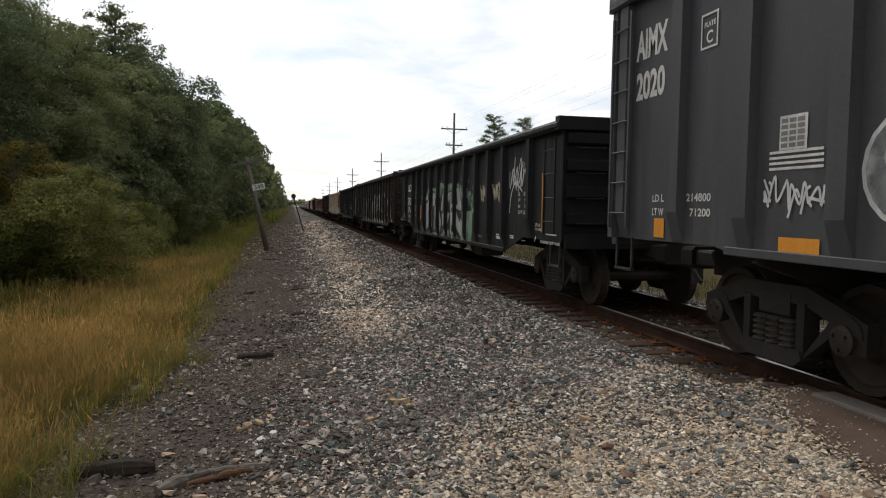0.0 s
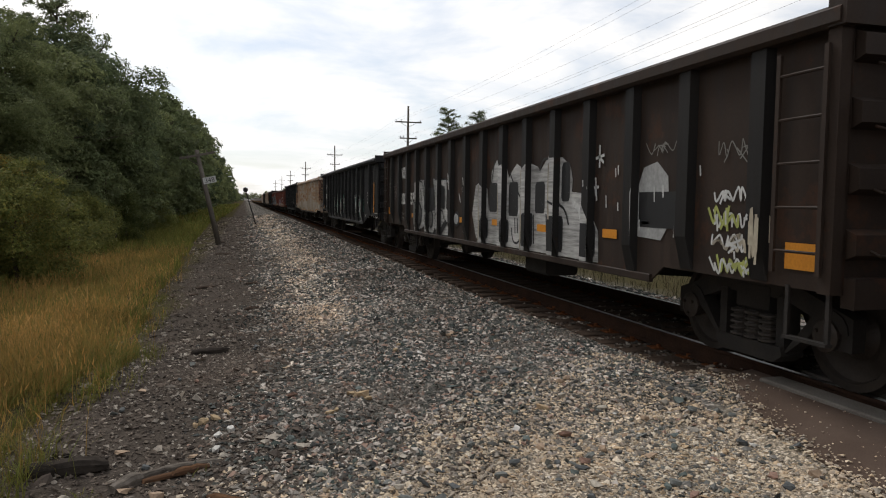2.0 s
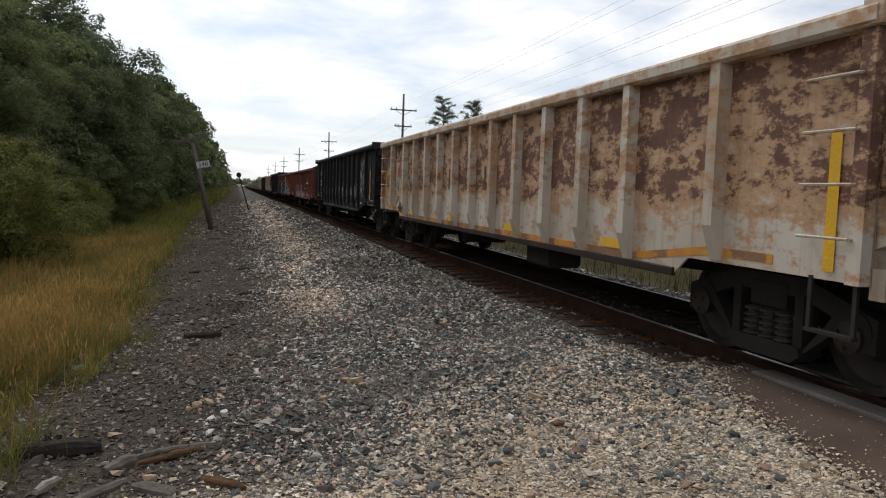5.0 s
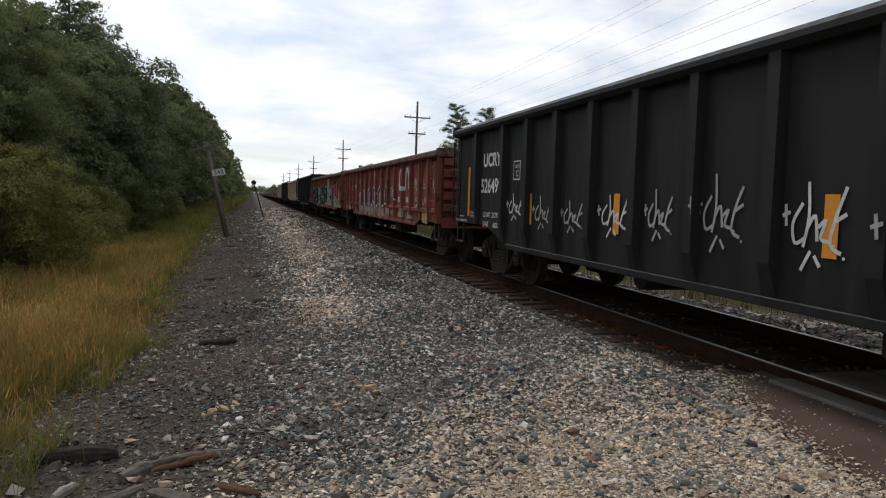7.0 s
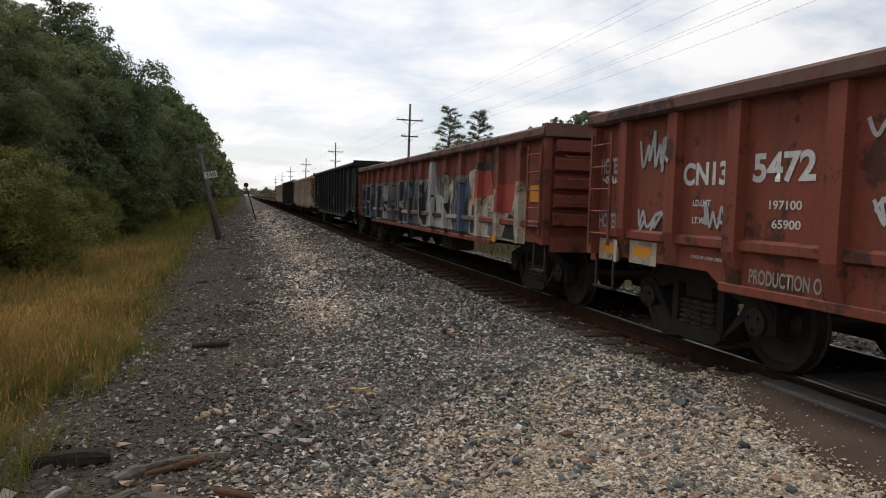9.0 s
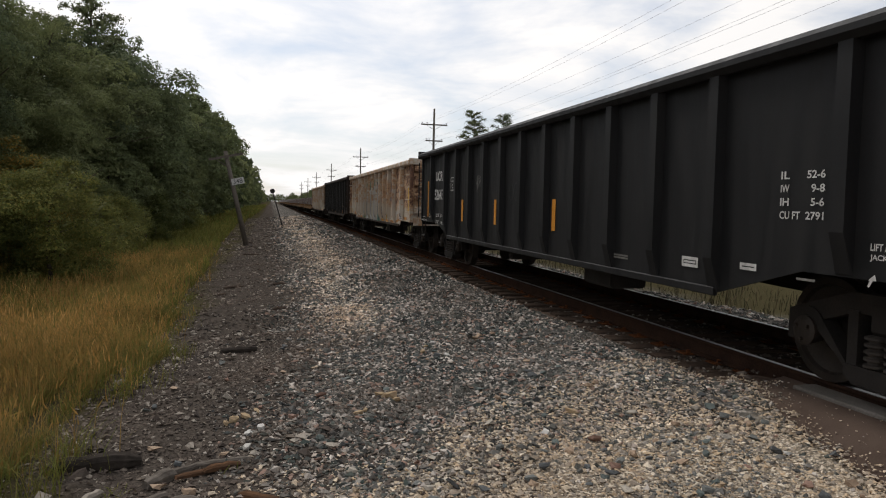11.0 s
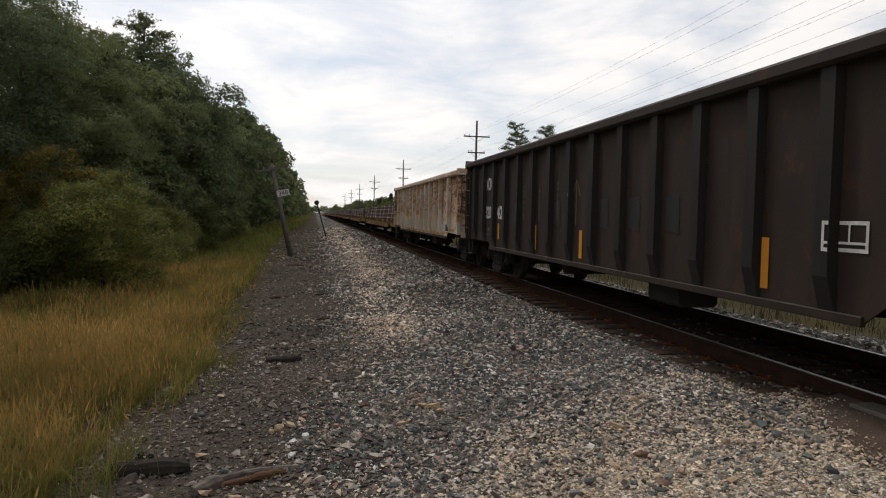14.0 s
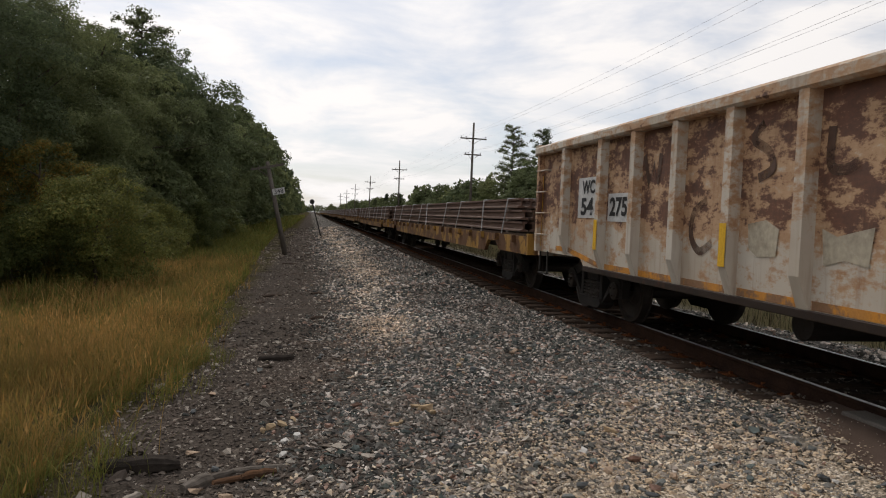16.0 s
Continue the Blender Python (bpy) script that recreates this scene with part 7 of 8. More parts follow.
# broad trees in soft masses behind the bushes
for i, (x, y, h) in enumerate(((-11.0, 24.5, 10.6), (-10.5, 28.6, 10.3), (-13.0, 32.0, 13.0), (-10.5, 33.4, 10.3))):
    grow(10 + i % 2, x, y, h / 10.5)
# unseen trees, added left of the view to close the place and cast shade
for i, (x, y) in enumerate(((-13, 7.5), (-12.5, 12), (-13, 16.5), (-13.2, 20.5))):
    grow(5 + i % 3, x, y, 0.95)
y = 36.5
row = 0
while y < 330:
    kind = (0, 1, 2, 0, 1, 2, 3, 1, 0, 4, 2, 1)[row % 12]
    s = tall(y) / HEIGHTS[kind] * rng_t.uniform(0.80, 1.06)
    s *= 0.93 if kind in (3, 4) else 1.0
    grow(kind, (-9.85 if y < 75 else -9.5) + rng_t.uniform(-0.7, 0.6), y, s)
    if row % 2 == 0 and 60 < y < 150:
        k2 = rng_t.choice((0, 2, 3))
        grow(k2, -14.2 + rng_t.uniform(-1.2, 1.2), y + 1.5, (tall(y) * 1.1) / HEIGHTS[k2] * rng_t.uniform(0.9, 1.05))
    y += 3.3 + 0.035 * y + rng_t.uniform(-0.4, 0.4)
    row += 1
# lower growth under the first row
for y, x, s in [(37, -7.5, 0.5), (43, -7.3, 0.42), (49, -7.2, 0.55), (57, -7.2, 0.5), (66, -7.4, 0.55), (78, -7.6, 0.6), (92, -7.6, 0.6), (110, -8, 0.6)]:
    grow(rng_t.choice((0, 1)), x, y, s)
for i, (x, y, s) in enumerate([(-5.75, 21.0, 0.84), (-7.5, 20.2, 0.6), (-7.0, 33, 0.7), (-6.8, 43, 0.75), (-7.0, 58, 0.8)]):
    plant(BUSH, x, y, s, i * 67, i == 0)
for i, (x, y, s) in enumerate([(-7.7, 22.6, 0.95), (-9.2, 21.6, 0.75)]):
    plant(GOLD, x, y, s, i * 50, i == 0)
# the pine whose tip stands over the wood
tagged(PINE_EDGE, "pine with a ragged tip that stands over the wood", "tree", "trees along the line")
plant(PINE_EDGE, -9.75, 44, 1.06, 40, True)
# beyond the railway
plant(PINE, 25.3, 90, 1.0, 0, True)
plant(PINE_B, 29.4, 90.5, 1.0, 120, True)
y = 40.0
while y < 430:
    kind = rng_t.choice((0, 1, 1, 0, 3))
    grow(kind, 26.0 + rng_t.uniform(-1.8, 2.2), y, rng_t.uniform(8.0, 9.6) / HEIGHTS[kind])
    y += 2.6 + 0.02 * y
for y in range(345, 960, 28):
    grow(rng_t.choice((0, 1, 2)), 23 + rng_t.uniform(-4, 6), y, rng_t.uniform(0.8, 1.1))
    grow(rng_t.choice((0, 1, 2)), -8.5 + rng_t.uniform(-2, 1), y, rng_t.uniform(0.9, 1.25))
for x in (-14, -9, -4, 0, 4, 9, 14, 20):
    grow(rng_t.choice((0, 1)), x, 1000 + rng_t.uniform(-30, 30), 1.1)

for k in range(10):
    if k not in placed:
        plant(TREES[k], -17, 60 + 5 * k, 1, 0, True)


# ---- poles, wires, posts ----
def make_milepost():
    """The leaning stub of an old telegraph pole, with its crossarm and the mile board."""
    t = tagged(new("telegraph_pole"), "leaning old wooden telegraph pole with a mile board", "telegraph pole")
    x, y = -1.14, 35.0
    t.matrix_basis = pose(x, y, float(ground_z(x, y)) - 0.05, 0, -12.3, 0)
    bm = bmesh.new()
    rod(bm, (0, 0, -0.5), (0, 0, 4.46), 0.13, 12, 0.09)
    part("shaft", bm, M["pole_wood"], t, smooth=True)
    bm = bmesh.new()
    box(bm, -0.80, 0.76, -0.16, -0.08, 4.16, 4.26, 0.01)
    arm = part("crossarm", bm, M["pole_wood"], t)
    arm.matrix_basis = pose(0, 0, 0, 0, 0, 0)
    for px in (-0.7, -0.42, 0.42, 0.66):
        bm = bmesh.new()
        rod(bm, (px, -0.12, 4.26), (px, -0.12, 4.37), 0.018)
        part("insulator_pin", bm, M["pole_wood"], arm)
    bm = bmesh.new()
    rod(bm, (-0.5, -0.12, 4.18), (-0.05, -0.12, 3.75), 0.02)
    part("brace", bm, M["pole_wood"], t)
    bm = bmesh.new()
    box(bm, -0.02, 0.55, -0.155, -0.135, 2.86, 3.15, 0.004)
    board = part("mile_board", bm, M["sign_white"], t, "white board with black numerals 348")
    cu = bpy.data.curves.new("numerals", "FONT")
    cu.body, cu.size, cu.extrude = "348", 0.30, 0.002
    cu.align_x = "CENTER"
    tmp = bpy.data.objects.new("numerals", cu)
    me = bpy.data.meshes.new_from_object(tmp)
    bpy.data.objects.remove(tmp)
    me.materials.append(M["ink"])
    o = part("numerals", me, None, board)
    o.matrix_basis = pose(0.265, -0.16, 2.90, 90, 0, 0)


make_milepost()


def make_marker_post():
    t = tagged(new("marker_post"), "thin leaning steel post with a round target", "post")
    x, y = 0.87, 58.0
    t.matrix_basis = pose(x, y, float(ground_z(x, y)) - 0.03, 0, -16, 0)
    bm = bmesh.new()
    rod(bm, (0, 0, -0.3), (0, 0, 2.85), 0.05, 8, 0.04)
    part("shaft", bm, M["truck"], t)
    bm = bmesh.new()
    rod(bm, (0, -0.08, 2.85), (0, 0.08, 2.85), 0.19, 14)
    part("target", bm, M["truck"], t)


make_marker_post()


def make_power_line():
    """Tall wooden poles with two crossarms, and the wires between them."""
    pole = tagged(new("utility_pole"), "tall grey wooden power pole with two crossarms", "utility pole", "power poles beyond the railway")
    bm = bmesh.new()
    rod(bm, (0, 0, -0.5), (0, 0, 13.05), 0.18, 10, 0.11)
    part("shaft", bm, M["pole_wood"], pole, smooth=True)
    for z, w in ((11.25, 1.5), (9.45, 0.98)):
        bm = bmesh.new()
        box(bm, -w, w, -0.21, -0.10, z - 0.07, z + 0.07, 0.01)
        arm = part("crossarm", bm, M["pole_wood"], pole)
        for px in (-w + 0.1, -0.55 * w, w - 0.1):
            bm = bmesh.new()
            lathe(bm, [(z + 0.07, 0.02), (z + 0.15, 0.025), (z + 0.16, 0.06), (z + 0.22, 0.06), (z + 0.25, 0.03)], 8, "z")
            i = part("insulator", bm, M["wire"], arm)
            i.location = (px, -0.155, 0)
        for s in (-1, 1):
            bm = bmesh.new()
            rod(bm, (s * w * 0.6, -0.14, z - 0.05), (0, -0.13, z - 0.6), 0.02, 5)
            part("brace", bm, M["pole_wood"], arm)
    base = -0.87
    ys = [-47, 15, 80, 142, 204, 268, 332, 400]
    xs = [17.7, 17.7, 17.72, 17.05, 16.2, 16.0, 16, 16]
    for k, (x, y) in enumerate(zip(xs, ys)):
        m = pose(x, y, base, 0, (0, 0.5, 0.3, -0.4, 0.5, 0, 0.4, 0)[k], 0)
        if k == 0:
            pole.matrix_basis = m
        else:
            copy_thing(pole, m)
    lines = tagged(new("power_lines"), "thin aluminium power wires strung between the poles", "power line")
    for z, w in ((11.25, 1.5), (9.45, 0.98)):
        for px in (-w + 0.1, -0.55 * w, w - 0.1):
            bm = bmesh.new()
            for (xa, ya), (xb, yb) in zip(zip(xs, ys), list(zip(xs, ys))[1:]):
                pts = []
                for j in range(9):
                    f = j / 8
                    sag = 0.6 * 4 * f * (1 - f)
                    pts.append((xa + (xb - xa) * f + px, ya + (yb - ya) * f - 0.155, base + z + 0.23 - sag))
                for p, q in zip(pts, pts[1:]):
                    rod(bm, p, q, 0.005, 4)
            part("wire", bm, M["wire"], lines)


make_power_line()


# ---- scattered wood by the path ----
def chunk(seed, L, w, h, mat, x, y, turn, label, tilt=0.0, lift=0.0):
    """A split, weathered piece of a tie or board."""
    rng = random.Random(seed)
    bm = bmesh.new()
    n = 7
    rings = []
    for k in range(n):
        f = k / (n - 1)
        taper = 1 - 0.35 * (abs(f - 0.5) * 2) ** 4 * rng.uniform(0.4, 1.6)
        yw, zh = w / 2 * taper * rng.uniform(0.9, 1.05), h * taper * rng.uniform(0.85, 1.1)
        xx = (f - 0.5) * L
        rings.append([bm.verts.new((xx + rng.uniform(-0.03, 0.03) * L * (k in (0, n - 1)), yy, zz)) for yy, zz in
                      ((-yw, 0), (yw, 0), (yw * 0.95, zh * 0.75), (yw * 0.3, zh), (-yw * 0.6, zh * 0.92), (-yw, zh * 0.6))])
    for a, b in zip(rings, rings[1:]):
        for i in range(6):
            bm.faces.new((a[i], a[(i + 1) % 6], b[(i + 1) % 6], b[i]))
    bm.faces.new(rings[0][::-1])
    bm.faces.new(rings[-1])
    ob = thing("wood_piece", bm, mat, label, "wood", "scraps of wood by the path")
    ob.matrix_basis = pose(x, y, float(ground_z(x, y)) + 0.006 + lift, 0, tilt, turn)
    return ob


OLD, ROT, DARK = "weathered grey splinter of wood on gravel", "rotten orange piece of split wood", "blackened broken piece of a railway tie"
chunk(1, 0.50, 0.13, 0.09, M["black_wood"], -1.08, 4.93, 10, DARK)
chunk(3, 0.40, 0.045, 0.04, M["wood_old"], -0.56, 4.70, 42, OLD)
chunk(4, 0.32, 0.05, 0.03, M["wood_rot"], -0.42, 4.62, 24, ROT)
chunk(5, 0.34, 0.05, 0.03, M["wood_old"], -0.30, 4.74, 10, OLD)
chunk(6, 0.22, 0.06, 0.04, M["wood_rot"], -0.30, 4.63, 20, ROT)
chunk(7, 0.26, 0.05, 0.05, M["pale_wood"], -1.02, 4.42, 76, OLD, 8)
chunk(8, 0.36, 0.07, 0.04, M["wood_old"], -0.72, 4.22, 48, OLD)
chunk(9, 0.28, 0.09, 0.04, M["wood_old"], -0.42, 4.12, -38, OLD)
chunk(10, 0.28, 0.06, 0.035, M["wood_rot"], -0.06, 4.10, -34, ROT)
chunk(11, 0.24, 0.09, 0.07, M["wood_old"], -0.66, 4.60, 50, OLD)
chunk(12, 0.42, 0.10, 0.06, M["black_wood"], -0.38, 9.0, 10, DARK)
rng_w = random.Random(5)
for k in range(18):
    y = rng_w.uniform(10, 48)
    chunk(40 + k, rng_w.uniform(0.2, 0.6), rng_w.uniform(0.05, 0.11), rng_w.uniform(0.02, 0.05), M["tie"] if rng_w.random() < 0.75 else M["wood_old"],
          rng_w.uniform(-1.35, 0.35) - 0.006 * y, y, rng_w.uniform(-40, 110), "dark scrap of a broken railway tie")


# ---- grass, stalks and stones ----
def blades(seed, n, area, height, width, lean, keep):
    """Bent grass blades: area (x0, x1, y0, y1); keep: which roots stay."""
    rng = np.random.default_rng(seed)
    x = rng.uniform(area[0], area[1], n)
    y = rng.uniform(area[2], area[3], n)
    # roots gather in tufts
    tx, ty = np.round(x * 3.1) / 3.1, np.round(y * 3.1) / 3.1
    x, y = x + (tx - x) * 0.55, y + (ty - y) * 0.55
    x, y = x + rng.normal(size=n) * 0.04, y + rng.normal(size=n) * 0.04
    ok = keep(x, y, rng)
    x, y = x[ok], y[ok]
    n = len(x)
    z = ground_z(x, y) - 0.02
    h = height * (0.45 + 0.75 * rng.random(n)) * (0.72 + 0.3 * np.sin(x * 1.7 + 2) * np.sin(y * 1.3) + 0.2 * np.sin(x * 5.1 + y * 3.3) * np.sin(y * 4.7))
    a = rng.random(n) * 6.28
    b = a + 1.57
    l = lean * (0.2 + rng.random(n))
    w = width * (0.7 + 0.6 * rng.random(n))
    out = []
    for f, wf, lf in ((0, 1.0, 0), (0.55, 0.8, 0.3), (1.0, 0.35, 1.0)):
        cx, cy, cz = x + np.cos(a) * l * lf * h, y + np.sin(a) * l * lf * h, z + h * f * (1 - 0.12 * l * lf)
        for s in (-1, 1):
            out.append(np.stack([cx + s * np.cos(b) * w * wf, cy + s * np.sin(b) * w * wf, cz], 1))
    v = np.stack(out, 1).reshape(-1, 3)
    i = np.arange(n)[:, None] * 6
    f = np.concatenate([i + np.array([0, 1, 3, 2]), i + np.array([2, 3, 5, 4])])
    heads = np.stack([x + np.cos(a) * l * h, y + np.sin(a) * l * h, z + h * (1 - 0.12 * l)], 1)
    return v, f, heads


def verge(y):
    """Where the grass begins, seen from the path."""
    return np.interp(y, [2, 4.5, 5.7, 7.5, 10, 14.6, 18, 35, 80], [-1.85, -1.62, -1.48, -1.22, -1.45, -1.85, -1.85, -2.4, -3.4])


def make_grass():
    def tall_keep(x, y, rng):
        return x < verge(y) - 0.22 + 0.32 * np.sin(y * 2.3) * np.sin(y * 0.7 + 1) + rng.normal(size=len(x)) * 0.2

    def rim_keep(x, y, rng):
        return (x < verge(y) + 0.05 + 0.32 * np.sin(y * 2.3) * np.sin(y * 0.7 + 1) + rng.normal(size=len(x)) * 0.16) & (x > verge(y) - 0.9)

    sets = []
    for seed, n, area, h, w in ((1, 58000, (-7.5, -1.0, 2.6, 13), 0.60, 0.0022), (2, 22000, (-9, -1.4, 13, 30), 0.6, 0.007)):
        sets.append(blades(seed, n, area, h, w, 0.75, tall_keep))
    v, f, o = [], [], 0
    for a, b, _ in sets:
        v.append(a)
        f.append(b + o)
        o += len(a)
    tagged(new("tall_grass", raw_mesh("tall_grass", np.concatenate(v), 4, np.concatenate(f), M["grass"])), "tall dry golden grass gone to seed", "grass", kind="stuff")
    # seed heads
    rng = np.random.default_rng(9)
    hd = np.concatenate([sets[0][2][::3], sets[1][2][::4]])
    n = len(hd)
    d = rng.normal(size=(n, 3)) * 0.25 + np.array([0, 0, 1])
    d /= np.linalg.norm(d, axis=1)[:, None]
    u = np.cross(d, rng.normal(size=(n, 3)))
    u /= np.linalg.norm(u, axis=1)[:, None]
    L, w = 0.05 + 0.05 * rng.random(n)[:, None], 0.006
    L[len(sets[0][2][::3]):] *= 1.4
    hv = np.stack([hd - d * L * 0.3, hd + u * w, hd + d * L, hd - u * w], 1).reshape(-1, 3)
    tagged(new("seed_heads", raw_mesh("seed_heads", hv, 4, np.arange(n * 4).reshape(-1, 4), M["grass"])), "golden seed heads of the tall grass", "grass", kind="stuff")
    v1, f1, _ = blades(4, 26000, (-2.6, -0.9, 2.6, 16), 0.30, 0.0026, 1.0, rim_keep)
    v2, f2, _ = blades(5, 34000, (-9, -1.4, 9, 80), 0.46, 0.012, 0.6, lambda x, y, r: x < verge(y) + 0.1)
    v3, f3, _ = blades(6, 9000, (-12, -5, 4, 26), 0.7, 0.01, 0.6, lambda x, y, r: x < -4)
    v4, f4, _ = blades(14, 16000, (-10, -2.2, 70, 330), 0.8, 0.06, 0.5, lambda x, y, r: x < np.interp(y, [70, 120, 330], [-3.0, -2.6, -2.4]) + r.normal(size=len(x)) * 0.3)
    f2, f3, f4 = f2 + len(v1), f3 + len(v1) + len(v2), f4 + len(v1) + len(v2) + len(v3)
    tagged(new("green_grass", raw_mesh("green_grass", np.concatenate([v1, v2, v3, v4]), 4, np.concatenate([f1, f2, f3, f4]), M["grass_green"])), "short green grass along the verge", "grass", kind="stuff")
    v, f, _ = blades(7, 5000, (9.0, 14, 4, 60), 0.5, 0.008, 0.7, lambda x, y, r: (x > 9.3 + 0.3 * np.sin(y * 1.3) + r.normal(size=len(x)) * 0.2) & ~((y < 6)))
    tagged(new("dead_stalks", raw_mesh("dead_stalks", v, 4, f, M["reed"])), "dead tan weeds beyond the track", "weeds", kind="stuff")
    # a few weeds in the gravel by the wood scraps
    v, f, _ = blades(8, 500, (-1.0, -0.3, 4.0, 4.7), 0.10, 0.003, 1.2, lambda x, y, r: np.sin(x * 9) * np.sin(y * 8) > 0.45)
    tagged(new("weeds", raw_mesh("weeds", v, 4, f, M["grass_green"])), "small weeds growing in the gravel", "weeds", kind="stuff")


make_grass()

PHI = (1 + 5 ** 0.5) / 2
ICO_V = np.array([(-1, PHI, 0), (1, PHI, 0), (-1, -PHI, 0), (1, -PHI, 0), (0, -1, PHI), (0, 1, PHI), (0, -1, -PHI), (0, 1, -PHI), (PHI, 0, -1), (PHI, 0, 1), (-PHI, 0, -1), (-PHI, 0, 1)]) / 1.9
ICO_F = np.array([(0, 11, 5), (0, 5, 1), (0, 1, 7), (0, 7, 10), (0, 10, 11), (1, 5, 9), (5, 11, 4), (11, 10, 2), (10, 7, 6), (7, 1, 8), (3, 9, 4), (3, 4, 2), (3, 2, 6), (3, 6, 8), (3, 8, 9), (4, 9, 5), (2, 4, 11), (6, 2, 10), (8, 6, 7), (9, 8, 1)])


def stone_shapes(rng, n, size, flat=0.5, base=ICO_V):
    """n broken stones as vertex sets (n, 12, 3): stretched, knocked and turned."""
    sc = np.stack([0.75 + 0.6 * rng.random(n), 0.6 + 0.5 * rng.random(n), flat * (0.6 + 0.7 * rng.random(n))], 1) * size[:, None] / 2
    k = len(base)
    v = base[None] * (1 + rng.normal(size=(n, k, 1)) * 0.26) * sc[:, None, :] + rng.normal(size=(n, k, 3)) * 0.2 * sc[:, None, :]
    a, b = rng.random(n) * 6.28, rng.normal(size=n) * 0.35
    ca, sa, cb, sb = np.cos(a), np.sin(a), np.cos(b), np.sin(b)
    x, y, z = v[..., 0], v[..., 1], v[..., 2]
    y, z = y * cb[:, None] - z * sb[:, None], y * sb[:, None] + z * cb[:, None]
    x, y = x * ca[:, None] - y * sa[:, None], x * sa[:, None] + y * ca[:, None]
    return np.stack([x, y, z], 2)


OCT_V = np.array([(1, 0, 0.1), (-0.2, 1, 0), (-1, 0.1, -0.1), (0.1, -1, 0.05), (0.1, 0.1, 0.95), (0, 0, -0.9)])
OCT_F = np.array([(0, 1, 4), (1, 2, 4), (2, 3, 4), (3, 0, 4), (1, 0, 5), (2, 1, 5), (3, 2, 5), (0, 3, 5)])


def scatter(name, label, seed, mat, patches):
    """Loose stones as one object; patches: (count, area, size, keep, base shape)."""
    rng = np.random.default_rng(seed)
    vs, fs, o = [], [], 0
    on_road = name == "road_grit"
    for n, (x0, x1, y0, y1), size, keep, base in patches:
        y = y0 + (y1 - y0) * rng.random(n) ** (1.0 if y1 - y0 < 14 else 1.25)
        x = rng.uniform(x0, x1, n)
        ok = keep(x, y, rng)
        x, y = x[ok], y[ok]
        s = size * np.clip(np.exp(rng.normal(size=len(x)) * 0.38), 0.4, 2.1)
        v = stone_shapes(rng, len(x), s, 0.62, ICO_V if base == "ico" else OCT_V)
        z = (np.interp(x, [3.0, 3.4, 4.1, 4.6], [-0.165, -0.153, -0.098, -0.06]) if on_road else ground_z(x, y)) + s * 0.15
        v = v + np.stack([x, y, z], 1)[:, None, :]
        k = v.shape[1]
        fs.append((np.arange(len(v))[:, None, None] * k + (ICO_F if base == "ico" else OCT_F)[None]).reshape(-1, 3) + o)
        vs.append(v.reshape(-1, 3))
        o += len(v) * k
    tagged(new(name, raw_mesh(name, np.concatenate(vs), 3, np.concatenate(fs), mat)), label, "gravel", kind="stuff")


def pale_edge(x):
    """The pale road gravel lies nearer to the road than this."""
    return np.interp(x, [0.2, 0.6, 1.0, 1.7, 2.5, 4.1], [3.9, 4.1, 4.4, 4.75, 4.85, 4.95]) + 0.15 * np.sin(x * 2.7)


def mixed_edge(x):
    """Up to here pale chips are mixed with the grey stones."""
    return 5.3 + 0.76 * (x - 1.39) + 0.15 * np.sin(x * 4.1)


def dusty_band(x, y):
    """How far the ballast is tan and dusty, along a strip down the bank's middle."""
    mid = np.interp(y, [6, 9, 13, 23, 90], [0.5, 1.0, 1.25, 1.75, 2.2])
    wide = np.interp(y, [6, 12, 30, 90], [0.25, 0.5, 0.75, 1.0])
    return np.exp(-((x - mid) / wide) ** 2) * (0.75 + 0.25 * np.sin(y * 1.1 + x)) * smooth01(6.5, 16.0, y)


def off_road(x, y):
    return (y > np.interp(x, [-70, 1.0, 2.4, 3.30, 3.52, 3.60, 3.78, 3.92, 4.10, 4.30, 4.62], [2.2, 2.35, 2.5, 2.70, 3.2, 3.8, 4.5, 4.9, 5.35, 5.6, 5.75])) | (x > 8.2)


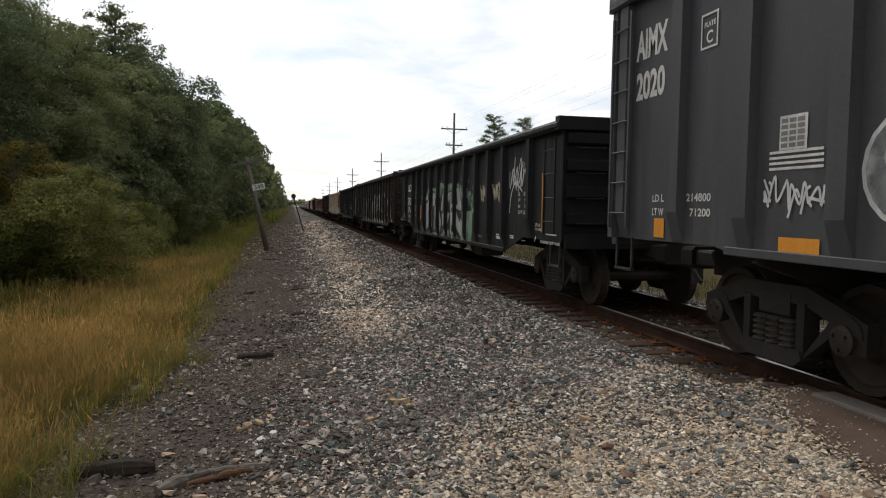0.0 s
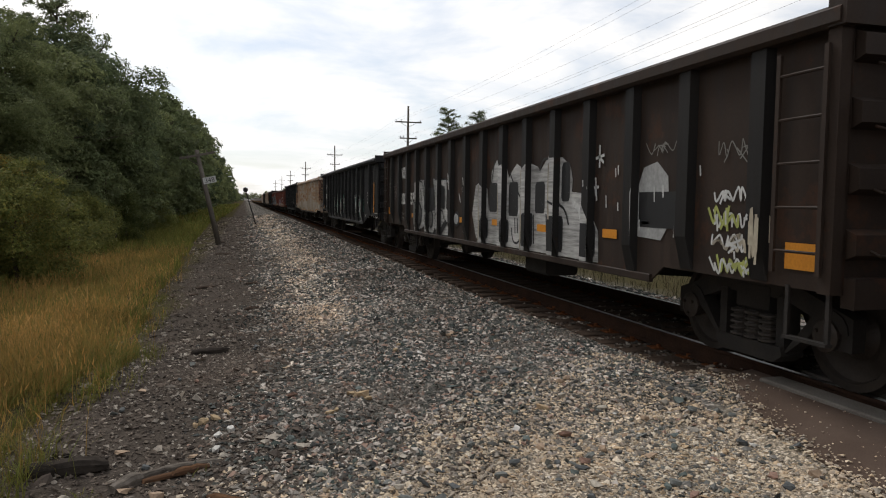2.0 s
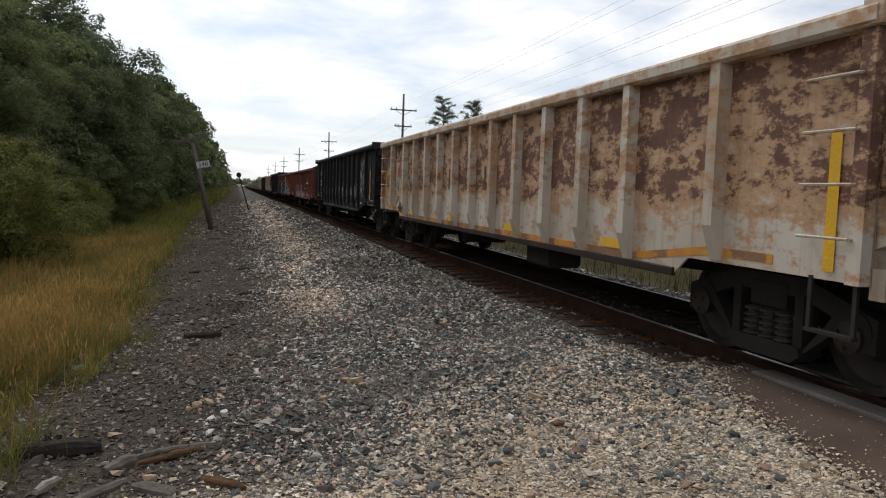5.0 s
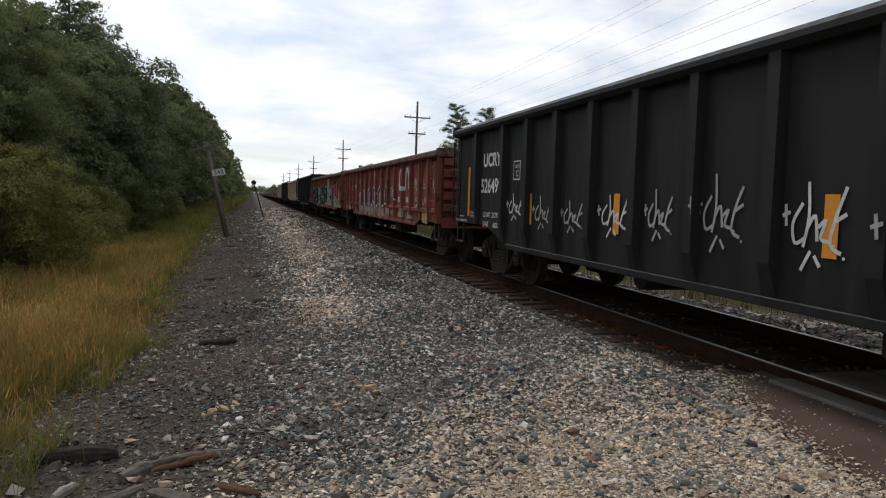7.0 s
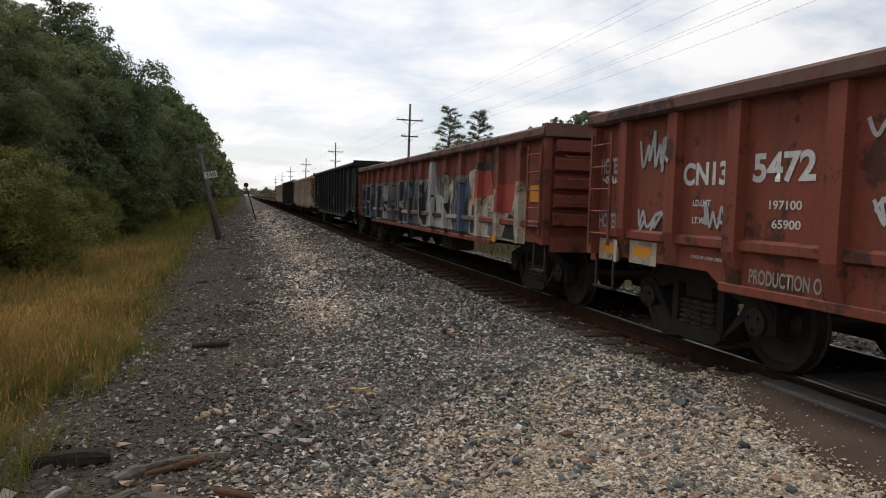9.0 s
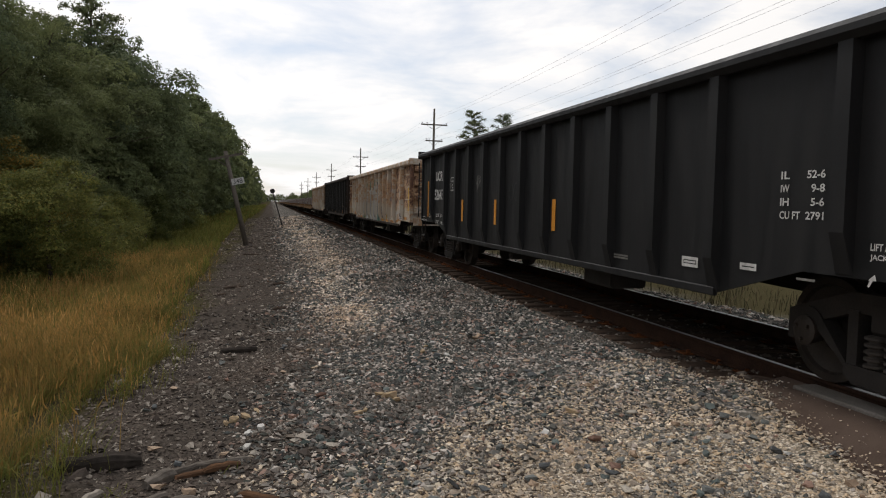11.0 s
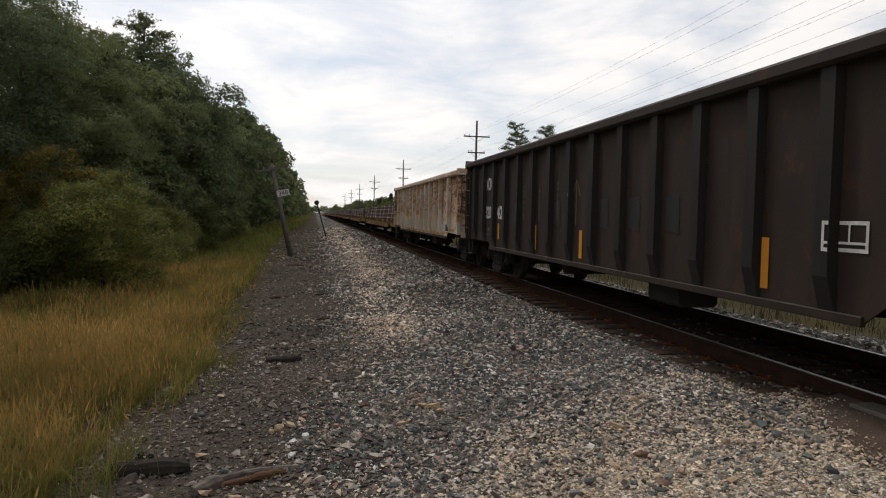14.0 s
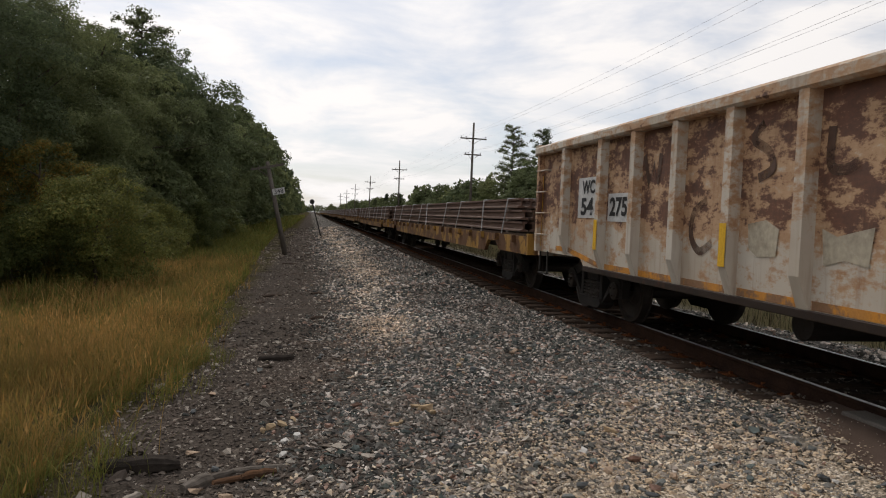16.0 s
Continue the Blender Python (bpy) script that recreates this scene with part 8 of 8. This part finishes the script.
def make_stones():
    def any_of(x, y, r):
        return off_road(x, y)

    def pale(x, y, r):
        return off_road(x, y) & (y < pale_edge(x) + r.normal(size=len(x)) * 0.45)

    def chips(x, y, r):
        return off_road(x, y) & (y > pale_edge(x) - 0.3) & (y < mixed_edge(x) + r.normal(size=len(x)) * 0.25) & (r.random(len(x)) < 0.50 + 0.48 * np.exp(-((y - mixed_edge(x) + 0.35) / 0.3) ** 2))

    def bank(x, y, r):
        return off_road(x, y) & ((y > pale_edge(x) - 0.2 + r.normal(size=len(x)) * 0.3) | (r.random(len(x)) < 0.06)) & (x > 0.65 + 0.3 * np.sin(y * 0.9) - r.random(len(x)) ** 2 * 0.9) & ((x > 1.5 + 0.5 * np.sin(y * 0.6)) | (r.random(len(x)) < 0.7)) & ((x < 1.1) | (y > mixed_edge(x) + r.normal(size=len(x)) * 0.12) | (r.random(len(x)) < 0.42))

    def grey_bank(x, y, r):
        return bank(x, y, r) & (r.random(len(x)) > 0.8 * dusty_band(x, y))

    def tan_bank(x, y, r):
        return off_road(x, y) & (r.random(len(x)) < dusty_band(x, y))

    def tied(x, y, r):
        return np.abs((y - 0.2) / 0.51 - np.round((y - 0.2) / 0.51)) > 0.24

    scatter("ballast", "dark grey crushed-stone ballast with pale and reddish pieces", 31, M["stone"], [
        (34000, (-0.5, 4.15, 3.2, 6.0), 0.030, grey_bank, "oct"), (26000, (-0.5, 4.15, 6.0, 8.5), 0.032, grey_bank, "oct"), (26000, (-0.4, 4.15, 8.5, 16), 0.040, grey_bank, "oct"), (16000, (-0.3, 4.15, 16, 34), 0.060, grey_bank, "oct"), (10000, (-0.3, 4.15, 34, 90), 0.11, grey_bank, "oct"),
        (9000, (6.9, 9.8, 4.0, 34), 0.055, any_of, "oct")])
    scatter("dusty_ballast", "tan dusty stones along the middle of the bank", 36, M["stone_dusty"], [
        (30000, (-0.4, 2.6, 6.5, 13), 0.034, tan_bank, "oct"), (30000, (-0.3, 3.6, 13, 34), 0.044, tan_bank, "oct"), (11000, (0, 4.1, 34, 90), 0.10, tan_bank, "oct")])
    scatter("road_gravel", "pale limestone gravel along the road edge", 32, M["stone_pale"], [
        (34000, (-0.6, 4.1, 2.6, 5.6), 0.021, pale, "oct"), (3200, (-0.4, 4.0, 2.8, 5.6), 0.034, pale, "oct"), (30000, (1.1, 4.3, 3.9, 7.6), 0.020, chips, "oct")])
    # the dark cinder colour stands for oil and for shade beneath the wagons
    scatter("oily_ballast", "dark oily ballast between the rails, with wagon shade in its colour", 34, M["cinder"], [(7000, (4.2, 6.85, 5.3, 26), 0.045, tied, "oct")])
    scatter("road_grit", "stray grit lying on the asphalt", 35, M["stone_pale"], [(300, (3.3, 4.5, 2.9, 5.5), 0.012, lambda x, y, r: ~off_road(x, y), "oct"), (6000, (2.2, 4.5, 2.4, 5.6), 0.018, lambda x, y, r: ~off_road(x, y) & off_road(x - 0.07 - 0.12 * r.random(len(x)) ** 2, y + 0.05 + 0.2 * r.random(len(x)) ** 2), "oct")])
    scatter("cinders", "dark cinders and small stones of the path", 33, M["cinder"], [
        (17000, (-1.6, 1.5, 2.8, 10), 0.024, any_of, "oct"), (7500, (-1.9, 1.2, 10, 30), 0.036, any_of, "oct"), (4000, (-2.6, 0.4, 30, 90), 0.08, any_of, "oct"), (500, (-1.4, 0.8, 3.4, 14), 0.06, any_of, "oct")])


make_stones()


def make_loose_stones():
    """The larger stones that can be told apart, each an object on one of a few shapes."""
    rng = np.random.default_rng(77)
    m, nt, bs = nodes_of("picked_stone")
    info = nt.nodes.new("ShaderNodeObjectInfo")
    col = ramp_node(nt, info.outputs["Random"], [(0.0, (0.08, 0.085, 0.085)), (0.3, (0.13, 0.135, 0.125)), (0.5, (0.10, 0.12, 0.11)), (0.62, (0.25, 0.15, 0.11)), (0.72, (0.34, 0.24, 0.16)), (0.86, (0.36, 0.32, 0.26)), (0.96, (0.48, 0.46, 0.42))], "CONSTANT")
    col = mix_node(nt, 1.0, col, ramp_node(nt, noise_node(nt, 40, 4), [(0.3, grey(0.7)), (0.7, grey(1.05))]), "MULTIPLY")
    nt.links.new(col, bs.inputs["Base Color"])
    bs.inputs["Roughness"].default_value = 0.9
    white = simple_mat("white_stone", (0.66, 0.64, 0.60), (0.5, 0.48, 0.44), 30, 0.9, 0.3)
    tan = simple_mat("tan_stone", (0.46, 0.36, 0.23), (0.36, 0.25, 0.15), 30, 0.9, 0.3)
    shapes = [raw_mesh("stone", v, 3, ICO_F, m) for v in stone_shapes(rng, 8, np.full(8, 0.075), 0.5)]
    whites = [raw_mesh("stone", v, 3, ICO_F, white) for v in stone_shapes(rng, 3, np.full(3, 0.11), 0.55)]
    tans = [raw_mesh("stone", v, 3, ICO_F, tan) for v in stone_shapes(rng, 3, np.full(3, 0.085), 0.5)]
    heap = tagged(new("loose_stones"), "larger loose stones lying on the gravel", "stones", kind="structure")

    def lay(me, x, y, s=1.0):
        o = part("stone", me, None, heap)
        o.matrix_basis = Matrix.Translation((x, y, float(ground_z(x, y)) + 0.022 * s)) @ Matrix.Rotation(rng.random() * 6.28, 4, "Z") @ Matrix.Scale(s, 4)

    for x, y, s in ((-0.08, 5.36, 0.9), (-0.16, 5.29, 0.7), (1.85, 7.5, 0.8), (2.6, 8.6, 0.7), (1.9, 4.75, 0.7)):
        lay(whites[int(rng.integers(3))], x, y, s)
    for x, y, s in ((0.98, 6.05, 1.2), (1.03, 5.95, 1.0), (0.92, 6.12, 0.8), (-0.28, 5.72, 1.1), (-0.20, 5.80, 1.0), (-0.34, 5.66, 0.8), (-0.12, 5.95, 0.8), (0.72, 5.62, 0.8), (0.66, 5.55, 0.9), (1.62, 7.7, 1.1), (1.72, 8.0, 0.9), (2.3, 5.2, 1.1)):
        lay(tans[int(rng.integers(3))], x, y, s)
    n = 0
    while n < 270:
        x, y = rng.uniform(-1.0, 3.9), 3.4 + 7.5 * rng.random() ** 1.4
        if off_road(np.array([x]), np.array([y]))[0] and rng.random() < 0.35 + 0.65 * (x > 0):
            lay(shapes[int(rng.integers(8))], x, y, rng.uniform(0.55, 1.15))
            n += 1


make_loose_stones()



# ---- what moves ----
def motions():
    for car, y0, kind in WAGONS:
        walk(car, [(t, pose(TRACK_X, y0 - SPEED * t, 0)) for t in (0, 4, 8, 12, 16)])
    # wheels roll without slipping: one turn is keyed for each axle place, and every wheelset of a truck shares it
    step = SPEED / 0.457 / FPS
    first = {}
    for car, y0, kind in WAGONS:
        for tr in car.children:
            if not tr.name.startswith("truck"):
                continue
            for ws in tr.children:
                if not ws.name.startswith("wheelset"):
                    continue
                side = ws.location.y > 0
                if side not in first:
                    y, z = ws.location.y, ws.location.z
                    walk(ws, [(k / FPS, pose(0, y, z, math.degrees(step * k) % 360)) for k in range(16 * FPS + 1)])
                    first[side] = ws
                else:
                    src = first[side].animation_data
                    ws.rotation_mode = "QUATERNION"
                    ws.animation_data_create().action = src.action
                    ws.animation_data.action_slot = src.action_slot


motions()
